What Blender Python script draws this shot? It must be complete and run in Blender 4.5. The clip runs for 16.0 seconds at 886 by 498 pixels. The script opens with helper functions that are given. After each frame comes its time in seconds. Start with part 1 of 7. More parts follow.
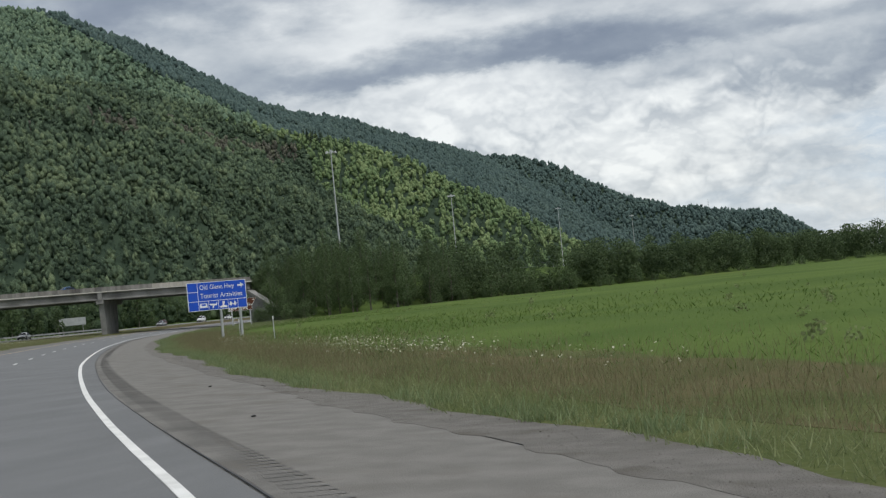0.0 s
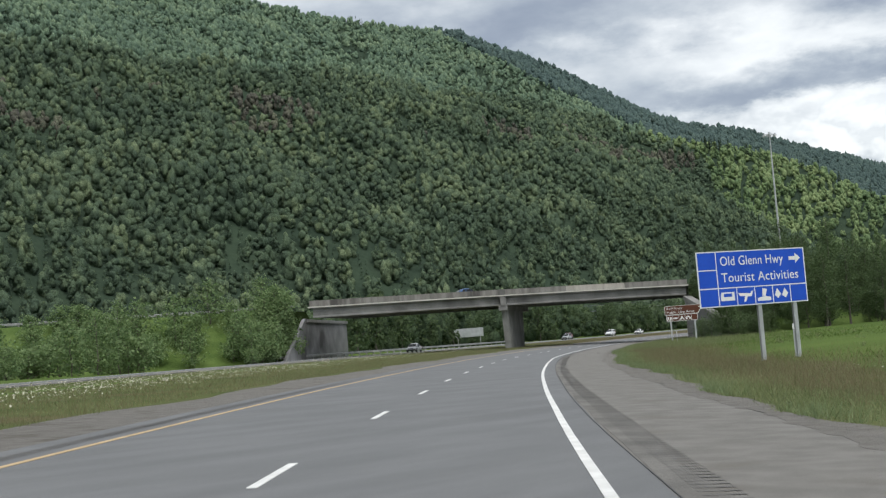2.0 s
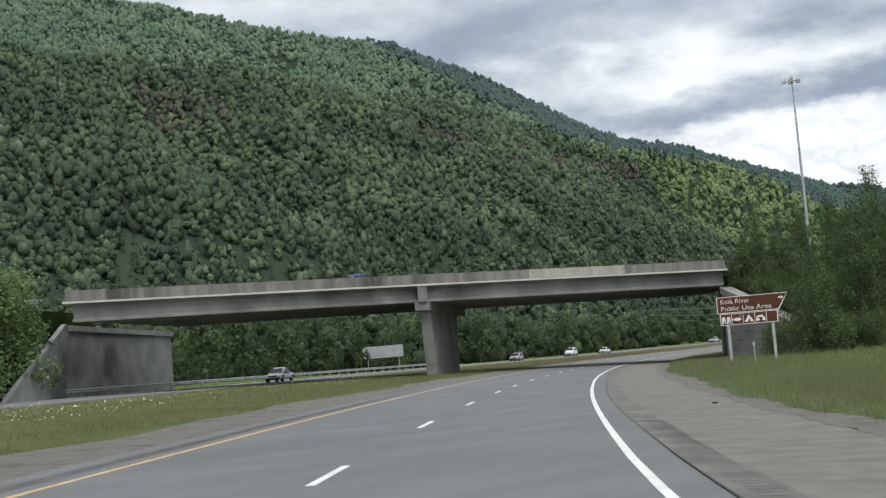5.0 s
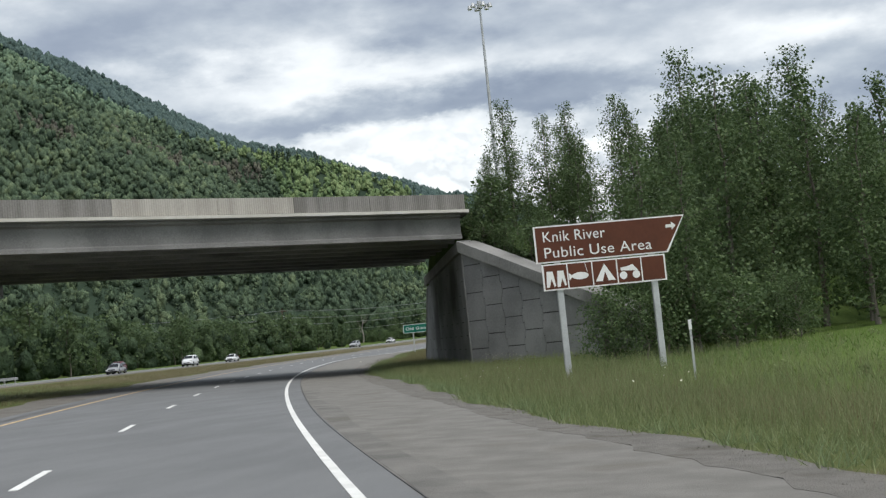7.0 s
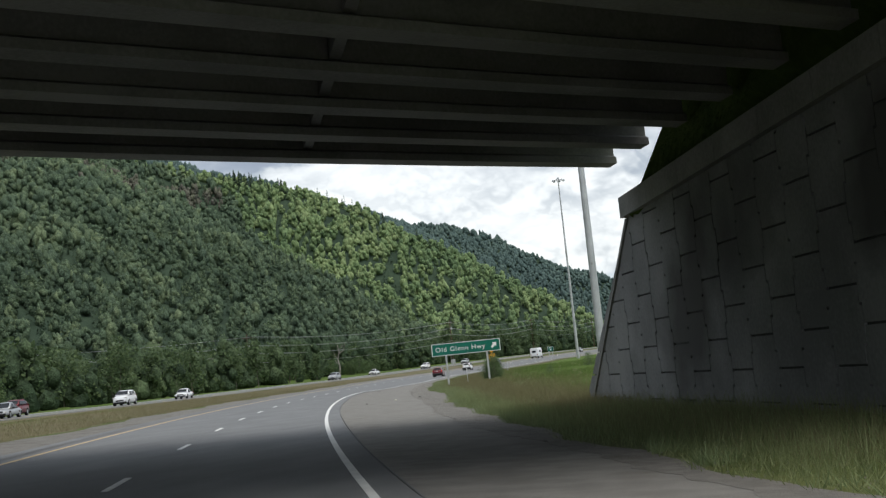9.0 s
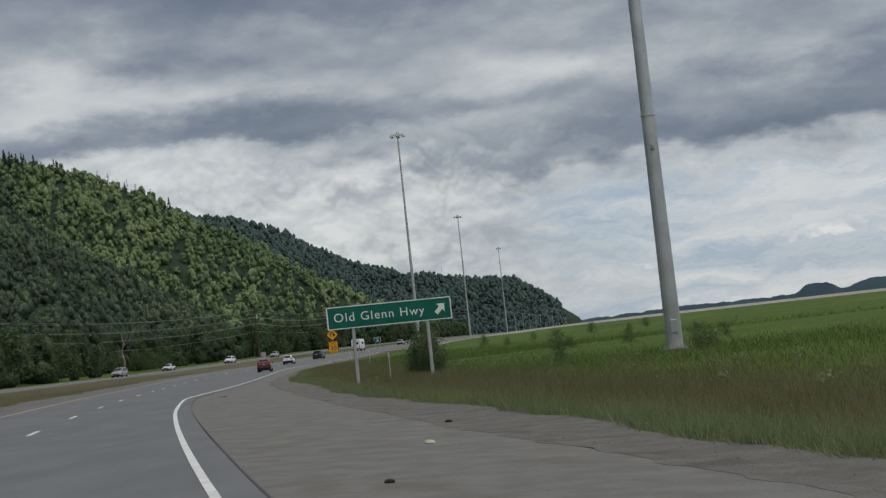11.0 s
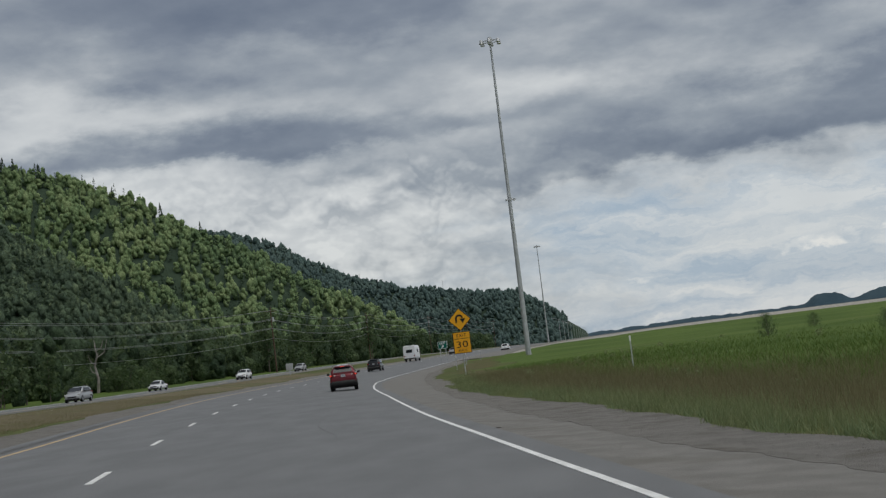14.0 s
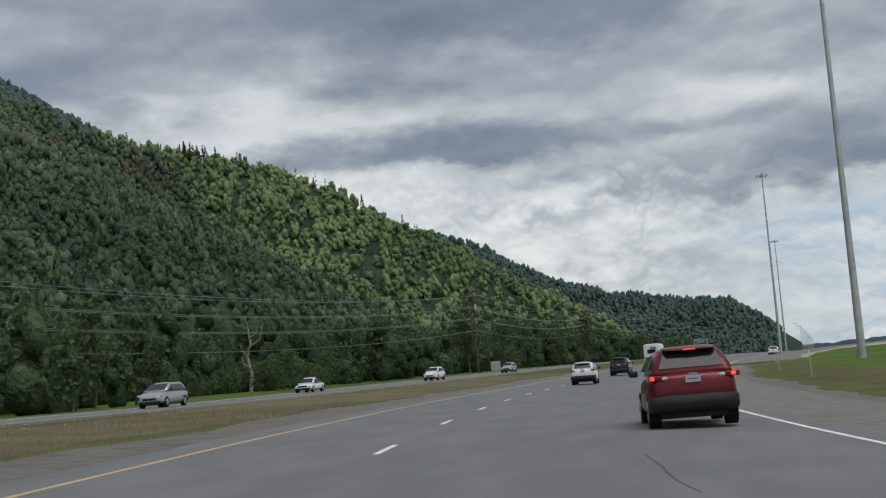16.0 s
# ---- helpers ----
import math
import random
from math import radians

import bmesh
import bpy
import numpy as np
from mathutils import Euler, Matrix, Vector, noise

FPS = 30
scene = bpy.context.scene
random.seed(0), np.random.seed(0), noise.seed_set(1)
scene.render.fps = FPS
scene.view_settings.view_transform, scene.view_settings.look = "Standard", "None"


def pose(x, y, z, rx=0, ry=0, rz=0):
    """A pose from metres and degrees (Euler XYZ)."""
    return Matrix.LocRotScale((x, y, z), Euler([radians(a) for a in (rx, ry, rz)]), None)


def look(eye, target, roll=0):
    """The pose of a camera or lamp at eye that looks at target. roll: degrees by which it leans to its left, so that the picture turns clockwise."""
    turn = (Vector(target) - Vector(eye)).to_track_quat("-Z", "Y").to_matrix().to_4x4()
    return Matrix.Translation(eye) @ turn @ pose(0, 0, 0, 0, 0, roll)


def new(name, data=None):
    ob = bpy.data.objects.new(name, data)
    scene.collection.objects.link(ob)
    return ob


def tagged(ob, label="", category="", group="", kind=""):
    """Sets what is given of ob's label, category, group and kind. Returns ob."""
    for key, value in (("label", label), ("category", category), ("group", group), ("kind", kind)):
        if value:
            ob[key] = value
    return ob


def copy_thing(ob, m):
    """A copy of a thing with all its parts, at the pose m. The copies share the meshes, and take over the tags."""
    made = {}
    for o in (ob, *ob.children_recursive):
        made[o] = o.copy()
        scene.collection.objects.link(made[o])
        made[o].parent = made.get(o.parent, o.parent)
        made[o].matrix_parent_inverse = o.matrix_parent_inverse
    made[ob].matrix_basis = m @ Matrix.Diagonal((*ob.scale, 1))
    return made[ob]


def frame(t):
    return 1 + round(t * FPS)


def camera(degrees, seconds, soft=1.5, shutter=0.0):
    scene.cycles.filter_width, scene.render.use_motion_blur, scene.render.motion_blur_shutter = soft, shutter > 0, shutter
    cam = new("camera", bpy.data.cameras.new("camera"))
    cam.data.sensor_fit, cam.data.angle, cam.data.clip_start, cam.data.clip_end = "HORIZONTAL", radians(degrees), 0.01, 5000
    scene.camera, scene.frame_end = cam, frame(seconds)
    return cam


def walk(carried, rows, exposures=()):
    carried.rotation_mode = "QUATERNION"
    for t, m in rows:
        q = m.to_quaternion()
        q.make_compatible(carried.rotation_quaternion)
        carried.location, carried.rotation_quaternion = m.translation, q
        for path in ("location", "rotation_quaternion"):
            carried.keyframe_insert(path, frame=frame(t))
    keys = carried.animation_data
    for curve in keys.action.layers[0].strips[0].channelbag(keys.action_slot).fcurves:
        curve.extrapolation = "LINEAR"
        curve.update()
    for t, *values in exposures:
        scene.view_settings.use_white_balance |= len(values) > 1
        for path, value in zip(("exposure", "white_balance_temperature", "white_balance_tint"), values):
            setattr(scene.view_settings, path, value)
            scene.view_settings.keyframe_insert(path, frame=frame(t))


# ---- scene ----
cam = camera(36.2, 16.0, soft=1.3)
# seconds, x, y, yaw to the left of north, pitch, roll to the right
PATH = [
    (0, 0.00, 0.00, 15.52, 2.02, -5.66),
    (0.5, -7.70, 11.92, 18.71, 2.56, -5.83),
    (1, -15.27, 23.92, 22.51, 3.04, -5.53),
    (1.5, -22.64, 35.98, 26.80, 3.54, -5.03),
    (2, -29.76, 48.10, 31.69, 4.18, -4.54),
    (2.5, -36.75, 60.28, 36.77, 4.77, -3.91),
    (3, -43.65, 72.57, 41.08, 4.92, -3.72),
    (3.5, -50.49, 85.02, 43.04, 5.52, -3.57),
    (4, -57.31, 97.66, 40.88, 5.99, -3.74),
    (4.5, -64.09, 110.47, 35.09, 5.70, -4.35),
    (5, -70.73, 123.49, 28.89, 4.90, -4.83),
    (5.2, -73.33, 128.74, 26.56, 4.55, -4.92),
    (5.7, -79.74, 142.01, 21.06, 3.89, -5.16),
    (6.2, -85.83, 155.58, 16.80, 3.55, -5.26),
    (6.8, -92.75, 172.05, 13.48, 3.61, -5.55),
    (7.3, -98.26, 185.73, 12.32, 4.07, -6.24),
    (7.5, -100.44, 191.17, 12.05, 4.29, -6.42),
    (7.8, -103.67, 199.33, 11.93, 4.73, -7.24),
    (8, -105.78, 204.78, 11.84, 4.72, -6.51),
    (8.2, -107.87, 210.25, 11.82, 4.89, -6.85),
    (8.7, -113.00, 223.98, 11.51, 5.02, -6.34),
    (9.2, -117.90, 237.85, 10.72, 5.03, -5.89),
    (9.7, -122.54, 251.83, 9.27, 4.89, -5.62),
    (10.3, -127.76, 268.72, 6.34, 4.52, -5.71),
    (10.5, -129.47, 274.35, 5.07, 4.20, -5.81),
    (11, -133.60, 288.49, 2.06, 3.94, -6.15),
    (11.5, -137.56, 302.74, -0.71, 3.84, -6.62),
    (12, -141.37, 317.10, -2.90, 3.45, -6.56),
    (12.5, -144.94, 331.65, -3.54, 3.15, -6.56),
    (13, -148.24, 346.38, -2.54, 3.52, -6.84),
    (13.5, -151.57, 361.17, -0.56, 4.16, -6.97),
    (14, -154.67, 376.02, 1.68, 4.61, -6.83),
    (14.5, -157.47, 390.94, 4.06, 4.86, -6.53),
    (15, -160.08, 405.92, 6.44, 5.17, -6.15),
    (15.5, -162.52, 420.95, 8.50, 5.43, -5.43),
    (16, -164.44, 436.02, 10.25, 5.69, -4.84),
]


def stance(x, y, yaw, pitch, roll):
    a, b = radians(yaw), radians(pitch)
    ahead = Vector((-math.sin(a) * math.cos(b), math.cos(a) * math.cos(b), math.sin(b)))
    eye = Vector((x, y, 1.45))
    return look(eye, eye + ahead * 2, roll)


walk(cam, [(t, stance(x, y, yaw, pitch, roll)) for t, x, y, yaw, pitch, roll in PATH],
     [(0, 0.48), (2, 0.8), (2.6, 0.9), (3.1, 0.85), (3.5, 1.2), (4.1, 1.12), (4.6, 0.88), (5, 0.85), (7.3, 0.85), (8.0, 0.98), (8.2, 1.12), (10.3, 0.1), (12.5, 0.0), (14.5, 0.08), (15.3, 0.2), (16, 0.25)])

# ---------------------------------------------------------------- sky, sun
world = bpy.data.worlds.new("sky")
scene.world = world
world.use_nodes = True
SUN_ELEV, SUN_AZ = radians(64), radians(128)  # azimuth clockwise from north
CLOUD_GAIN = 1.0


def build_sky():
    nt = world.node_tree
    nd, ln = nt.nodes, nt.links
    nd.clear()
    out = nd.new("ShaderNodeOutputWorld")
    bg = nd.new("ShaderNodeBackground")
    sky = nd.new("ShaderNodeTexSky")
    sky.sky_type = "NISHITA"
    sky.sun_disc = False
    sky.sun_elevation, sky.sun_rotation = SUN_ELEV, SUN_AZ
    skys = nd.new("ShaderNodeVectorMath")
    skys.operation = "SCALE"
    skys.inputs["Scale"].default_value = 0.1
    ln.new(sky.outputs[0], skys.inputs[0])
    tc = nd.new("ShaderNodeTexCoord")
    sep = nd.new("ShaderNodeSeparateXYZ")
    ln.new(tc.outputs["Generated"], sep.inputs[0])

    def math_node(op, a, b):
        m = nd.new("ShaderNodeMath")
        m.operation = op
        for n, v in enumerate((a, b)):
            if v is None:
                continue
            if isinstance(v, (int, float)):
                m.inputs[n].default_value = v
            else:
                ln.new(v, m.inputs[n])
        return m.outputs[0]

    def cloud_noise(over, scale, loc, detail, rough):
        """Noise on a flat cloud layer seen in perspective; over keeps the horizon from crowding."""
        low = math_node("ADD", math_node("MAXIMUM", sep.outputs["Z"], 0.0), over)
        comb = nd.new("ShaderNodeCombineXYZ")
        ln.new(math_node("DIVIDE", sep.outputs["X"], low), comb.inputs[0])
        ln.new(math_node("DIVIDE", sep.outputs["Y"], low), comb.inputs[1])
        mp = nd.new("ShaderNodeMapping")
        mp.inputs["Location"].default_value = loc
        mp.inputs["Rotation"].default_value = (0, 0, radians(25))
        mp.inputs["Scale"].default_value = (scale, scale, 1)
        ln.new(comb.outputs[0], mp.inputs[0])
        n = nd.new("ShaderNodeTexNoise")
        n.inputs["Scale"].default_value = 1.0
        n.inputs["Detail"].default_value = detail
        n.inputs["Roughness"].default_value = rough
        ln.new(mp.outputs[0], n.inputs["Vector"])
        return n.outputs[0]

    def span(value, a, b, c, d):
        m = nd.new("ShaderNodeMapRange")
        for key, q in zip(("From Min", "From Max", "To Min", "To Max"), (a, b, c, d)):
            m.inputs[key].default_value = q
        ln.new(value, m.inputs["Value"])
        return m.outputs[0]

    def puffs(scale, loc, detail, rough, up=0.0):
        """Rounded cloud heads, a little wider than tall."""
        mp = nd.new("ShaderNodeMapping")
        mp.inputs["Location"].default_value = (loc[0], loc[1], loc[2] + up * scale[2])
        mp.inputs["Scale"].default_value = scale
        ln.new(tc.outputs["Generated"], mp.inputs[0])
        n = nd.new("ShaderNodeTexNoise")
        n.inputs["Scale"].default_value = 1.0
        n.inputs["Detail"].default_value = detail
        n.inputs["Roughness"].default_value = rough
        ln.new(mp.outputs[0], n.inputs["Vector"])
        return n.outputs[0]

    # directions in degrees, frayed by a fractal noise so that no cloud has a ruled edge
    az0 = math_node("MULTIPLY", math_node("ARCTAN2", sep.outputs["X"], sep.outputs["Y"]), 57.2958)
    el0 = math_node("MULTIPLY", math_node("ARCSINE", sep.outputs["Z"], None), 57.2958)
    fray = nd.new("ShaderNodeTexNoise")
    fray.inputs["Scale"].default_value, fray.inputs["Detail"].default_value = 9.0, 7
    fray.inputs["Roughness"].default_value = 0.6
    squeeze = nd.new("ShaderNodeMapping")
    squeeze.inputs["Scale"].default_value = (1, 1, 2.2)
    ln.new(tc.outputs["Generated"], squeeze.inputs[0])
    ln.new(squeeze.outputs[0], fray.inputs["Vector"])
    fsep = nd.new("ShaderNodeSeparateColor")
    ln.new(fray.outputs["Color"], fsep.inputs[0])

    def plus(a, k, c):
        m = math_node("MULTIPLY_ADD", a, k)
        if isinstance(c, (int, float)):
            m.node.inputs[2].default_value = c
        else:
            ln.new(c, m.node.inputs[2])
        return m

    az = plus(math_node("SUBTRACT", fsep.outputs[0], 0.5), 16.0, az0)
    el = plus(math_node("SUBTRACT", fsep.outputs[1], 0.5), 4.6, el0)

    def bank(azc, elc, wide, up, down, amount, slope, total):
        """A long cloud bank: soft above, with a firmer base below; a minus sign makes a shaded belly."""
        da = math_node("SUBTRACT", az, azc)
        de = math_node("SUBTRACT", el, elc)
        de = plus(da, -slope, de)
        inv = plus(math_node("GREATER_THAN", de, 0.0), 1 / up - 1 / down, 1 / down)
        e = math_node("MULTIPLY", de, inv)
        d = math_node("MULTIPLY", da, 1 / wide)
        r = plus(math_node("MULTIPLY", d, d), -1.0, math_node("MULTIPLY", math_node("MULTIPLY", e, e), -1.0))
        return plus(math_node("POWER", 2.71828, r), amount, total)

    # a broken layer of long rolls: grey bellies overhead, lit backs between them
    broad = cloud_noise(0.3, 0.7, (3.1, 1.7, 0.4), 3, 0.5)
    heaps = puffs((7.0, 7.0, 17.0), (0.6, 4.2, 1.1), 7, 0.52)
    above = puffs((7.0, 7.0, 17.0), (0.6, 4.2, 1.1), 7, 0.52, 0.011)
    total = plus(heaps, 0.66, plus(broad, 0.5, 0.02))
    total = plus(math_node("SUBTRACT", heaps, above), 0.6, total)
    for row in ((-11.5, 9.4, 11.0, 0.9, 0.42, -0.5, 0.015), (11.5, 7.5, 9.5, 1.2, 0.45, -0.56, 0.03), (-8.0, 15.0, 10.0, 5.0, 1.2, -0.38, 0.0),
                (15.5, 9.9, 5.0, 1.0, 0.8, -0.4, 0.1), (-27.0, 12.9, 5.5, 1.7, 0.9, -0.3, 0.0), (-12.5, 12.8, 3.2, 1.0, 0.6, -0.22, 0.0), (20.0, 13.6, 7.5, 3.0, 1.5, -0.42, 0.0),
                (-15.0, 11.1, 8.0, 0.7, 0.6, 0.2, 0.02), (4.5, 11.1, 4.5, 1.0, 0.9, 0.24, 0.0), (-21.0, 15.5, 9.0, 4.0, 2.2, -0.2, 0.0), (-19.5, 12.2, 2.6, 0.9, 0.8, 0.14, 0.0), (-19.0, 7.6, 5.0, 0.8, 1.2, 0.15, 0.0), (-7.0, 5.6, 9.0, 1.9, 2.4, 0.17, 0.0)):
        total = bank(*row, total)
    # cauliflower heads in the band under the rolls
    wob = nd.new("ShaderNodeTexNoise")
    wob.inputs["Scale"].default_value, wob.inputs["Detail"].default_value = 9.0, 4
    ln.new(tc.outputs["Generated"], wob.inputs["Vector"])
    shift = nd.new("ShaderNodeVectorMath")
    shift.operation = "MULTIPLY_ADD"
    ln.new(wob.outputs["Color"], shift.inputs[0])
    shift.inputs[1].default_value = (0.05, 0.05, 0.03)
    ln.new(tc.outputs["Generated"], shift.inputs[2])

    def billow(scale, up):
        """Rounded heaps with dark creases between them."""
        mp = nd.new("ShaderNodeMapping")
        mp.inputs["Location"].default_value = (0.3, 0.8, up * scale)
        mp.inputs["Scale"].default_value = (scale, scale, scale * 1.5)
        ln.new(shift.outputs[0], mp.inputs[0])
        n = nd.new("ShaderNodeTexNoise")
        n.inputs["Scale"].default_value, n.inputs["Detail"].default_value = 1.0, 4
        ln.new(mp.outputs[0], n.inputs["Vector"])
        return math_node("ABSOLUTE", math_node("SUBTRACT", n.outputs[0], 0.5), None)

    folds = plus(billow(40.0, 0.0), 0.45, billow(17.0, 0.0))
    folds = plus(math_node("SUBTRACT", billow(17.0, 0.0), billow(17.0, 0.006)), 1.2, folds)
    heads = span(folds, 0.0, 0.32, -0.08, 0.34)
    band = math_node("MULTIPLY", span(el, 9.2, 7.2, 0.0, 1.0), span(az, 6.0, -2.0, 0.35, 1.0))
    total = plus(math_node("MULTIPLY", heads, band), 1.0, total)
    ramp = nd.new("ShaderNodeValToRGB")
    cr = ramp.color_ramp
    cr.elements[0].position, cr.elements[0].color = 0.0, (0.125, 0.15, 0.2, 1)
    cr.elements[1].position, cr.elements[1].color = 1.0, (0.67, 0.685, 0.68, 1)
    for p, c in ((0.3, (0.2, 0.228, 0.275, 1)), (0.5, (0.3, 0.33, 0.365, 1)), (0.64, (0.41, 0.435, 0.458, 1)), (0.8, (0.54, 0.56, 0.57, 1))):
        cr.elements.new(p).color = c
    ln.new(total, ramp.inputs[0])
    # thin streaks and blue gaps low in the sky
    flat = nd.new("ShaderNodeCombineXYZ")
    ln.new(math_node("MULTIPLY", az, 0.11), flat.inputs[0])
    ln.new(plus(az, -0.035, math_node("MULTIPLY", el, 0.75)), flat.inputs[1])
    thin = nd.new("ShaderNodeTexNoise")
    thin.inputs["Scale"].default_value, thin.inputs["Detail"].default_value, thin.inputs["Roughness"].default_value = 1.0, 7, 0.58
    ln.new(flat.outputs[0], thin.inputs["Vector"])
    veil = nd.new("ShaderNodeValToRGB")
    veil.color_ramp.elements[0].position, veil.color_ramp.elements[0].color = 0.36, (0.34, 0.43, 0.53, 1)
    veil.color_ramp.elements[1].position, veil.color_ramp.elements[1].color = 0.6, (0.64, 0.665, 0.675, 1)
    ln.new(thin.outputs[0], veil.inputs[0])
    low = math_node("MAXIMUM", math_node("MULTIPLY", span(el, 6.9, 5.6, 0.0, 0.85), span(az, -2.0, 6.0, 0.0, 1.0)), span(el, 4.0, 1.0, 0.0, 0.75))
    mixv = nd.new("ShaderNodeMix")
    mixv.data_type = "RGBA"
    ln.new(low, mixv.inputs["Factor"])
    ln.new(ramp.outputs[0], mixv.inputs["A"])
    ln.new(veil.outputs[0], mixv.inputs["B"])
    small = math_node("MULTIPLY", heads, 0.0)
    for row in ((13.3, 3.1, 1.0, 0.5, 0.25, 1.0, 0.0), (16.6, 3.4, 1.3, 0.75, 0.3, 1.0, 0.0), (18.6, 3.6, 1.2, 0.6, 0.3, 0.9, 0.0), (15.6, 2.0, 1.2, 0.3, 0.2, 0.6, 0.0), (6.0, 2.3, 1.4, 0.3, 0.2, 0.5, 0.0)):
        small = bank(*row, small)
    mixa = nd.new("ShaderNodeMix")
    mixa.data_type = "RGBA"
    ln.new(span(math_node("MULTIPLY", small, plus(heads, 1.6, 0.5)), 0.3, 0.75, 0.0, 1.0), mixa.inputs["Factor"])
    ln.new(mixv.outputs["Result"], mixa.inputs["A"])
    mixa.inputs["B"].default_value = (0.72, 0.725, 0.71, 1)
    mixb = nd.new("ShaderNodeMix")
    mixb.data_type = "RGBA"
    mixb.inputs["Factor"].default_value = 0.9
    ln.new(skys.outputs[0], mixb.inputs["A"])
    ln.new(mixa.outputs["Result"], mixb.inputs["B"])
    ln.new(mixb.outputs["Result"], bg.inputs["Color"])
    bg.inputs["Strength"].default_value = CLOUD_GAIN
    ln.new(bg.outputs[0], out.inputs[0])


build_sky()
sun = new("sun", bpy.data.lights.new("sun", "SUN"))
sun.data.energy, sun.data.angle, sun.data.color = 1.45, radians(50), (1.0, 0.97, 0.92)
sun.matrix_world = look((0, 0, 300), Vector((0, 0, 300)) - Vector((math.sin(SUN_AZ) * math.cos(SUN_ELEV), math.cos(SUN_AZ) * math.cos(SUN_ELEV), math.sin(SUN_ELEV))))

# ---------------------------------------------------------------- materials


def material(name, build, rough=0.8, metal=0.0, spec=0.3):
    m = bpy.data.materials.new(name)
    m.use_nodes = True
    b = m.node_tree.nodes["Principled BSDF"]
    b.inputs["Roughness"].default_value = rough
    b.inputs["Metallic"].default_value = metal
    b.inputs["Specular IOR Level"].default_value = spec
    build(m.node_tree, b)
    return m


def plain(color):
    def build(nt, b):
        b.inputs["Base Color"].default_value = (*color, 1)
    return build


def mottled(c1, c2, scale=1.0, fine=30.0, bump=0.2, c3=None, spot=0.0, dist=0.02, stretch=(1, 1, 1)):
    """Two colours mixed by a broad and a fine noise, with fine relief; c3 comes in as stains."""
    def build(nt, b):
        nd, ln = nt.nodes, nt.links
        tc = nd.new("ShaderNodeTexCoord")
        mp = nd.new("ShaderNodeMapping")
        mp.inputs["Scale"].default_value = stretch
        ln.new(tc.outputs["Object"], mp.inputs[0])
        n1, n2 = nd.new("ShaderNodeTexNoise"), nd.new("ShaderNodeTexNoise")
        n1.inputs["Scale"].default_value, n1.inputs["Detail"].default_value = scale, 5
        n2.inputs["Scale"].default_value, n2.inputs["Detail"].default_value = fine, 3
        ln.new(mp.outputs[0], n1.inputs["Vector"])
        ln.new(tc.outputs["Object"], n2.inputs["Vector"])
        add = nd.new("ShaderNodeMath")
        add.operation = "MULTIPLY_ADD"
        ln.new(n2.outputs[0], add.inputs[0])
        add.inputs[1].default_value = 0.45
        ln.new(n1.outputs[0], add.inputs[2])
        ramp = nd.new("ShaderNodeValToRGB")
        ramp.color_ramp.elements[0].position, ramp.color_ramp.elements[0].color = 0.58, (*c1, 1)
        ramp.color_ramp.elements[1].position, ramp.color_ramp.elements[1].color = 0.88, (*c2, 1)
        ln.new(add.outputs[0], ramp.inputs[0])
        last = ramp.outputs[0]
        if c3:
            n3 = nd.new("ShaderNodeTexNoise")
            n3.inputs["Scale"].default_value, n3.inputs["Detail"].default_value = scale * 0.37, 6
            ln.new(mp.outputs[0], n3.inputs["Vector"])
            r3 = nd.new("ShaderNodeValToRGB")
            r3.color_ramp.elements[0].position, r3.color_ramp.elements[1].position = 0.62 - spot, 0.74 - spot
            ln.new(n3.outputs[0], r3.inputs[0])
            mx = nd.new("ShaderNodeMix")
            mx.data_type = "RGBA"
            ln.new(r3.outputs[0], mx.inputs["Factor"])
            ln.new(last, mx.inputs["A"])
            mx.inputs["B"].default_value = (*c3, 1)
            last = mx.outputs["Result"]
        ln.new(last, b.inputs["Base Color"])
        bp = nd.new("ShaderNodeBump")
        bp.inputs["Strength"].default_value, bp.inputs["Distance"].default_value = bump, dist
        ln.new(n2.outputs[0], bp.inputs["Height"])
        ln.new(bp.outputs[0], b.inputs["Normal"])
    return build


def leafy(c1, c2, c3, patch=0.09):
    """Foliage: each clump has a tint of its own, and whole trees drift between two greens."""
    def build(nt, b):
        nd, ln = nt.nodes, nt.links
        geo = nd.new("ShaderNodeNewGeometry")
        tc = nd.new("ShaderNodeTexCoord")
        n1 = nd.new("ShaderNodeTexNoise")
        n1.inputs["Scale"].default_value, n1.inputs["Detail"].default_value = patch, 2
        ln.new(tc.outputs["Object"], n1.inputs["Vector"])
        r1 = nd.new("ShaderNodeValToRGB")
        r1.color_ramp.elements[0].position, r1.color_ramp.elements[0].color = 0.38, (*c1, 1)
        r1.color_ramp.elements[1].position, r1.color_ramp.elements[1].color = 0.62, (*c2, 1)
        ln.new(n1.outputs[0], r1.inputs[0])
        mx = nd.new("ShaderNodeMix")
        mx.data_type = "RGBA"
        pw = nd.new("ShaderNodeMath")
        pw.operation = "POWER"
        ln.new(geo.outputs["Random Per Island"], pw.inputs[0])
        pw.inputs[1].default_value = 2.2
        ln.new(pw.outputs[0], mx.inputs["Factor"])
        ln.new(r1.outputs[0], mx.inputs["A"])
        mx.inputs["B"].default_value = (*c3, 1)
        ln.new(mx.outputs["Result"], b.inputs["Base Color"])
        tr = nd.new("ShaderNodeBsdfTranslucent")
        ln.new(mx.outputs["Result"], tr.inputs["Color"])
        ms = nd.new("ShaderNodeMixShader")
        ms.inputs[0].default_value = 0.4
        ln.new(b.outputs[0], ms.inputs[1])
        ln.new(tr.outputs[0], ms.inputs[2])
        ln.new(ms.outputs[0], nd["Material Output"].inputs["Surface"])
    return build


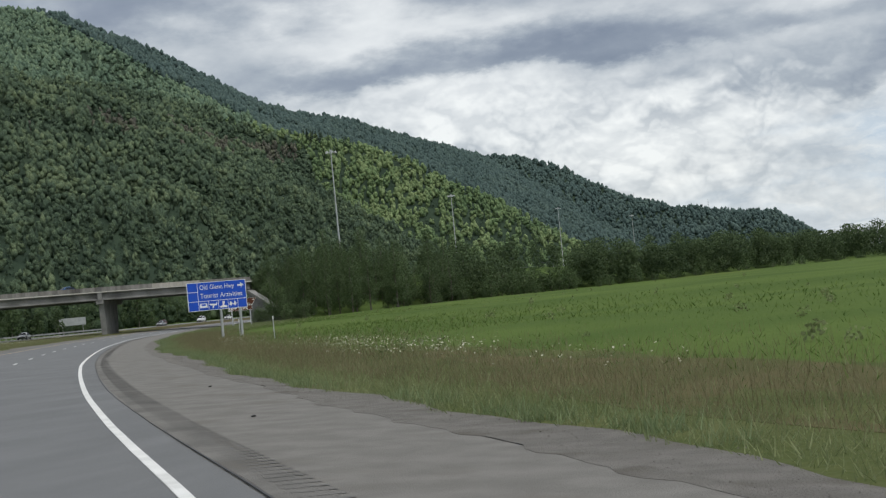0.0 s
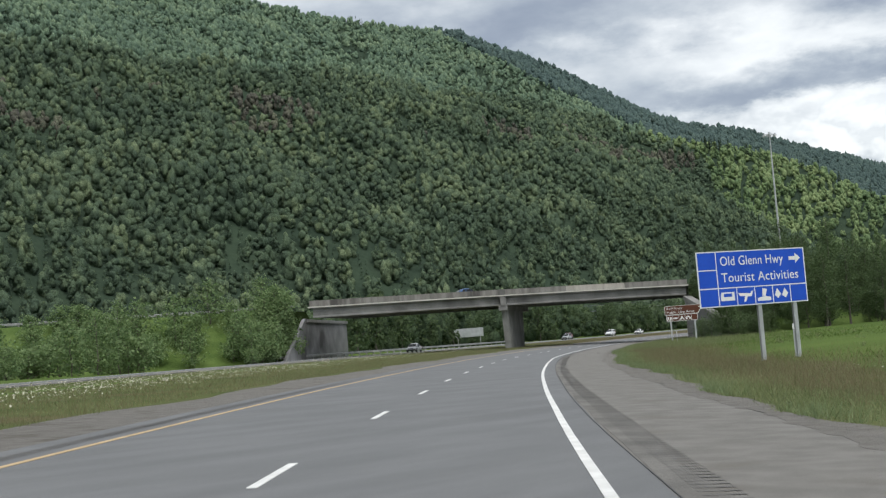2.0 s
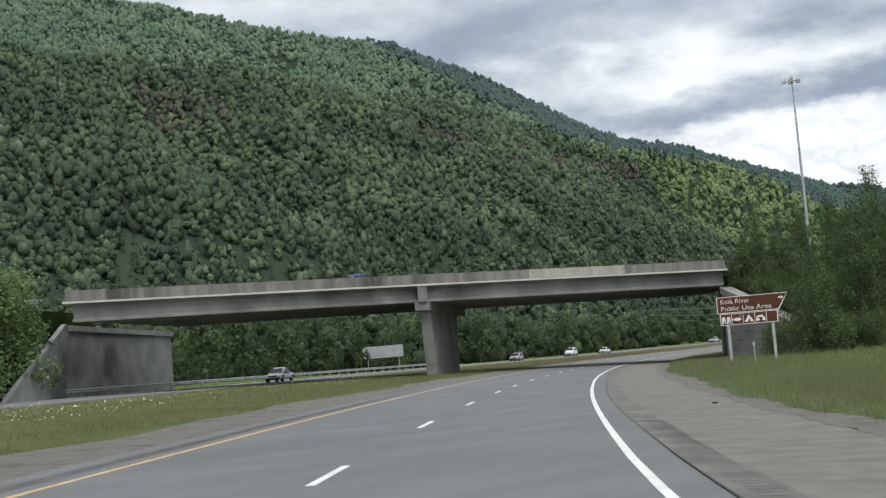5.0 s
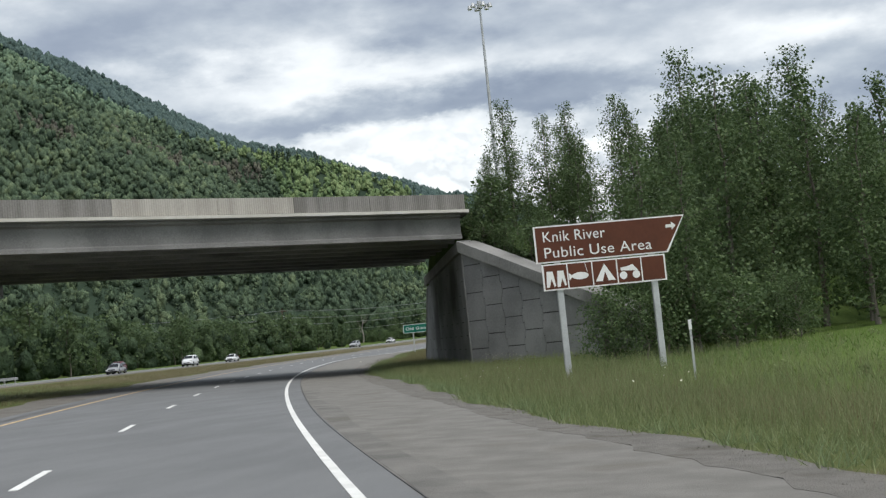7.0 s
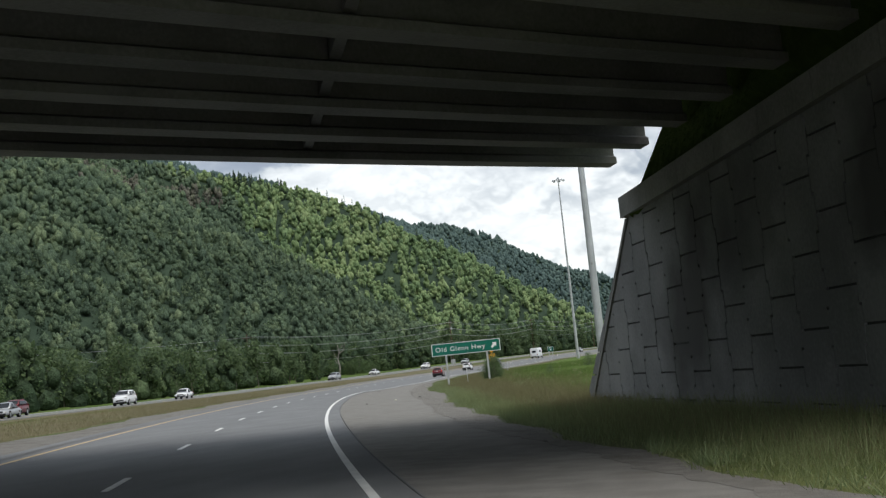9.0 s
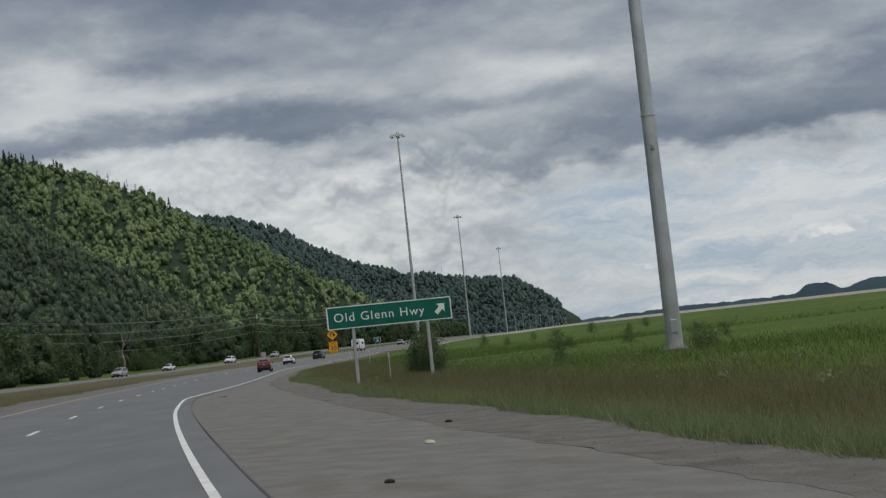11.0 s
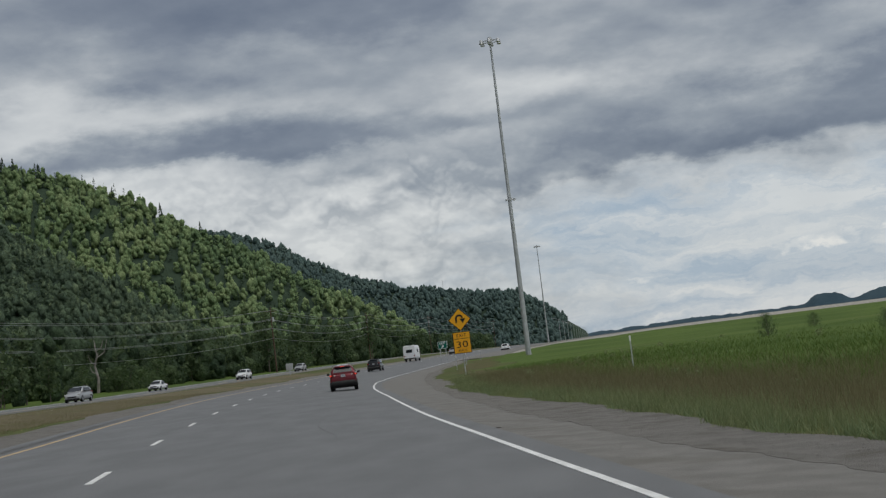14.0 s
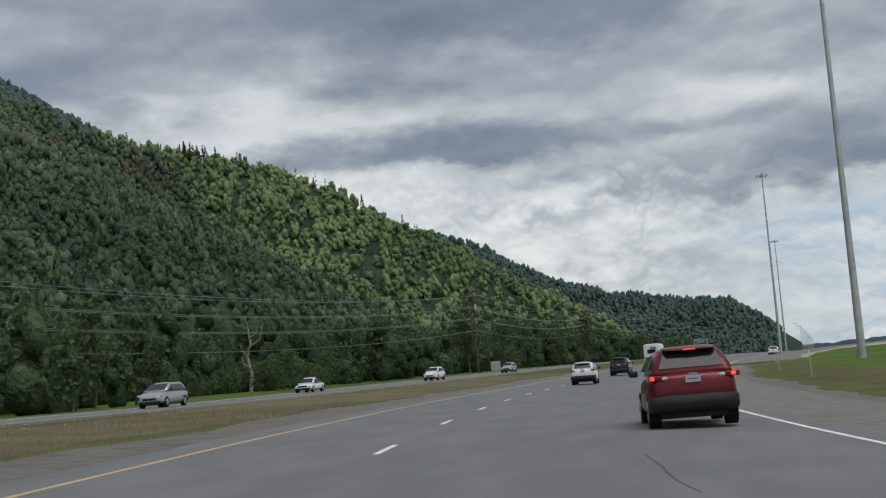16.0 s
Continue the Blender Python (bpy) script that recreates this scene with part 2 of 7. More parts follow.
def crowned(c1, c2, c3, grain=1.3):
    """A far crown: each tree has its own tint; noise paints in clumps of leaves and the shade of gaps."""
    def build(nt, b):
        nd, ln = nt.nodes, nt.links
        geo = nd.new("ShaderNodeNewGeometry")
        tc = nd.new("ShaderNodeTexCoord")
        n1 = nd.new("ShaderNodeTexNoise")
        n1.inputs["Scale"].default_value, n1.inputs["Detail"].default_value, n1.inputs["Roughness"].default_value = grain, 4, 0.65
        ln.new(tc.outputs["Object"], n1.inputs["Vector"])
        tint = nd.new("ShaderNodeValToRGB")
        tint.color_ramp.elements[0].position, tint.color_ramp.elements[0].color = 0.0, (*c1, 1)
        tint.color_ramp.elements[1].position, tint.color_ramp.elements[1].color = 1.0, (*c3, 1)
        tint.color_ramp.elements.new(0.6).color = (*c2, 1)
        # noise darkens the colour like shade between leaf clumps
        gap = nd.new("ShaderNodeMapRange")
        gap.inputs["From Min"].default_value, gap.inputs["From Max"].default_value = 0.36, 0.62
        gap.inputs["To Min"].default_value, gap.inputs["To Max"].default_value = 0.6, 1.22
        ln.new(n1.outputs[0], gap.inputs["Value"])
        n2 = nd.new("ShaderNodeTexNoise")
        n2.inputs["Scale"].default_value, n2.inputs["Detail"].default_value = 0.014, 3
        ln.new(tc.outputs["Object"], n2.inputs["Vector"])
        stand = nd.new("ShaderNodeMapRange")
        stand.inputs["From Min"].default_value, stand.inputs["From Max"].default_value = 0.35, 0.65
        stand.inputs["To Min"].default_value, stand.inputs["To Max"].default_value = -0.35, 0.35
        ln.new(n2.outputs[0], stand.inputs["Value"])
        own = nd.new("ShaderNodeMath")
        own.operation = "ADD"
        whole = nd.new("ShaderNodeTexNoise")
        whole.inputs["Scale"].default_value, whole.inputs["Detail"].default_value = 0.13, 1
        ln.new(tc.outputs["Object"], whole.inputs["Vector"])
        each = nd.new("ShaderNodeMath")
        each.operation = "MULTIPLY_ADD"
        ln.new(geo.outputs["Random Per Island"], each.inputs[0])
        each.inputs[1].default_value = 0.32
        ln.new(stand.outputs[0], each.inputs[2])
        ln.new(each.outputs[0], own.inputs[0])
        twice = nd.new("ShaderNodeMapRange")
        twice.inputs["From Min"].default_value, twice.inputs["From Max"].default_value = 0.3, 0.7
        twice.inputs["To Min"].default_value, twice.inputs["To Max"].default_value = -0.1, 0.75
        twice.clamp = False
        ln.new(whole.outputs[0], twice.inputs["Value"])
        ln.new(twice.outputs[0], own.inputs[1])
        ln.new(own.outputs[0], tint.inputs[0])
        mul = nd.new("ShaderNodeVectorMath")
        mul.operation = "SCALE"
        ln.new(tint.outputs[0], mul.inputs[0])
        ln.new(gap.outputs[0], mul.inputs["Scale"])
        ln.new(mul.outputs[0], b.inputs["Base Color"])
        bp = nd.new("ShaderNodeBump")
        bp.inputs["Strength"].default_value, bp.inputs["Distance"].default_value = 1.0, 1.1
        ln.new(n1.outputs[0], bp.inputs["Height"])
        ln.new(bp.outputs[0], b.inputs["Normal"])
    return build


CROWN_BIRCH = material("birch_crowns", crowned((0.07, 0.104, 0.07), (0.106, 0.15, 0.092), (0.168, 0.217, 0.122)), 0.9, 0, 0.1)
# sun patch on the spur, its brightness put into the crown colour
CROWN_SUNLIT = material("sunlit_crowns", crowned((0.125, 0.19, 0.094), (0.18, 0.252, 0.115), (0.25, 0.32, 0.15)), 0.9, 0, 0.1)
# upper slopes: aerial haze is tinted into the crown colour
CROWN_FAR_HAZE = material("hazy_far_crowns", crowned((0.1, 0.152, 0.108), (0.135, 0.196, 0.128), (0.185, 0.25, 0.155), 0.6), 0.9, 0, 0.1)
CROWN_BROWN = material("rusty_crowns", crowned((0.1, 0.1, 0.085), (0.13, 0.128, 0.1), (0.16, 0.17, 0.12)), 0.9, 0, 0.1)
# far knob: bluish haze of the distance is part of this colour
CROWN_KNOB_HAZE = material("dark_hazy_far_crowns", crowned((0.07, 0.106, 0.1), (0.08, 0.12, 0.11), (0.096, 0.138, 0.12), 0.5), 0.9, 0, 0.1)
ASPHALT = material("asphalt", mottled((0.146, 0.15, 0.153), (0.176, 0.18, 0.183), 1.1, 70, 0.5, (0.142, 0.145, 0.148), 0.03, stretch=(1, 0.25, 1)), 0.85)
SHOULDER = material("old_asphalt", mottled((0.164, 0.157, 0.144), (0.212, 0.204, 0.188), 1.6, 60, 0.9, (0.158, 0.147, 0.13), 0.05), 0.92)
GRAVEL = material("gravel", mottled((0.165, 0.156, 0.141), (0.215, 0.204, 0.186), 2.5, 45, 1.0, (0.138, 0.127, 0.11), 0.07, 0.05), 0.95)
PALE_GRAVEL = material("pale_bank_gravel", mottled((0.3, 0.285, 0.255), (0.37, 0.35, 0.315), 1.5, 20, 0.6), 0.95)
CRACK = material("crack_sealant", plain((0.075, 0.076, 0.078)), 0.8)
WHITE_LINE = material("white_road_paint", mottled((0.62, 0.62, 0.6), (0.78, 0.78, 0.76), 2, 50, 0.1), 0.7)
YELLOW_LINE = material("yellow_road_paint", mottled((0.46, 0.33, 0.18), (0.56, 0.41, 0.23), 2, 50, 0.1), 0.7)
MEADOW = material("meadow", mottled((0.062, 0.104, 0.021), (0.1, 0.147, 0.034), 0.06, 6, 0.6, (0.122, 0.15, 0.043), 0.03, 0.08), 0.95, 0, 0.1)
VERGE = material("verge_soil", mottled((0.065, 0.085, 0.026), (0.11, 0.122, 0.046), 0.25, 5, 0.7, (0.115, 0.09, 0.05), 0.04, 0.06), 0.95, 0, 0.1)
VERGE_RED = material("reddish_verge", mottled((0.078, 0.085, 0.032), (0.118, 0.104, 0.05), 0.35, 6, 0.6, (0.108, 0.088, 0.046), 0.08, 0.05), 0.95, 0, 0.1)
DRY_SOIL = material("dry_median_soil", mottled((0.115, 0.1, 0.06), (0.17, 0.146, 0.092), 0.3, 6, 0.7, (0.1, 0.11, 0.045), 0.06, 0.05), 0.95, 0, 0.1)
TUFT = material("pale_tuft_grass", leafy((0.15, 0.2, 0.09), (0.19, 0.25, 0.12), (0.27, 0.33, 0.18), 0.3), 0.7, 0, 0.2)
MEADOW_BLADE = material("meadow_blades", leafy((0.07, 0.125, 0.026), (0.105, 0.166, 0.038), (0.165, 0.218, 0.064), 0.15), 0.7, 0, 0.2)
CONCRETE = material("concrete", mottled((0.182, 0.18, 0.173), (0.28, 0.276, 0.265), 0.4, 12, 0.15, (0.115, 0.112, 0.108), 0.04), 0.85)
CONCRETE_PALE = material("pale_concrete", mottled((0.5, 0.48, 0.43), (0.62, 0.6, 0.55), 0.5, 12, 0.15), 0.85)
JOINT = material("joint_shadowed_backing", mottled((0.05, 0.05, 0.05), (0.08, 0.08, 0.078), 0.8, 10, 0.2), 0.95)
CONCRETE_DARK = material("weathered_concrete", mottled((0.175, 0.176, 0.178), (0.262, 0.262, 0.262), 0.35, 10, 0.1, (0.09, 0.089, 0.088), 0.07), 0.9)


def ribbed(c1, c2, c3):
    """Vertically ribbed cast concrete with dark streaks running down."""
    def build(nt, b):
        mottled(c1, c2, 0.5, 14, 0.15, c3, 0.08, stretch=(2.6, 2.6, 0.25))(nt, b)
        nd, ln = nt.nodes, nt.links
        tc = nd.new("ShaderNodeTexCoord")
        wv = nd.new("ShaderNodeTexWave")
        wv.bands_direction = "X"
        wv.inputs["Scale"].default_value = 2.6
        wv.inputs["Distortion"].default_value = 0.3
        ln.new(tc.outputs["Object"], wv.inputs["Vector"])
        bp = nd.new("ShaderNodeBump")
        bp.inputs["Strength"].default_value, bp.inputs["Distance"].default_value = 0.5, 0.03
        ln.new(wv.outputs["Fac"], bp.inputs["Height"])
        ln.new(bp.outputs[0], b.inputs["Normal"])
    return build


RIBBED = material("ribbed_concrete", ribbed((0.172, 0.163, 0.15), (0.272, 0.261, 0.245), (0.09, 0.085, 0.08)), 0.9)
RIBBED_PALE = material("pale_ribbed_concrete", ribbed((0.36, 0.335, 0.3), (0.47, 0.445, 0.4), (0.24, 0.215, 0.19)), 0.9)
GALV = material("galvanised_steel", mottled((0.42, 0.43, 0.44), (0.55, 0.56, 0.57), 0.8, 20, 0.05), 0.5, 0.6, 0.5)
RAIL = material("weathered_rail_steel", mottled((0.3, 0.3, 0.3), (0.46, 0.46, 0.46), 1.5, 20, 0.05), 0.55, 0.5, 0.5)
WIRE = material("dull_aluminium_wire", plain((0.4, 0.41, 0.42)), 0.6)
WOOD = material("treated_wood", mottled((0.075, 0.045, 0.033), (0.14, 0.09, 0.066), 3, 30, 0.3, stretch=(6, 6, 0.6)), 0.9)
SIGN_BLUE = material("blue_sheeting", mottled((0.01, 0.07, 0.5), (0.015, 0.085, 0.56), 0.8, 8, 0.0), 0.45)
SIGN_BROWN = material("brown_sheeting", mottled((0.085, 0.027, 0.014), (0.11, 0.035, 0.018), 0.8, 8, 0.0), 0.45)
SIGN_GREEN = material("green_sheeting", mottled((0.0, 0.105, 0.075), (0.004, 0.13, 0.09), 0.8, 8, 0.0), 0.45)
SIGN_YELLOW = material("yellow_sheeting", mottled((0.75, 0.34, 0.01), (0.82, 0.4, 0.015), 0.8, 8, 0.0), 0.45)
SIGN_WHITE = material("white_sheeting", mottled((0.72, 0.72, 0.72), (0.8, 0.8, 0.8), 1, 10, 0.0), 0.45)
SIGN_BLACK = material("black_sheeting", plain((0.012, 0.012, 0.012)), 0.45)
ALU = material("aluminium_back", mottled((0.42, 0.43, 0.44), (0.52, 0.53, 0.54), 1, 10, 0.0), 0.5, 0.4)
LEAF = material("birch_leaves", leafy((0.08, 0.12, 0.075), (0.115, 0.162, 0.09), (0.18, 0.232, 0.122), 0.05), 0.7, 0, 0.25)
# leaf clumps of the spur, with the same sunlight in their colour
LEAF_SUNLIT = material("sunlit_leaves", leafy((0.115, 0.18, 0.08), (0.15, 0.225, 0.092), (0.225, 0.3, 0.13), 0.05), 0.7, 0, 0.25)
LEAF_NEAR = material("alder_leaves", leafy((0.06, 0.1, 0.042), (0.088, 0.136, 0.053), (0.15, 0.208, 0.086), 0.15), 0.6, 0, 0.3)
LEAF_YOUNG = material("young_alder_leaves", leafy((0.115, 0.188, 0.075), (0.17, 0.25, 0.1), (0.25, 0.335, 0.15), 0.3), 0.6, 0, 0.3)
# cloud shade over the foot woods is put into these two darker colours
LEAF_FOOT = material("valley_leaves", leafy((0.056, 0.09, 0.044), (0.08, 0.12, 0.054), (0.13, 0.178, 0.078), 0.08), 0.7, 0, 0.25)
CROWN_FOOT_SHADE = material("shaded_valley_crowns", crowned((0.045, 0.072, 0.042), (0.064, 0.096, 0.052), (0.1, 0.14, 0.07)), 0.9, 0, 0.1)
SPRUCE = material("spruce_needles", leafy((0.055, 0.085, 0.06), (0.07, 0.105, 0.07), (0.1, 0.14, 0.08)), 0.8, 0, 0.2)
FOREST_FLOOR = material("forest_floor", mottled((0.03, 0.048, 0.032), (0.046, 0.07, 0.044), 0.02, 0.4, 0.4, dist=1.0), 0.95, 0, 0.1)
BANK_SOIL = material("overgrown_bank", mottled((0.06, 0.1, 0.024), (0.11, 0.16, 0.045), 0.3, 4, 0.7, dist=0.1), 0.95, 0, 0.1)
# blue of the distance haze is mixed into the hills' base colour
FAR_HILL_HAZE = material("hazy_far_hill_woods", mottled((0.035, 0.062, 0.082), (0.05, 0.082, 0.1), 0.01, 0.1, 0.3, dist=2.0), 0.95, 0, 0.1)
BARK = material("bark", mottled((0.1, 0.085, 0.07), (0.2, 0.18, 0.155), 3, 25, 0.5, stretch=(3, 3, 0.6)), 0.9)
GRASS = material("grass_blades", leafy((0.14, 0.175, 0.075), (0.195, 0.23, 0.105), (0.3, 0.33, 0.175), 0.12), 0.7, 0, 0.2)
DRY_GRASS = material("seeding_grass", leafy((0.165, 0.148, 0.08), (0.2, 0.178, 0.098), (0.27, 0.25, 0.145), 0.2), 0.8, 0, 0.2)
RED_GRASS = material("reddish_seeding_grass", leafy((0.15, 0.137, 0.07), (0.185, 0.165, 0.088), (0.235, 0.225, 0.118), 0.25), 0.8, 0, 0.2)
PETAL = material("white_petals", mottled((0.42, 0.41, 0.31), (0.56, 0.55, 0.45), 3, 30, 0.0), 0.7)
PAINT_RED = material("red_car_paint", mottled((0.125, 0.012, 0.019), (0.14, 0.014, 0.022), 0.6, 40, 0.0), 0.3, 0.35, 0.5)
PAINT_WHITE = material("white_car_paint", mottled((0.68, 0.69, 0.7), (0.72, 0.73, 0.74), 0.6, 40, 0.0), 0.3, 0, 0.5)
PAINT_BLACK = material("black_car_paint", mottled((0.012, 0.012, 0.014), (0.018, 0.018, 0.02), 0.6, 40, 0.0), 0.25, 0.2, 0.5)
PAINT_SILVER = material("silver_car_paint", mottled((0.4, 0.41, 0.42), (0.45, 0.46, 0.47), 0.6, 40, 0.0), 0.35, 0.6, 0.5)
PAINT_BLUE = material("blue_car_paint", mottled((0.03, 0.09, 0.22), (0.035, 0.1, 0.24), 0.6, 40, 0.0), 0.3, 0.3, 0.5)
CAR_GLASS = material("car_glass", plain((0.014, 0.017, 0.02)), 0.08, 0, 0.35)
PLASTIC = material("black_plastic", mottled((0.018, 0.018, 0.018), (0.03, 0.03, 0.03), 4, 80, 0.1), 0.65)
RUBBER = material("tyre_rubber", plain((0.014, 0.014, 0.014)), 0.85)
RIM = material("alloy_rim", plain((0.35, 0.36, 0.37)), 0.35, 0.8)
CHROME = material("chrome", plain((0.6, 0.6, 0.6)), 0.15, 1.0)
LENS_RED = material("red_lens", plain((0.2, 0.012, 0.012)), 0.25)
LENS_CLEAR = material("clear_lens", plain((0.6, 0.6, 0.58)), 0.15)


def glow(color, strength):
    def build(nt, b):
        b.inputs["Base Color"].default_value = (*color, 1)
        b.inputs["Emission Color"].default_value = (*color, 1)
        b.inputs["Emission Strength"].default_value = strength
    return build


BRAKE = material("lit_brake_lamp", glow((1.0, 0.07, 0.04), 0.9), 0.3)

# ---------------------------------------------------------------- mesh helpers


def mesh_of(name, verts, faces, mat, smooth=False):
    me = bpy.data.meshes.new(name)
    me.from_pydata([tuple(v) for v in verts], [], [tuple(f) for f in faces])
    me.materials.append(mat)
    if smooth:
        me.shade_smooth()
    me.update()
    return me


def quads_mesh(name, v, mat, k=4):
    """A mesh of loose polygons with k corners each, from an array (n * k, 3)."""
    v = np.asarray(v, np.float32).reshape(-1, 3)
    n = len(v) // k
    me = bpy.data.meshes.new(name)
    me.vertices.add(len(v))
    me.vertices.foreach_set("co", v.ravel())
    me.loops.add(n * k)
    me.loops.foreach_set("vertex_index", np.arange(n * k, dtype=np.int32))
    me.polygons.add(n)
    me.polygons.foreach_set("loop_start", np.arange(0, n * k, k, dtype=np.int32))
    me.materials.append(mat)
    me.update(calc_edges=True)
    return me


def part(name, bm, mat, parent=None, label="", smooth=False):
    me = bpy.data.meshes.new(name)
    bm.to_mesh(me)
    bm.free()
    me.materials.append(mat)
    if smooth:
        me.shade_smooth()
    ob = new(name, me)
    ob.parent = parent
    return tagged(ob, label)


def piece(name, me, parent=None, label="", m=None):
    ob = new(name, me)
    ob.parent = parent
    if m is not None:
        ob.matrix_basis = m
    return tagged(ob, label)


def box(bm, x0, x1, y0, y1, z0, z1, bevel=0.0):
    r = bmesh.ops.create_cube(bm, size=1)
    bmesh.ops.scale(bm, verts=r["verts"], vec=(x1 - x0, y1 - y0, z1 - z0))
    bmesh.ops.translate(bm, verts=r["verts"], vec=((x0 + x1) / 2, (y0 + y1) / 2, (z0 + z1) / 2))
    if bevel:
        edges = list({e for v in r["verts"] for e in v.link_edges})
        bmesh.ops.bevel(bm, geom=edges, offset=bevel, segments=2, affect="EDGES", profile=0.5)
    return bm


def boxed(*a, bevel=0.0):
    return box(bmesh.new(), *a, bevel=bevel)


def tube(p0, p1, r0, r1, n=12, bm=None):
    bm = bm or bmesh.new()
    p0, p1 = Vector(p0), Vector(p1)
    d = p1 - p0
    r = bmesh.ops.create_cone(bm, cap_ends=True, segments=n, radius1=r0, radius2=r1, depth=d.length)
    q = d.to_track_quat("Z", "Y").to_matrix().to_4x4()
    bmesh.ops.transform(bm, verts=r["verts"], matrix=Matrix.Translation((p0 + p1) / 2) @ q)
    return bm


def prism(outline, y0, y1):
    """A flat outline of (x, z) given thickness along y."""
    bm = bmesh.new()
    a = [bm.verts.new((x, y0, z)) for x, z in outline]
    b = [bm.verts.new((x, y1, z)) for x, z in outline]
    bm.faces.new(a)
    bm.faces.new(b[::-1])
    for i in range(len(a)):
        j = (i + 1) % len(a)
        bm.faces.new((a[j], a[i], b[i], b[j]))
    bmesh.ops.recalc_face_normals(bm, faces=bm.faces)
    return bm


def base_of(name, m, label, category, group="", kind=""):
    e = new(name)
    e.matrix_world = m
    return tagged(e, label, category, group, kind)


# ---------------------------------------------------------------- the road's axis
STEP = 2.0
S0, S1 = -120.0, 2900.0


def heading(s):
    """Degrees to the left of north along the driven lane."""
    u = min(max(s, 0.0), 470.0) / 100
    h = 0.0906 * u**3 - 0.658 * u**2 - 4.2075 * u + 33.07
    if s < 0:
        h += -4.2 * s / 100
    if s > 466:
        h -= 7.5 * min(s - 466, 175.0) / 100
    return h


def build_axis():
    n0, n1 = int(-S0 / STEP), int(S1 / STEP)
    fwd, back = [(0.0, 0.0)], [(0.0, 0.0)]
    for k in range(n1):
        a = radians(heading((k + 0.5) * STEP))
        fwd.append((fwd[-1][0] - STEP * math.sin(a), fwd[-1][1] + STEP * math.cos(a)))
    for k in range(n0):
        a = radians(heading(-(k + 0.5) * STEP))
        back.append((back[-1][0] + STEP * math.sin(a), back[-1][1] - STEP * math.cos(a)))
    return np.array(back[:0:-1] + fwd)


AXIS = build_axis()
AXIS_S = S0 + STEP * np.arange(len(AXIS))


def on_axis(s, lat):
    """The plan position at a station, lat metres to the right of the driven path."""
    x, y = np.interp(s, AXIS_S, AXIS[:, 0]), np.interp(s, AXIS_S, AXIS[:, 1])
    a = radians(heading(s))
    return x + lat * math.cos(a), y + lat * math.sin(a)


def rise(s):
    return float(np.interp(s, [450, 500, 570, 605, 676, 780, 1000, 1600, 2900], [0, 0.2, 0.42, 0.7, 1.4, 2.3, 3.2, 4, 4]))


LATS = [-130, -60, -40, -24, -12, 6, 9, 20, 60, 150, 260]
LAT_Z = [2.0, 1.5, 1.3, 0.95, 0.53, -0.19, -0.25, 0.0, 0.35, 0.7, 0.8]


def ground_z(s, lat):
    return rise(s) + float(np.interp(lat, LATS, LAT_Z))


def station(x, y):
    """Station and offset of a place in the plan."""
    d = (AXIS[:, 0] - x) ** 2 + (AXIS[:, 1] - y) ** 2
    k = int(np.argmin(d))
    s = float(AXIS_S[k])
    a = radians(heading(s))
    ex, ey = x - AXIS[k, 0], y - AXIS[k, 1]
    return s - ex * math.sin(a) + ey * math.cos(a), ex * math.cos(a) + ey * math.sin(a)


def land(x, y):
    return ground_z(*station(x, y))


def strip(s_values, left, right, lift, thick, cols=1):
    """A paved band between two offsets (numbers or functions of the station) with a top, sides and ends."""
    v, f = [], []
    lf = left if callable(left) else (lambda s: left)
    rf = right if callable(right) else (lambda s: right)
    n = cols + 1
    for s in s_values:
        l, r = lf(s), rf(s)
        for c in range(n):
            lat = l + (r - l) * c / cols
            x, y = on_axis(s, lat)
            v.append((x, y, ground_z(s, lat) + lift))
        for lat in (l, r):
            x, y = on_axis(s, lat)
            v.append((x, y, ground_z(s, lat) + lift - thick))
    w = n + 2
    for i in range(len(s_values) - 1):
        a, b = i * w, (i + 1) * w
        for c in range(cols):
            f.append((a + c, a + c + 1, b + c + 1, b + c))
        f.append((a + n, a, b, b + n))
        f.append((a + cols, a + n + 1, b + n + 1, b + cols))
    for a in (0, (len(s_values) - 1) * w):
        f.append(tuple(a + c for c in range(n)) + (a + n + 1, a + n))
    return v, f


def frange(a, b, d):
    return [a + d * i for i in range(int(round((b - a) / d)) + 1)]

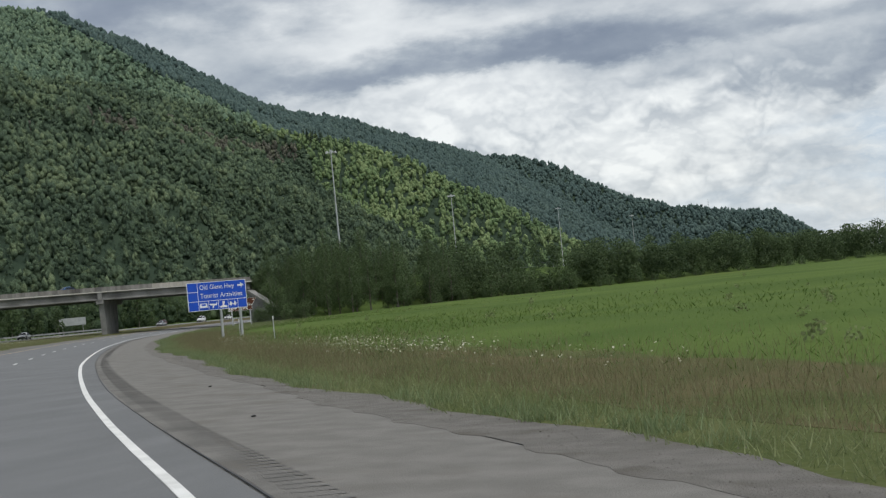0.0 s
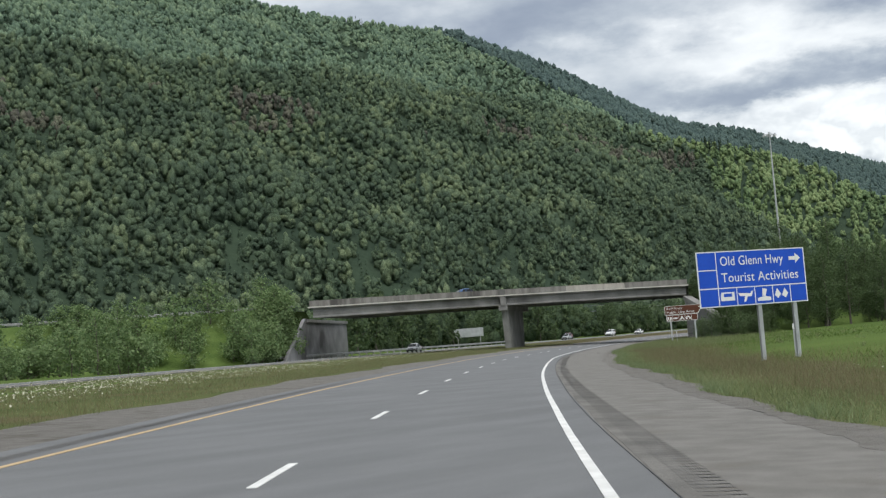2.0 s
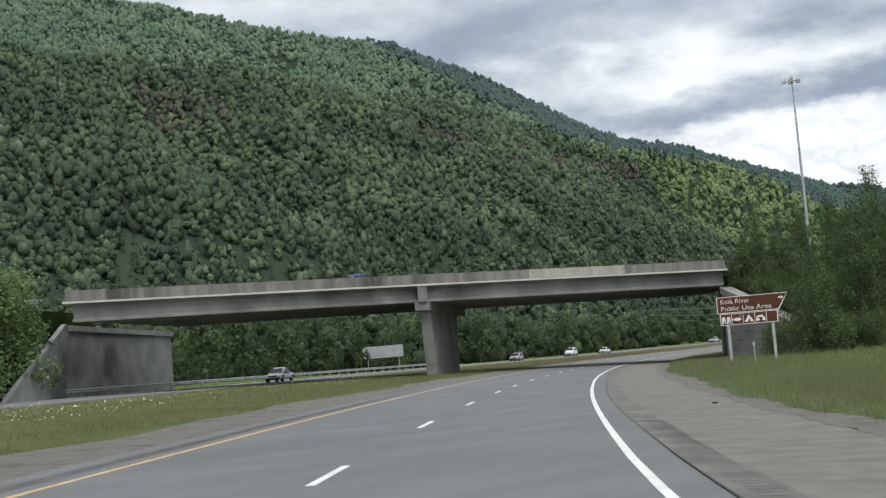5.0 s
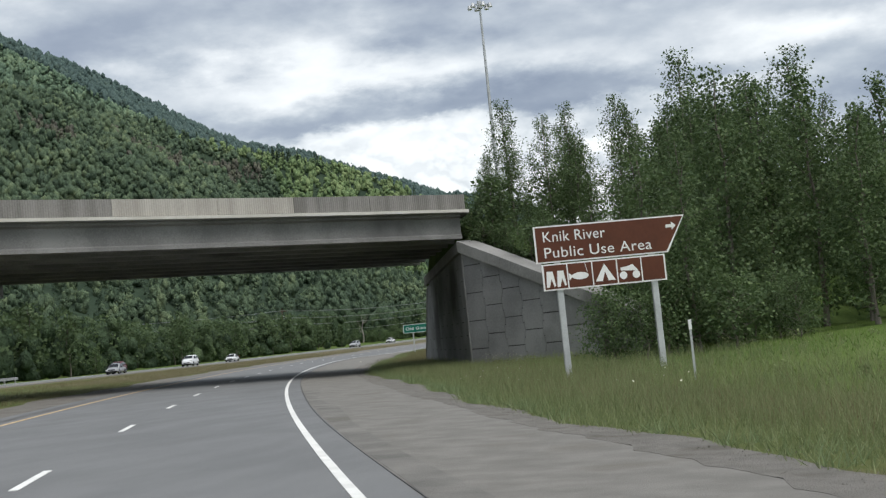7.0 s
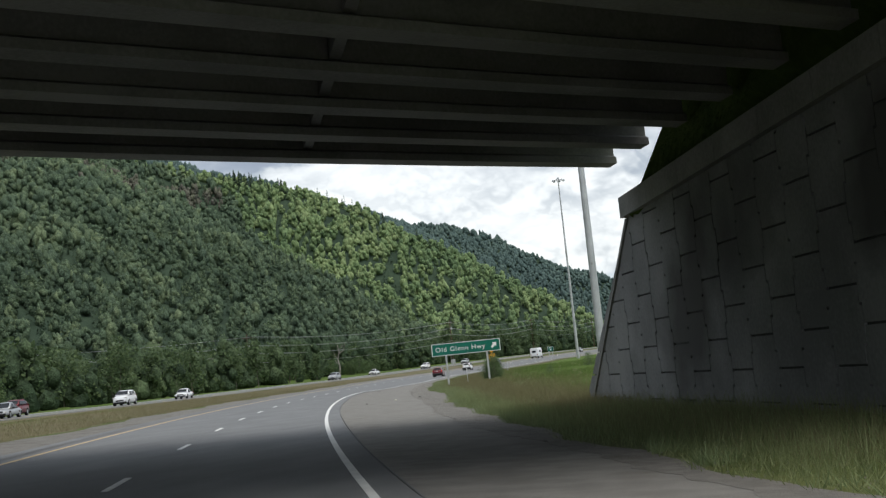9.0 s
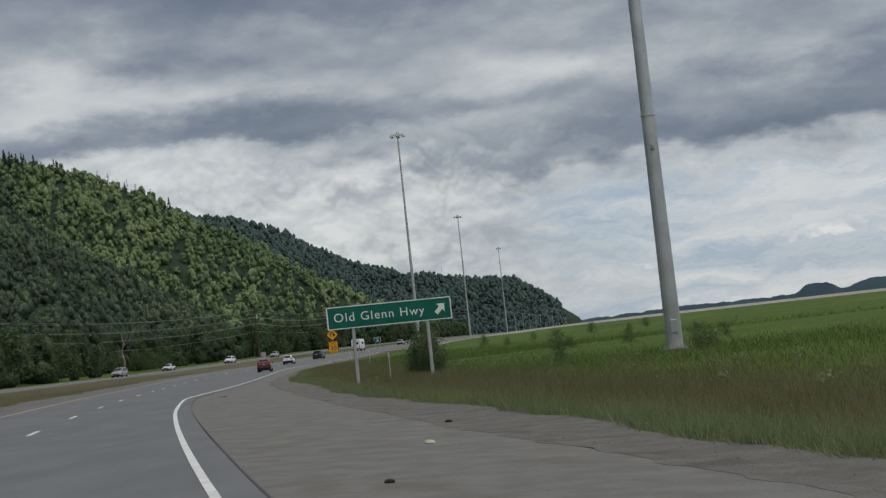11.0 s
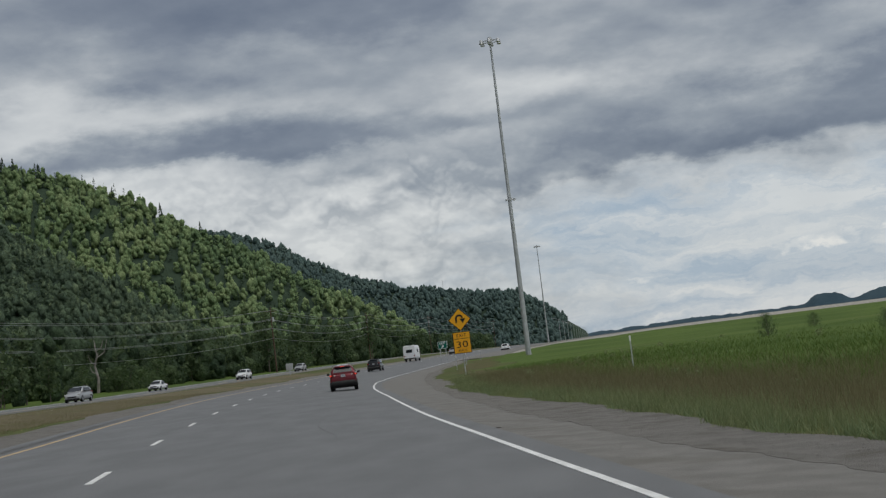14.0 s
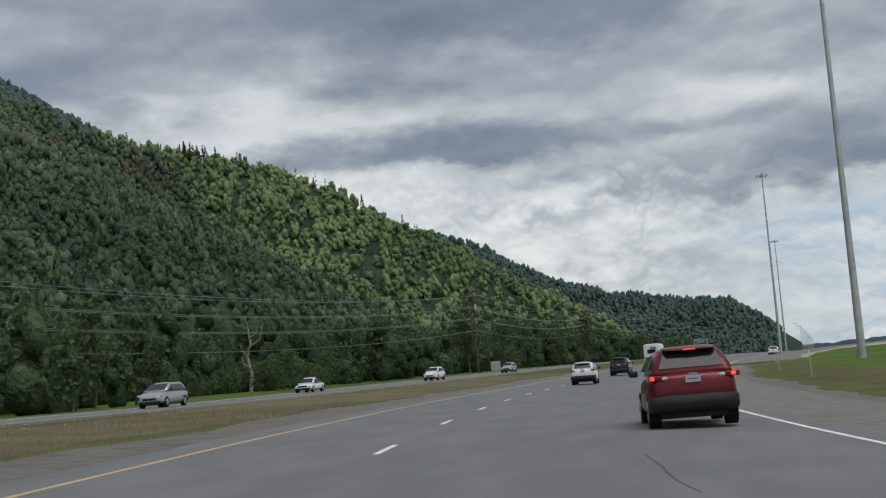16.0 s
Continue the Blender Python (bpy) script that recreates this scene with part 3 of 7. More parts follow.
# ---------------------------------------------------------------- ground, one sheet to the horizon


def build_ground():
    ss = frange(S0, 1500, 6.0)
    lats = [-130, -95, -70, -60, -50, -44, -40, -36, -32, -28, -24, -20, -16, -12, -10, -8, -4, 0, 3, 6, 7.5, 9, 12, 16, 20, 30, 45, 60, 90, 150, 200, 260]
    v, f = [], []
    for s in ss:
        for lat in lats:
            x, y = on_axis(s, lat)
            rough = 0.0 if -50 < lat < 13 else 0.14
            z = ground_z(s, lat) + rough * noise.noise((x * 0.11, y * 0.11, 3.0)) + 3 * rough * noise.noise((x * 0.02, y * 0.02, 7.0))
            v.append((x, y, z))
    n = len(lats)
    for i in range(len(ss) - 1):
        for j in range(n - 1):
            a = i * n + j
            f.append((a, a + 1, a + n + 1, a + n))
    rim = [j for j in range(n)] + [i * n + n - 1 for i in range(1, len(ss))] + [(len(ss) - 1) * n + j for j in range(n - 2, -1, -1)] + [i * n for i in range(len(ss) - 2, 0, -1)]
    cx, cy = on_axis(690, 60)
    outer = len(v)
    for k in rim:
        dx, dy = v[k][0] - cx, v[k][1] - cy
        d = math.hypot(dx, dy)
        v.append((cx + dx / d * 3900, cy + dy / d * 3900, 1.0))
    for k in range(len(rim)):
        m = (k + 1) % len(rim)
        f.append((rim[m], rim[k], outer + k, outer + m))
    tagged(new("ground", mesh_of("ground", v, f, MEADOW, True)), "green meadow ground with dry grassy patches", "ground", kind="structure")


build_ground()

# ---------------------------------------------------------------- carriageways
LANE_S = frange(S0, 1700, 4.0)


def far_lane(s):
    return float(np.interp(s, [-120, 150, 530, 700], [-34, -33, -24, -23]))


def right_line(s):
    """Offset of the white edge line: it swings out into the exit lane."""
    return float(np.interp(s, [10, 19, 30, 60, 70, 85, 100, 130, 148, 158, 170, 200, 250, 320, 345, 366, 380, 386, 389, 407, 414, 421, 435, 455, 466, 474, 482, 497, 521, 535, 600],
                           [1.12, 0.98, 0.9, 0.95, 1.05, 1.18, 1.22, 1.17, 1.02, 0.88, 0.92, 1.0, 0.98, 0.86, 0.76, 0.66, 0.74, 0.79, 0.94, 2.57, 3.04, 3.5, 4.12, 4.8, 5.12, 5.28, 5.3, 5.2, 5.3, 5.7, 7.2]))


def dash_line(s):
    """Offset of the dashes between the two lanes."""
    return float(np.interp(s, [45, 70, 90, 133, 158, 185, 243, 300, 356, 418, 443, 480, 505], [-2.5, -2.4, -2.35, -2.6, -2.88, -2.78, -2.56, -2.7, -3.0, -2.55, -2.7, -2.5, -2.52]))


def left_line(s):
    """Offset of the yellow line beside the median."""
    return float(np.interp(s, [60, 128, 158, 212, 330, 470, 500, 700], [-6.4, -6.28, -6.34, -6.4, -6.5, -6.27, -6.35, -6.2]))


def right_edge(s):
    return float(np.interp(s, [-120, 300, 330, 430, 490, 530, 600], [4.5, 4.7, 5.8, 6.0, 8.6, 9.6, 10.6]))


def soil_edge(s):
    """Offset at which the bare soil beside the shoulder gives way to grass."""
    return right_edge(s) + float(np.interp(s, [300, 345, 440, 480], [0.9, 1.9, 1.8, 1.0])) + 0.3 * math.sin(s * 0.13) + 0.18 * math.sin(s * 0.61) + 0.07 * math.sin(s * 1.9 + 1)


def paved(name, ss, l, r, lift, mat, label, cols=1, thick=0.3):
    v, f = strip(ss, l, r, lift, thick, cols)
    return tagged(new(name, mesh_of(name, v, f, mat)), label, name.replace("_", " "), kind="structure")


paved("road", LANE_S, lambda s: left_line(s) - 1.15, lambda s: right_line(s) + 0.55, 0.06, ASPHALT, "grey asphalt carriageway with faint wear", 6)
paved("pavement_shoulder", LANE_S, lambda s: right_line(s) + 0.55, right_edge, 0.045, SHOULDER, "worn grey asphalt shoulder with dusty edge", 3)
paved("gravel_verge", frange(-100, 620, 0.8), lambda s: right_edge(s), lambda s: soil_edge(s), 0.025, GRAVEL, "dusty gravel verge beside the shoulder", 2)
paved("dust", frange(-60, 560, 0.4), lambda s: right_edge(s) - 0.12 - 0.08 * math.sin(s * 0.37) - 0.05 * math.sin(s * 1.13 + 2) - 0.06 * math.sin(s * 2.7) - 0.05 * math.sin(s * 5.3), lambda s: right_edge(s) + 0.2, 0.0492, GRAVEL, "thin drift of grit over the shoulder's edge", 1, 0.03)
paved("gravel_verge", LANE_S, lambda s: -10.2 - 0.4 * math.sin(s * 0.17) - 0.3 * math.sin(s * 0.43), lambda s: left_line(s) - 1.15, 0.03, GRAVEL, "grey gravel verge beside the median", 2)

paved("verge", frange(-100, 620, 0.8), lambda s: right_edge(s) + 0.1, lambda s: right_edge(s) + 7.0 + 1.2 * math.sin(s * 0.05) + 0.8 * math.sin(s * 0.21), 0.012, VERGE, "olive and reddish grassy verge beside the road", 3)
paved("verge", frange(-100, 168, 2.0), lambda s: right_edge(s) + 3.0 + 0.35 * math.sin(s * 0.31), lambda s: right_edge(s) + 6.3 + 0.8 * math.sin(s * 0.07) + 0.4 * math.sin(s * 0.37), 0.018, VERGE_RED, "reddish seeding grass band in the verge", 2, 0.02)
paved("verge", frange(330, 620, 2.0), lambda s: right_edge(s) + 3.0 + 0.35 * math.sin(s * 0.31), lambda s: right_edge(s) + 6.3 + 0.8 * math.sin(s * 0.07) + 0.4 * math.sin(s * 0.37), 0.018, VERGE_RED, "reddish seeding grass band in the verge", 2, 0.02)
paved("verge", frange(310, 640, 2.0), lambda s: far_lane(s) + 2.2 + 0.6 * math.sin(s * 0.11), lambda s: -11.0 - 0.5 * math.sin(s * 0.19) - 0.3 * math.sin(s * 0.7), 0.018, DRY_SOIL, "brown dry soil and grass of the median", 2, 0.02)
paved("verge", LANE_S, lambda s: far_lane(s) + 1.0, -9.0, 0.012, VERGE, "dry olive grass of the median", 4)


paved("road_opposite", LANE_S, lambda s: far_lane(s) - 10.5, far_lane, 0.06, ASPHALT, "grey asphalt carriageway of oncoming traffic", 2)
paved("gravel_verge", LANE_S, far_lane, lambda s: far_lane(s) + 1.2, 0.03, GRAVEL, "pale gravel edge of the oncoming carriageway")


def line_object(name, ss, l, r, mat, label):
    v, f = strip(ss, l, r, 0.068, 0.01)
    return tagged(new(name, mesh_of(name, v, f, mat)), label, "road marking", kind="structure")


line_object("edge_line", LANE_S, lambda s: right_line(s) - 0.06, lambda s: right_line(s) + 0.06, WHITE_LINE, "solid white edge line on the road")
line_object("edge_line", LANE_S, lambda s: left_line(s) - 0.06, lambda s: left_line(s) + 0.06, YELLOW_LINE, "solid yellow edge line on the road")
line_object("edge_line", LANE_S, lambda s: far_lane(s) - 1.6, lambda s: far_lane(s) - 1.45, YELLOW_LINE, "solid yellow edge line of the far carriageway")
line_object("edge_line", LANE_S, lambda s: far_lane(s) - 9.2, lambda s: far_lane(s) - 9.05, WHITE_LINE, "solid white edge line of the far carriageway")
s = 7.7 - 10 * 12.5
while s < 900:
    ob = line_object("lane_dash", [s, s + 1.4, s + 2.8], dash_line(s) - 0.055, dash_line(s) + 0.055, WHITE_LINE, "white dash between the lanes")
    tagged(ob, group="lane dashes")
    s += 10.15 if 195 < s < 205 else 12.5
# seam and rumble grooves along the shoulder
line_object("pavement_seam", frange(-100, 396, 4), lambda s: right_line(s) + 0.54 + 0.04 * math.sin(s * 1.7), lambda s: right_line(s) + 0.562 + 0.04 * math.sin(s * 1.7 + 0.3), CRACK, "dark sealed seam between lane and shoulder")


MILLED = material("milled_asphalt", mottled((0.13, 0.126, 0.117), (0.212, 0.204, 0.189), 0.8, 45, 0.9, (0.14, 0.132, 0.117), 0.05, 0.03), 0.95)
paved("rumble_band", frange(-100, 250, 4), lambda s: right_line(s) + 0.6 + 0.05 * math.sin(s * 0.7), lambda s: right_line(s) + 1.08 + 0.1 * math.sin(s * 0.33) + 0.06 * math.sin(s * 1.1), 0.0485, MILLED, "rough milled band of the shoulder", 2, 0.02)


def build_rumble():
    q = []
    for side, l, w in ((1, 0.78, 0.38), (-1, -0.72, 0.36)):
        s = -40.0
        while s < 480:
            if side < 0 or s < 170:
                a = l + (right_line(s) if side > 0 else left_line(s))
                for (ds, dl) in ((0, 0), (0, w), (0.1, w), (0.1, 0)):
                    x, y = on_axis(s + ds, a + dl)
                    q.append((x, y, ground_z(s, a + dl) + (0.0515 if side > 0 else 0.066)))
            s += 0.3
    tagged(new("rumble_strip", quads_mesh("rumble_strip", q, material("groove", mottled((0.12, 0.117, 0.11), (0.18, 0.174, 0.163), 0.8, 40, 0.4), 0.95))), "milled grooves of a shoulder rumble strip", "rumble strip", kind="stuff")


build_rumble()

# ---------------------------------------------------------------- exit ramp
RAMP = [(-157, 600), (-152, 650), (-136, 700), (-105, 738), (-60, 752), (-10, 738), (28, 700), (48, 640), (56, 570), (58, 500), (52, 440)]


def smooth_line(points, n):
    """A Catmull-Rom curve through plan points."""
    p = [np.array(q, float) for q in points]
    p = [2 * p[0] - p[1], *p, 2 * p[-1] - p[-2]]
    out = []
    for i in range(1, len(p) - 2):
        for k in range(n):
            u = k / n
            a, b, c, d = p[i - 1 : i + 3]
            out.append(0.5 * ((2 * b) + (c - a) * u + (2 * a - 5 * b + 4 * c - d) * u * u + (3 * b - a - 3 * c + d) * u**3))
    out.append(p[-2])
    return np.array(out)


def banked(name, line, zs, half, side, mat_top, mat_side, label, category, shear=0.0, foot=99.0):
    """A raised road on a bank: a paved top and grassy slopes."""
    t = np.gradient(line, axis=0)
    t /= np.hypot(*t.T)[:, None]
    nr = np.c_[t[:, 1], -t[:, 0]]
    v, f, g = [], [], []
    for k, (p, q, z) in enumerate(zip(line, nr, zs)):
        for off, dz in ((-half, 0.0), (half, 0.0)):
            v.append((*(p + q * off - t[k] * shear * off * max(0, 1 - k / 12)), z + dz))
    for i in range(len(line) - 1):
        f.append((2 * i, 2 * i + 1, 2 * i + 3, 2 * i + 2))
    e = base_of(name, Matrix.Identity(4), label, category, kind="structure")
    piece("roadway", mesh_of("roadway", v, f, mat_top), e)
    w = []
    for k, (p, q, z) in enumerate(zip(line, nr, zs)):
        run = half + 1.0 + max(z + 0.5, 0.2) * side
        far = float(np.hypot(*(p - line[0])))
        back = min(run, foot + 0.6 + max(0.0, far - 8) * 0.9)
        low = -0.5 if back == run else float(np.interp(far, [0, 8, 20], [5.4, 1.4, -0.5]))
        for off, zz in ((-back, low), (-half - 0.8, z - 0.06), (half + 0.8, z - 0.06), (run, -0.5)):
            w.append((*(p + q * off - t[k] * shear * min(off, foot) * max(0, 1 - k / 12)), zz))
    for i in range(len(line) - 1):
        for k in range(3):
            g.append((4 * i + k, 4 * i + k + 1, 4 * i + k + 5, 4 * i + k + 4))
    for a in (0, 4 * (len(line) - 1)):
        g.append((a, a + 1, a + 2, a + 3))
    piece("bank", mesh_of("bank", w, g, mat_side, True), e)
    return e


rl = smooth_line(RAMP, 6)
banked("road_ramp", rl, [max(land(x, y), 0.4) + 0.1 + 0.75 * min(1.0, k / 22) for k, (x, y) in enumerate(rl)], 4.2, 1.5, SHOULDER, PALE_GRAVEL, "pale asphalt exit ramp on a low gravel bank", "ramp")

# ---------------------------------------------------------------- overpass
U, V = np.array([0.5906, 0.8070]), np.array([-0.8070, 0.5906])
CORNER = np.array([-146.6, 200.6])
SPAN, WIDE, SKEW = 62.5, 19.0, 0.66
bridge_m = Matrix(((U[0], V[0], 0, CORNER[0]), (U[1], V[1], 0, CORNER[1]), (0, 0, 1, 0), (0, 0, 0, 1)))


def bow(u):
    """How far the deck's line swings away from the chord between its ends."""
    return 3.3 * (1 - ((u - 38) / (38 if u < 38 else 29)) ** 2)


def bz(u):
    """Rise and fall of the deck along the bridge."""
    return -0.005 * u - 0.00005 * (u - 30) ** 2 + 0.05 * bow(u)


def slanted(u0, u1, v0, v1, z0, z1, n=10, skew=True):
    """A bar along the bridge between two offsets across it; ends follow the skew."""
    bm = bmesh.new()
    rows = []
    for i in range(n + 1):
        u = u0 + (u1 - u0) * i / n
        ring = []
        for vv, zz in ((v0, z0), (v1, z0), (v1, z1), (v0, z1)):
            uu = u + (SKEW * vv if skew else 0)
            ring.append(bm.verts.new((uu, vv + bow(u), zz + bz(u))))
        rows.append(ring)
    for a, b in zip(rows, rows[1:]):
        for k in range(4):
            m = (k + 1) % 4
            bm.faces.new((a[k], a[m], b[m], b[k]))
    bm.faces.new(rows[0][::-1])
    bm.faces.new(rows[-1])
    bmesh.ops.recalc_face_normals(bm, faces=bm.faces)
    return bm


def girder(v):
    """One I-shaped girder along the bridge."""
    prof = [(-0.34, 7.2), (0.34, 7.2), (0.34, 7.38), (0.14, 7.47), (0.14, 8.36), (0.42, 8.44), (0.42, 8.56), (-0.42, 8.56), (-0.42, 8.44), (-0.14, 8.36), (-0.14, 7.47), (-0.34, 7.38)]
    bm = bmesh.new()
    rows = []
    for i in range(13):
        u = 0.3 + (SPAN - 0.6) * i / 12
        rows.append([bm.verts.new((u + SKEW * (v + o), v + o + bow(u), z + bz(u))) for o, z in prof])
    n = len(prof)
    for a, b in zip(rows, rows[1:]):
        for k in range(n):
            m = (k + 1) % n
            bm.faces.new((a[k], a[m], b[m], b[k]))
    bm.faces.new(rows[0][::-1])
    bm.faces.new(rows[-1])
    bmesh.ops.recalc_face_normals(bm, faces=bm.faces)
    return bm


def build_bridge():
    e = base_of("overpass", bridge_m, "weathered grey concrete highway overpass with two spans", "bridge")
    part("deck", slanted(-0.2, SPAN + 0.2, -0.35, WIDE + 0.35, 8.57, 8.8), CONCRETE, e)
    part("wearing_course", slanted(-0.2, SPAN + 0.2, 0.2, WIDE - 0.2, 8.804, 8.86), ASPHALT, e)
    for n in range(8):
        v = 0.35 + n * (WIDE - 0.7) / 7
        part("girder", girder(v), CONCRETE, e)
    for u in (9, 20, 41.5, 52):
        for n in range(7):
            v = 0.35 + n * (WIDE - 0.7) / 7
            part("diaphragm", slanted(u, u + 0.25, v + 0.17, v + (WIDE - 0.7) / 7 - 0.17, 7.47, 8.35, 1), CONCRETE, e)
    # parapets in cast lengths, some replaced with paler concrete
    edges = [0, 6.3, 12.6, 19, 25.3, 31.2, 36.6, 42.2, 47.8, 52.1, 56.6, SPAN]
    for v0 in (-0.38, WIDE - 0.02):
        for a, b in zip(edges, edges[1:]):
            pale = v0 < 0 and 42 < a < 52
            part("parapet", slanted(a + 0.012, b - 0.012, v0, v0 + 0.4, 8.805, 9.62, 3), RIBBED_PALE if pale else RIBBED, e, "paler replaced parapet length" if pale else "")
    part("drip_ledge", slanted(-0.2, SPAN + 0.2, -0.46, -0.36, 8.62, 8.78), CONCRETE_PALE, e)
    # pier
    pier = bmesh.new()
    u0 = 31.2
    for vv0, vv1, z0, z1, th in ((-0.25, WIDE + 0.25, 6.45, 7.19, 0.7), (0.9, WIDE - 4.5, 0.4, 6.45, 0.5)):
        ring = []
        for z, inset in ((z0, 0.9 if z0 < 1 else 0.0), (z1, 0.0)):
            for vv, sgn in ((vv0 + inset, -1), (vv1 - inset, -1), (vv1 - inset, 1), (vv0 + inset, 1)):
                ring.append(pier.verts.new((u0 + SKEW * vv + sgn * th, vv + bow(u0), z + (bz(u0) if z > 1 else 0.0))))
        for k in range(4):
            m = (k + 1) % 4
            pier.faces.new((ring[k], ring[m], ring[4 + m], ring[4 + k]))
        pier.faces.new(ring[:4])
        pier.faces.new(ring[4:])
    bmesh.ops.recalc_face_normals(pier, faces=pier.faces)
    part("pier", pier, CONCRETE, e, "tapered concrete wall pier")
    part("joint_block", slanted(30.9, 31.8, -0.42, 0.2, 7.19, 9.66, 1), CONCRETE, e)
    for n in range(8):
        v = 0.35 + n * (WIDE - 0.7) / 7
        part("bearing", slanted(30.9, 31.6, v - 0.3, v + 0.3, 7.17, 7.24, 1), PLASTIC, e)
    return e


build_bridge()


def wall_frame(p, d):
    """A frame whose x runs along the wall and whose -y faces out of it to the right of d turned back."""
    d = np.array(d) / np.hypot(*d)
    return Matrix(((d[0], -d[1], 0, p[0]), (d[1], d[0], 0, p[1]), (0, 0, 1, 0), (0, 0, 0, 1)))


def clip_below(poly, top):
    """Keep the part of a convex polygon under the line z = top(x)."""
    out = []
    for i, (x, z) in enumerate(poly):
        x2, z2 = poly[(i + 1) % len(poly)]
        d1, d2 = top(x) - z, top(x2) - z2
        if d1 >= 0:
            out.append((x, z))
        if d1 * d2 < 0:
            u = d1 / (d1 - d2)
            out.append((x + (x2 - x) * u, z + (z2 - z) * u))
    return out


def panel_wall(m, length, top, label, y_front=0.0, thick=0.5, cell=1.53, start=0.0):
    """A retaining wall of staggered precast panels under a coping; it faces -y."""
    e = base_of("retaining_wall", m, label, "retaining wall", kind="structure")
    part("core", prism([(0, -1.0), (length, -1.0), (length, top(length) - 0.1), (start, top(start) - 0.1), (0, top(0) - 0.1)][: 5 if start else None], 0.06, thick), JOINT, e)
    rng = random.Random(5)
    n = int(length / cell) + 1
    for c in range(n):
        off = 0.0 if c % 2 else -cell / 2
        z = -1.6 + off
        while z < 8:
            g = 0.026
            x0, x1, z0, z1 = c * cell + 0.4 * g, (c + 1) * cell - 0.4 * g, z + g, z + cell - g
            x1 = min(x1, length)
            # cross-shaped edges, as the precast panels interlock
            q, ear = cell / 4, 0.055
            r = min(x1 + ear, length)
            poly = [(x0 + ear, z0), (x1 - ear, z0), (x1 - ear, z0 + q), (r, z0 + q), (r, z1 - q), (x1 - ear, z1 - q), (x1 - ear, z1), (x0 + ear, z1), (x0 + ear, z1 - q), (max(x0 - ear, 0), z1 - q), (max(x0 - ear, 0), z0 + q), (x0 + ear, z0 + q)]
            poly = clip_below(poly, top)
            if x1 - x0 > 0.1 and len(poly) >= 3 and max(q[1] for q in poly) > -0.4:
                d = rng.uniform(0.0, 0.012)
                part("panel", prism(poly, -d, 0.07), CONCRETE_DARK, e)
            z += cell
    m = max(1, round((length - start) / 3.05))
    for c in range(m):
        a, b = start - 0.12 + (length - start + 0.12) * c / m, start - 0.12 + (length - start + 0.12) * (c + 1) / m - 0.02
        part("coping", prism([(a, top(max(a, start)) - 0.12), (b, top(b) - 0.12), (b, top(b) + 0.5), (a, top(max(a, start)) + 0.5)], -0.2, thick + 0.05), CONCRETE, e, "smooth concrete coping")
    if start:
        for z0, z1 in ((-0.6, 1.2), (1.22, 3.0), (3.02, 4.6), (4.62, 6.0)):
            part("corner_strip", boxed(length - 0.32, length - 0.02, -0.05, 0.02, z0, z1, bevel=0.01), CONCRETE, e)
        part("end_strip", prism([(-0.12, -0.6), (0.12, -0.6), (start + 0.1, top(start) - 0.14), (start - 0.14, top(start) - 0.14)], -0.06, thick + 0.02), CONCRETE, e)
    return e


# right abutment: a face along the road and a wing that falls away beside the bank
KNEE = CORNER + U * 61.55 + V * 0.45
FACE_R = np.array([-0.32, 0.947])
panel_wall(wall_frame(KNEE + FACE_R * 31.5, -FACE_R), 31.5, lambda x: 0.2 + 5.3 * x / 7.6 if x < 7.6 else 5.5 + 0.7 * (x - 7.6) / 23.9, "stained precast panel abutment under the overpass", start=7.6)
panel_wall(wall_frame(KNEE, -V - U * 0.06), 13.6, lambda x: 6.2 - 0.37 * x, "grey precast panel wing wall with sloping coping", thick=1.1)

# left abutment
FACE_L = np.array([-0.42, 0.907])
FOOT_L = np.array([-144.2, 190.8])


def build_left_abutment():
    e = base_of("retaining_wall", wall_frame(FOOT_L, FACE_L), "plain grey concrete abutment with sloping end", "retaining wall", kind="structure")
    part("face", prism([(0, 0.6), (45, 0.6), (45, 7.15), (15.6, 7.15), (14.6, 7.15)], 0.0, 0.55), CONCRETE_DARK, e)
    part("ledge", prism([(15, 6.75), (45, 6.75), (45, 7.2), (15, 7.2)], -0.25, 0.0), CONCRETE, e)
    outline = [(-0.2, 0.75), (0.4, 0.75), (15.0, 7.3), (14.4, 7.3)]
    part("coping", prism(outline, -0.1, 0.3), CONCRETE_DARK, e)


build_left_abutment()

# approach banks carrying the upper road
left_axis = np.array([CORNER + U * (k + 0.553 * WIDE / 2) + V * (WIDE / 2) for k in (-5.5, -20, -45, -75, -110, -150, -200)])
right_bank = np.array([CORNER + U * (k + SKEW * WIDE / 2) + V * (WIDE / 2) for k in (61.9, 75, 95, 120, 150, 190, 240, 300)])
banked("road_upper", smooth_line(left_axis, 4), np.interp(np.arange(25), [0, 14, 24], [8.75, 8.6, 7.0]), 8.0, 2.0, ASPHALT, BANK_SOIL, "upper road on a grassy embankment", "embankment", 0.553)
banked("road_upper", smooth_line(right_bank, 4), np.interp(np.arange(29), [0, 12, 28], [8.1, 7.0, 2.5]), 4.6, 2.67, ASPHALT, BANK_SOIL, "upper road on an overgrown embankment", "embankment", SKEW, 9.4)

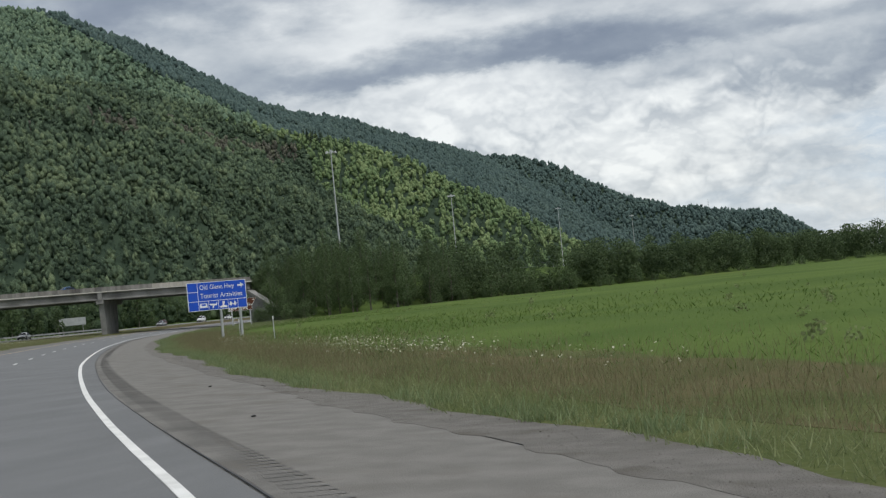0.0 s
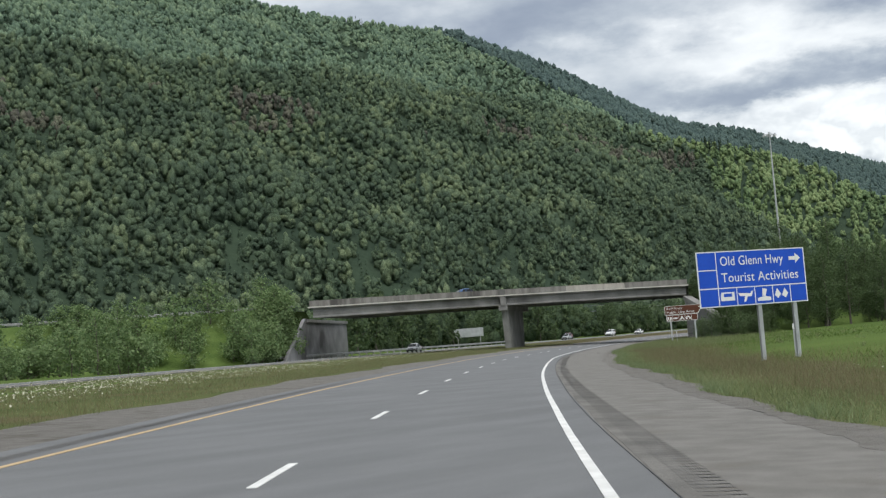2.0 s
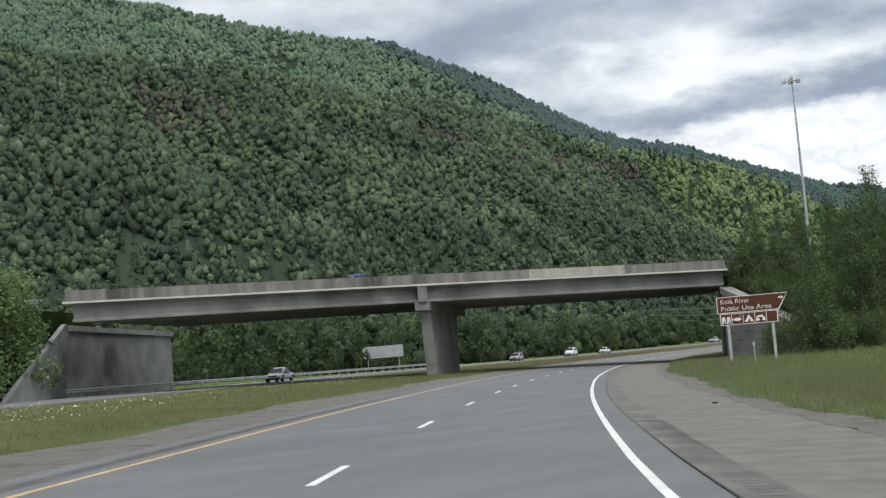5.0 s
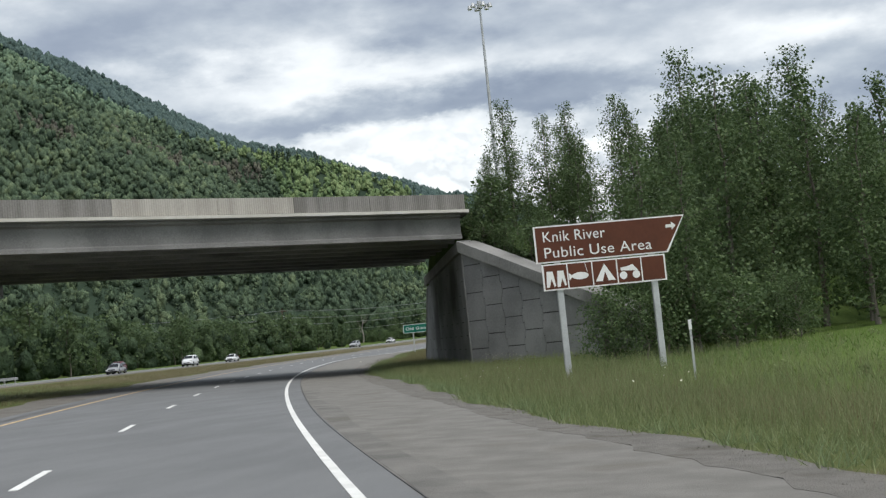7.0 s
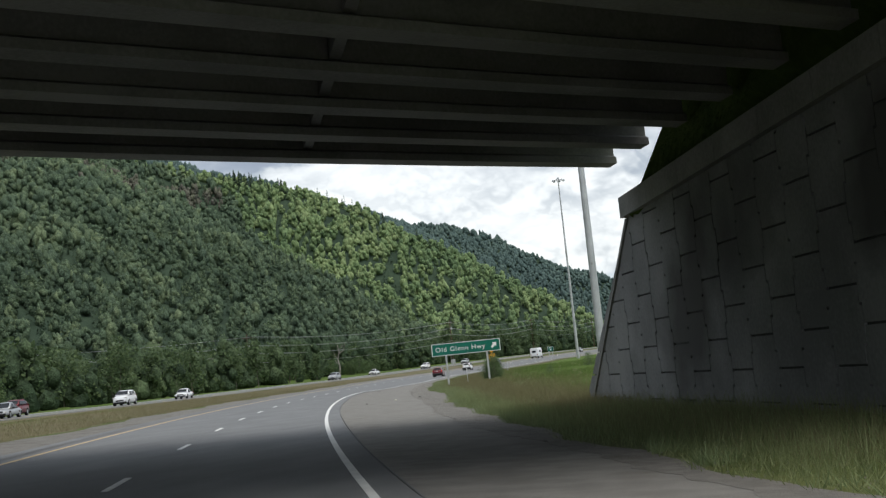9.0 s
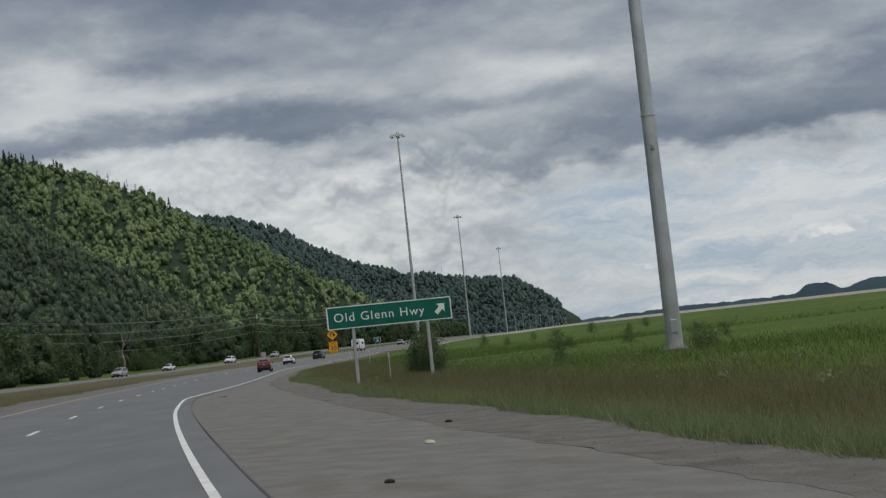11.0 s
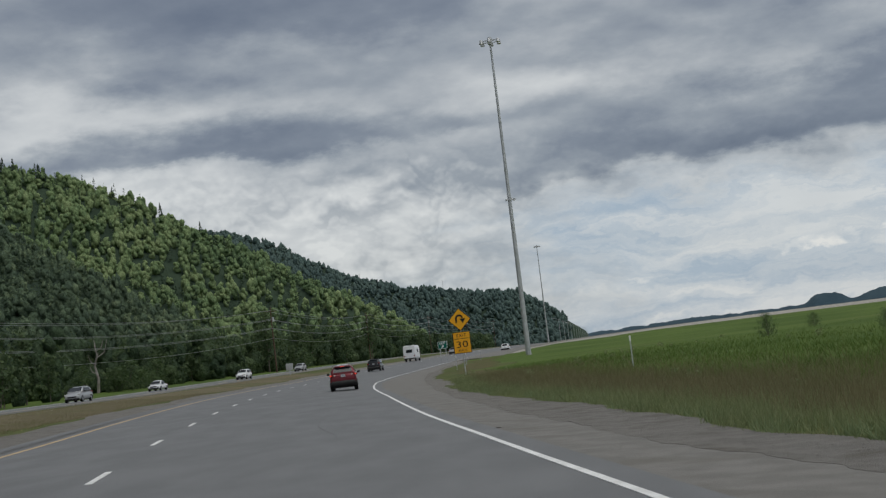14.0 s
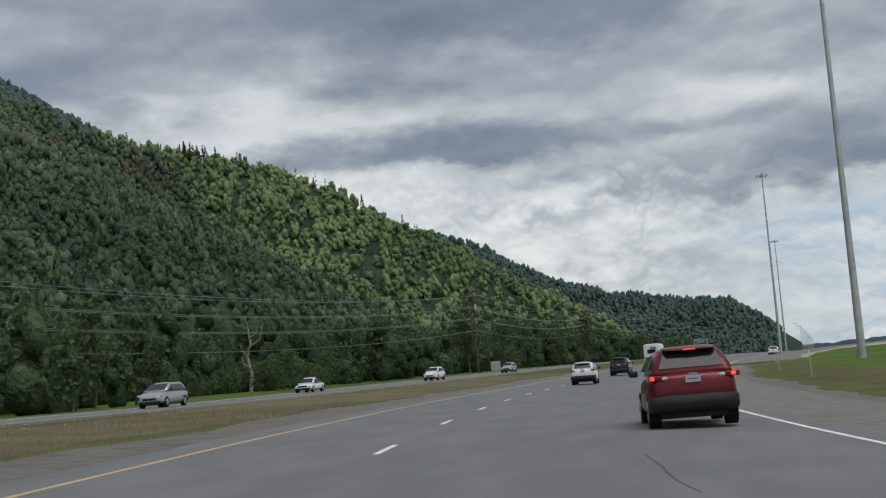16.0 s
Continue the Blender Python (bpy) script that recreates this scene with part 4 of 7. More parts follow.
# ---------------------------------------------------------------- mountains
RIDGES = [
    # spur that falls to the road
    [(-197, 1300, 6), (-250, 1350, 42), (-308, 1380, 76), (-380, 1400, 116), (-437, 1415, 149), (-500, 1420, 181), (-600, 1420, 210), (-700, 1400, 254), (-860, 1440, 262)],
    # shoulder over the road
    [(-900, -300, 200), (-850, 100, 235), (-830, 400, 245), (-790, 650, 243), (-730, 880, 241), (-704, 1018, 243), (-690, 1200, 249), (-700, 1400, 254)],
    # summit ridge
    [(-1450, 200, 420), (-1480, 600, 520), (-1480, 950, 585), (-1489, 1232, 590), (-1509, 1513, 600), (-1456, 1768, 602), (-1345, 1978, 572), (-1267, 2146, 571), (-1160, 2318, 507), (-1097, 2376, 450), (-1038, 2644, 411), (-980, 2825, 410), (-883, 3012, 371), (-816, 3449, 349)],
    # far knob and cape
    [(-900, 3430, 330), (-816, 3449, 349), (-742, 3461, 350), (-626, 3451, 297), (-499, 3417, 225), (-339, 3381, 164), (-220, 3335, 141), (-96, 3235, 116), (-44, 3183, 80), (-10, 3122, 28)],
]
FALL = [0.62, 0.6, 0.66, 0.75]
DROP = [1, 3, -1, -4]


def hill(x, y):
    """Height of the mountains over a plan position (arrays)."""
    best = np.full(np.shape(x), -60.0)
    for ridge, fall, drop in zip(RIDGES, FALL, DROP):
        for (x0, y0, z0), (x1, y1, z1) in zip(ridge, ridge[1:]):
            dx, dy = x1 - x0, y1 - y0
            u = np.clip(((x - x0) * dx + (y - y0) * dy) / (dx * dx + dy * dy), 0, 1)
            d = np.hypot(x - x0 - u * dx, y - y0 - u * dy)
            z = z0 + u * (z1 - z0) - fall * d - drop
            best = np.maximum(best, z)
    return best


def relief(x, y):
    """Gullies and knolls."""
    a = np.array([noise.fractal((p * 0.006, q * 0.006, 1.3), 1.0, 2.0, 4) for p, q in zip(np.ravel(x), np.ravel(y))]).reshape(np.shape(x))
    return a


def build_mountains():
    xs, ys = np.arange(-2100, 60, 24.0), np.arange(-300, 3800, 30.0)
    X, Y = np.meshgrid(xs, ys)
    Z = hill(X, Y)
    Z = Z + relief(X, Y) * np.clip(Z / 8, 0, 9) * np.interp(Y, [1500, 2000], [1.0, 0.4])
    fold = np.array([noise.noise((p * 0.0035, q * 0.011, 5.0)) + 0.5 * noise.noise((p * 0.008, q * 0.024, 8.0)) for p, q in zip(X.ravel(), Y.ravel())]).reshape(X.shape)
    Z = Z + 17 * fold * np.clip(Z / 60, 0, 1) * np.interp(Z, [150, 240], [1.0, 0.25])
    n = len(xs)
    keep = Z > -25
    v, f, index = [], [], -np.ones(Z.size, int)
    for k in np.flatnonzero(keep.ravel()):
        index[k] = len(v)
        v.append((X.ravel()[k], Y.ravel()[k], Z.ravel()[k]))
    for i in range(len(ys) - 1):
        for j in range(n - 1):
            q = [i * n + j, i * n + j + 1, (i + 1) * n + j + 1, (i + 1) * n + j]
            if all(index[k] >= 0 for k in q):
                f.append([index[k] for k in q])
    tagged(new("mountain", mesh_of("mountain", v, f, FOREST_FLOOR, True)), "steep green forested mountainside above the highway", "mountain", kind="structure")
    return xs, ys, Z


HX, HY, HZ = build_mountains()


def hill_z(x, y):
    """The mountain mesh's height (bilinear)."""
    i = np.clip((x - HX[0]) / 24.0, 0, len(HX) - 1.001)
    j = np.clip((y - HY[0]) / 30.0, 0, len(HY) - 1.001)
    i0, j0 = i.astype(int), j.astype(int)
    a, b = i - i0, j - j0
    return (HZ[j0, i0] * (1 - a) + HZ[j0, i0 + 1] * a) * (1 - b) + (HZ[j0 + 1, i0] * (1 - a) + HZ[j0 + 1, i0 + 1] * a) * b


def build_far_hills():
    """Low wooded country along the horizon."""
    v, f = [], []
    az = np.radians(np.arange(-8, 75, 0.12))
    for k, a in enumerate(az):
        d = 3700.0
        h = 27 + 6 * noise.noise((k * 0.04, 0.4, 0)) + 4 * noise.noise((k * 0.3, 2.4, 0)) + 3 * noise.noise((k * 0.93, 5.1, 0))
        deg = math.degrees(a)
        h += 25 * math.exp(-(((deg - 13.4) / 0.75) ** 4)) + 24 * math.exp(-(((deg - 16.2) / 1.5) ** 4)) + 14 * math.exp(-(((deg - 20) / 3) ** 2))
        for dd, hh in ((-150, -10), (-60, 0.55 * h), (0, h), (220, 0.6 * h), (400, -10)):
            v.append((-140 + (d + dd) * math.sin(a), 330 + (d + dd) * math.cos(a), hh))
    for k in range(len(az) - 1):
        for c in range(4):
            q = 5 * k + c
            f.append((q, q + 5, q + 6, q + 1))
    tagged(new("backdrop_hills", mesh_of("backdrop_hills", v, f, FAR_HILL_HAZE, True)), "low dark wooded hills along the horizon, haze put into their colour", "hills", kind="structure")


build_far_hills()
# ---------------------------------------------------------------- vegetation


def clump_quads(rng, centers, normals, size, spread=0.7):
    """One bent leaf clump (a quad) at each centre, leaning about its normal."""
    n = len(centers)
    nn = normals + rng.normal(0, spread, (n, 3))
    nn /= np.linalg.norm(nn, axis=1)[:, None] + 1e-9
    ref = rng.normal(0, 1, (n, 3))
    a = np.cross(nn, ref)
    a /= np.linalg.norm(a, axis=1)[:, None] + 1e-9
    b = np.cross(nn, a)
    sz = (size * rng.uniform(0.6, 1.3, n))[:, None]
    out = np.empty((n, 4, 3))
    for k, (p, q) in enumerate(((-1, -0.7), (0.8, -1), (1, 0.8), (-0.7, 1))):
        out[:, k] = centers + a * sz * p * rng.uniform(0.5, 1.0, (n, 1)) + b * sz * q * rng.uniform(0.5, 1.0, (n, 1)) + nn * sz * rng.uniform(-0.25, 0.25, (n, 1))
    return out


def ball_dirs(rng, n):
    d = rng.normal(0, 1, (n, 3))
    return d / np.linalg.norm(d, axis=1)[:, None]


def crown(rng, height, radius, base, clumps, size, lobes=7, spread=0.45):
    """Leaf clumps of an uneven crown built from several rounded lobes."""
    c, nrm = [], []
    per = max(1, clumps // lobes)
    mid = (height - base) * 0.5
    for k in range(lobes):
        u = (k + rng.uniform(0.2, 0.8)) / lobes
        z = base + (height - base) * (0.12 + 0.76 * u)
        env = radius * math.sqrt(max(0.05, 1 - (abs(u - 0.42) / 0.62) ** 2.2))
        ang, off = rng.uniform(0, 2 * math.pi), rng.uniform(0.1, 0.66) * env
        lr = radius * rng.uniform(0.34, 0.58) * (1.0 if lobes > 8 else 1.35)
        lz = lr * rng.uniform(0.75, 1.15)
        d = ball_dirs(rng, per)
        d[:, 2] = np.where(d[:, 2] < -0.45, -d[:, 2], d[:, 2])
        r = rng.uniform(0.7, 1.06, (per, 1)) ** 0.7
        c.append(np.array([math.cos(ang) * off, math.sin(ang) * off, min(z, height - lz * 0.8)]) + d * r * (lr, lr, lz))
        nrm.append(d)
    return clump_quads(rng, np.concatenate(c), np.concatenate(nrm), size, spread)


def spruce(rng, height, radius, clumps, size):
    u = rng.uniform(0.0, 1.0, clumps) ** 0.75
    a = rng.uniform(0, 2 * math.pi, clumps)
    tier = 0.75 + 0.25 * np.cos(u * 38)
    r = radius * (1 - u) * tier * rng.uniform(0.65, 1.1, clumps) + 0.12
    c = np.c_[np.cos(a) * r, np.sin(a) * r, 0.06 * height + 0.94 * height * u]
    nrm = np.c_[np.cos(a) * 0.6, np.sin(a) * 0.6, np.full(clumps, 0.8)]
    return clump_quads(rng, c, nrm, size * (1.15 - 0.6 * u), 0.35)


def scatter(shapes, pts, scales, turns, pick):
    """Copies of loose quads at many places, as one array."""
    out = []
    for k, shape in enumerate(shapes):
        m = pick == k
        if not m.any():
            continue
        p, s, t = pts[m], scales[m], turns[m]
        c, sn = np.cos(t), np.sin(t)
        q = shape.reshape(-1, 3)
        x = q[None, :, 0] * c[:, None] - q[None, :, 1] * sn[:, None]
        y = q[None, :, 0] * sn[:, None] + q[None, :, 1] * c[:, None]
        z = np.broadcast_to(q[None, :, 2], x.shape)
        v = np.stack([x, y, z], -1) * s[:, None, None] + p[:, None, :]
        out.append(v.reshape(-1, 3))
    return np.concatenate(out) if out else np.zeros((0, 3))


def solid_crown(rng, height, radius, lobes, rough=0.2):
    """A clumpy crown: several uneven, closed heads of foliage heaped on one another, as vertices and triangles."""
    bm = bmesh.new()
    bmesh.ops.create_icosphere(bm, subdivisions=1, radius=1.0)
    ball = np.array([p.co[:] for p in bm.verts])
    tri = np.array([[q.index for q in p.verts] for p in bm.faces])
    bm.free()
    vs, fs = [], []
    lean = rng.normal(0, 0.1, 2) * radius
    for k in range(lobes):
        u = 0.3 + 0.62 * (k + rng.uniform(0, 0.7)) / lobes
        env = radius * math.sqrt(max(0.06, 1 - (abs(u - 0.42) / 0.6) ** 2))
        r = radius * rng.uniform(0.5, 0.78) * (1.2 - 0.5 * u)
        t = k * 2.4 + rng.uniform(-0.6, 0.6)
        off = max(0.0, env - r * 0.6) * rng.uniform(0.6, 1.0)
        v = ball * (1 + rough * rng.normal(0, 1, (len(ball), 1)).clip(-1.6, 1.6)) * (r, r, r * rng.uniform(1.05, 1.7))
        vs.append(v + (math.cos(t) * off + lean[0] * u, math.sin(t) * off + lean[1] * u, u * height - 0.25 * r))
        fs.append(tri + k * len(ball))
    # a skirt that closes the crown towards its foot
    v = ball * (1 + rough * rng.normal(0, 0.7, (len(ball), 1)))
    vs.append(v * (radius * 0.78, radius * 0.78, height * 0.3) + (0, 0, height * 0.24))
    fs.append(tri + lobes * len(ball))
    return np.concatenate(vs), np.concatenate(fs)


def plant_solid(name, shapes, pts, scales, turns, pick, mat, label):
    """Many closed crowns joined into one mesh."""
    vs, fs, base = [], [], 0
    for k, (v, f) in enumerate(shapes):
        m = pick == k
        n = int(m.sum())
        if not n:
            continue
        p, sc, t = pts[m], scales[m], turns[m]
        c, sn = np.cos(t)[:, None], np.sin(t)[:, None]
        x = (v[None, :, 0] * c - v[None, :, 1] * sn) * sc[:, None] + p[:, :1]
        y = (v[None, :, 0] * sn + v[None, :, 1] * c) * sc[:, None] + p[:, 1:2]
        z = v[None, :, 2] * sc[:, None] * (1 + 0.22 * np.sin(t * 7))[:, None] + p[:, 2:]
        vs.append(np.stack([x, y, z], -1).reshape(-1, 3))
        fs.append((f[None] + (np.arange(n) * len(v))[:, None, None]).reshape(-1, 3) + base)
        base += n * len(v)
    v, f = np.concatenate(vs).astype(np.float32), np.concatenate(fs).astype(np.int32)
    me = bpy.data.meshes.new(name)
    me.vertices.add(len(v))
    me.vertices.foreach_set("co", v.ravel())
    me.loops.add(f.size)
    me.loops.foreach_set("vertex_index", f.ravel())
    me.polygons.add(len(f))
    me.polygons.foreach_set("loop_start", np.arange(0, f.size, 3, dtype=np.int32))
    me.materials.append(mat)
    me.update(calc_edges=True)
    me.shade_smooth()
    tagged(new(name, me), label, "forest", kind="stuff")


def build_forest():
    rng = np.random.default_rng(11)
    near = [crown(rng, 11.2, 3.5, 3.6, 10, 0.34, 5, 0.6) for _ in range(10)]
    core = [solid_crown(rng, rng.uniform(9.5, 12.5), rng.uniform(3.1, 4.2), 5, 0.22) for _ in range(24)]
    far_core = [solid_crown(rng, 9.5, rng.uniform(4.8, 6.4), 2, 0.2) for _ in range(16)]
    cone = [spruce(rng, 13, 1.9, 34, 0.75) for _ in range(4)]

    def spots(x0, x1, y0, y1, gap):
        gx, gy = np.meshgrid(np.arange(x0, x1, gap), np.arange(y0, y1, gap))
        x = gx.ravel() + rng.uniform(-0.5, 0.5, gx.size) * gap
        y = gy.ravel() + rng.uniform(-0.5, 0.5, gx.size) * gap
        z = hill_z(x, y)
        return x, y, z

    def seen(x, y):
        # the woods go on to where the valley's bend hides them
        return y > 35 - 0.54 * x

    def faces_road(x, y):
        # slopes that fall towards the highway; the back of the ridges is bare
        return (hill_z(x + 30, y - 12) - hill_z(x - 30, y + 12)) < 15

    def plant(name, x, y, z, shapes, mat, label, lo, hi, solid=None, solid_mat=None):
        pts = np.c_[x, y, z - 0.4]
        n = len(pts)
        sc, tu = rng.uniform(lo, hi, n), rng.uniform(0, 6.28, n)
        if solid:
            plant_solid(name, solid, pts, sc, tu, rng.integers(0, len(solid), n), solid_mat, label)
            if shapes is None:
                return
            label = label.replace("forest", "forest twigs").replace("woods", "wood twigs")
        v = scatter(shapes, pts, sc, tu, rng.integers(0, len(shapes), n))
        tagged(new(name, quads_mesh(name, v, mat)), label, "forest", kind="stuff")

    def tone(x, y):
        return np.array([noise.noise((a * 0.006, b * 0.006, 9.0)) for a, b in zip(x, y)])

    # the slopes over the road
    x, y, z = spots(-960, -190, 60, 1480, 7.3)
    k = (z > 1.0) & faces_road(x, y) & seen(x, y)
    x, y, z = x[k], y[k], z[k]
    share = rng.uniform(0, 1, len(x))
    behind = x < np.interp(y, [400, 650, 880, 1018, 1200, 1400], [-850, -812, -752, -726, -712, -720])
    xb, yb, zb = x[behind], y[behind], z[behind]
    x, y, z, share = x[~behind], y[~behind], z[~behind], share[~behind]
    # the extra spruces low down stand in for cloud shade on the slope
    con = (share < 0.07 + 0.0004 * z) | ((tone(x, y) > 0.3) & (share < 0.4)) | ((y > 430) & (z < 75) & (share < 0.42))
    # strip below the spur's crest that takes the brighter, sunlit colours
    sunlit = ~con & (y > np.interp(x, [-560, -437, -308, -197], [1395, 1270, 1200, 1120]) + 70 * tone(x, y))
    rusty = ~con & ~sunlit & (np.abs(z - 165 - 40 * tone(x * 0.5, y * 0.5)) < 26) & (tone(x * 2.5, y * 2.5) > 0.12) & (share > 0.35)
    con2 = con | sunlit | rusty
    plant("forest", x[rusty], y[rusty], z[rusty], near, LEAF, "rust-tinged birches scattered through the mountainside forest", 0.6, 1.0, core, CROWN_BROWN)
    close = ~con2 & ((x > -470) | ((y < 480) & (x > -560)))
    away = ~con2 & ~close
    rich = [crown(rng, 11.0, 3.6, 1.6, 46, 0.5, 9, 0.7) for _ in range(10)]
    lean = [solid_crown(rng, rng.uniform(9.0, 11.8), rng.uniform(2.9, 3.7), 6, 0.28) for _ in range(24)]
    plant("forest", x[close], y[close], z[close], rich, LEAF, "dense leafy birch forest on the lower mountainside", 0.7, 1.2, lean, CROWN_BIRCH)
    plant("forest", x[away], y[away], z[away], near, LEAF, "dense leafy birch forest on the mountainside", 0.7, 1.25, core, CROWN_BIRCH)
    plant("forest", x[sunlit], y[sunlit], z[sunlit], near, LEAF_SUNLIT, "light green aspen forest on the spur", 0.65, 1.1, core, CROWN_SUNLIT)
    plant("forest", x[con], y[con], z[con], cone, SPRUCE, "dark spruces scattered through the mountainside forest", 0.6, 1.25)
    # tall spruces in a row on the crest of the spur
    tall = [spruce(rng, 16, 2.6, 110, 0.85) for _ in range(3)]
    cx = np.r_[-524 + rng.normal(0, 14, 26), rng.uniform(-690, -330, 22)]
    cy = np.r_[1416 + rng.normal(0, 6, 26), 1416 + rng.normal(0, 9, 22)]
    plant("forest", cx, cy, hill_z(cx, cy) - 1, tall, SPRUCE, "tall dark spruces along the crest of the spur", 0.7, 1.1)
    # the higher and farther slopes
    x, y, z = spots(-1560, -960, 100, 2500, 9.4)
    k = (z > 1.0) & faces_road(x, y) & seen(x, y)
    x2, y2, z2 = spots(-960, 0, 1480, 3480, 9.0)
    k2 = (z2 > 1.0) & faces_road(x2, y2)
    x3, y3, z3 = spots(-1160, -960, 2500, 3480, 9.0)
    k3 = (z3 > 1.0) & faces_road(x3, y3)
    x, y, z = np.r_[x[k], x2[k2], x3[k3], xb], np.r_[y[k], y2[k2], y3[k3], yb], np.r_[z[k], z2[k2], z3[k3], zb]
    share = rng.uniform(0, 1, len(x))
    con = (share < 0.12) | ((tone(x, y) > 0.2) & (share < 0.45))
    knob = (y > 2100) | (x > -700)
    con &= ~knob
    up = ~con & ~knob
    plant("forest", x[up], y[up], z[up], None, None, "distant leafy woods on the upper mountain", 0.75, 1.3, far_core, CROWN_FAR_HAZE)
    plant("forest", x[knob], y[knob], z[knob], None, None, "dark bluish woods on the far knob", 1.0, 1.45, far_core, CROWN_KNOB_HAZE)
    plant("forest", x[con], y[con], z[con], cone, SPRUCE, "distant spruces on the upper mountain", 0.7, 1.3)


build_forest()


def shoot_crown(rng, height, radius, base, leaves, size):
    """A light crown: leaves along many rising shoots, with a leader on top; gives the shoots as well."""
    n = 84
    u = np.sort(base / height + (1 - base / height) * (np.arange(n) + rng.uniform(0, 1, n)) / n)
    w = (u - u[0]) / (1 - u[0])
    ang = np.arange(n) * 2.4 + rng.normal(0, 0.5, n)
    ln_ = radius * (0.6 + 0.4 * np.minimum(1, w / 0.2)) * (1 - w) ** 0.65 * rng.uniform(0.55, 1.2, n) + 0.4
    el = 0.3 + 0.55 * w + rng.normal(0, 0.12, n)
    start = np.c_[np.zeros((n, 2)), u * height * 0.93]
    d = np.c_[np.cos(ang) * np.cos(el), np.sin(ang) * np.cos(el), np.sin(el)]
    k = rng.choice(n, leaves, p=ln_**1.5 / (ln_**1.5).sum())
    t = rng.uniform(0.12, 1.08, leaves) ** 0.7
    c = start[k] + d[k] * (ln_[k] * t)[:, None]
    c[:, 2] += 0.18 * ln_[k] * t * t
    c += rng.normal(0, 1, (leaves, 3)) * (0.05 + 0.08 * ln_[k])[:, None]
    c[:, 2] = np.maximum(c[:, 2], 0.15)
    return clump_quads(rng, c, d[k] * 0.5 + np.array([0, 0, 0.7]), size, 0.7), start, d * ln_[:, None]


def tree(seed, height, radius, base, clumps, size, leaf_mat, limbs=7):
    """A tree as one thing: tapered trunk with limbs, and a crown of many small leaves."""
    rng = np.random.default_rng(seed)
    e = new("tree")
    bm = bmesh.new()
    p, r = Vector((0, 0, -0.3)), 0.035 + height * 0.011
    knots = [p.copy()]
    for k in range(6):
        q = Vector((rng.normal(0, 0.12), rng.normal(0, 0.12), -0.3 + (height * 0.92 + 0.3) * (k + 1) / 6))
        r2 = r * 0.76
        tube(p, q, r, r2, 7, bm)
        p, r = q, r2
        knots.append(p.copy())
    if size < 0.17:
        q, start, reach = shoot_crown(rng, height, radius, base, clumps, size)
        for a, b in zip(start[::4], reach[::4]):
            tube(a, a + b * 0.8, 0.006 + 0.009 * np.linalg.norm(b), 0.005, 4, bm)
        limbs = 0
    else:
        q = crown(rng, height, radius, base, clumps, size, 16, 0.7)
    for k in range(limbs):
        u = rng.uniform(0.25, 0.9)
        i = int(u * 5)
        a = knots[i].lerp(knots[i + 1], u * 5 - i)
        t = rng.uniform(0, 6.28)
        ln_ = radius * rng.uniform(0.5, 0.95) * (1.15 - 0.6 * u)
        b = a + Vector((math.cos(t) * ln_, math.sin(t) * ln_, ln_ * rng.uniform(0.4, 0.9)))
        tube(a, b, 0.012 * height * (1.1 - u) * 0.5 + 0.012, 0.008, 5, bm)
    part("trunk", bm, BARK, e)
    piece("crown", quads_mesh("crown", q, leaf_mat), e)
    return e


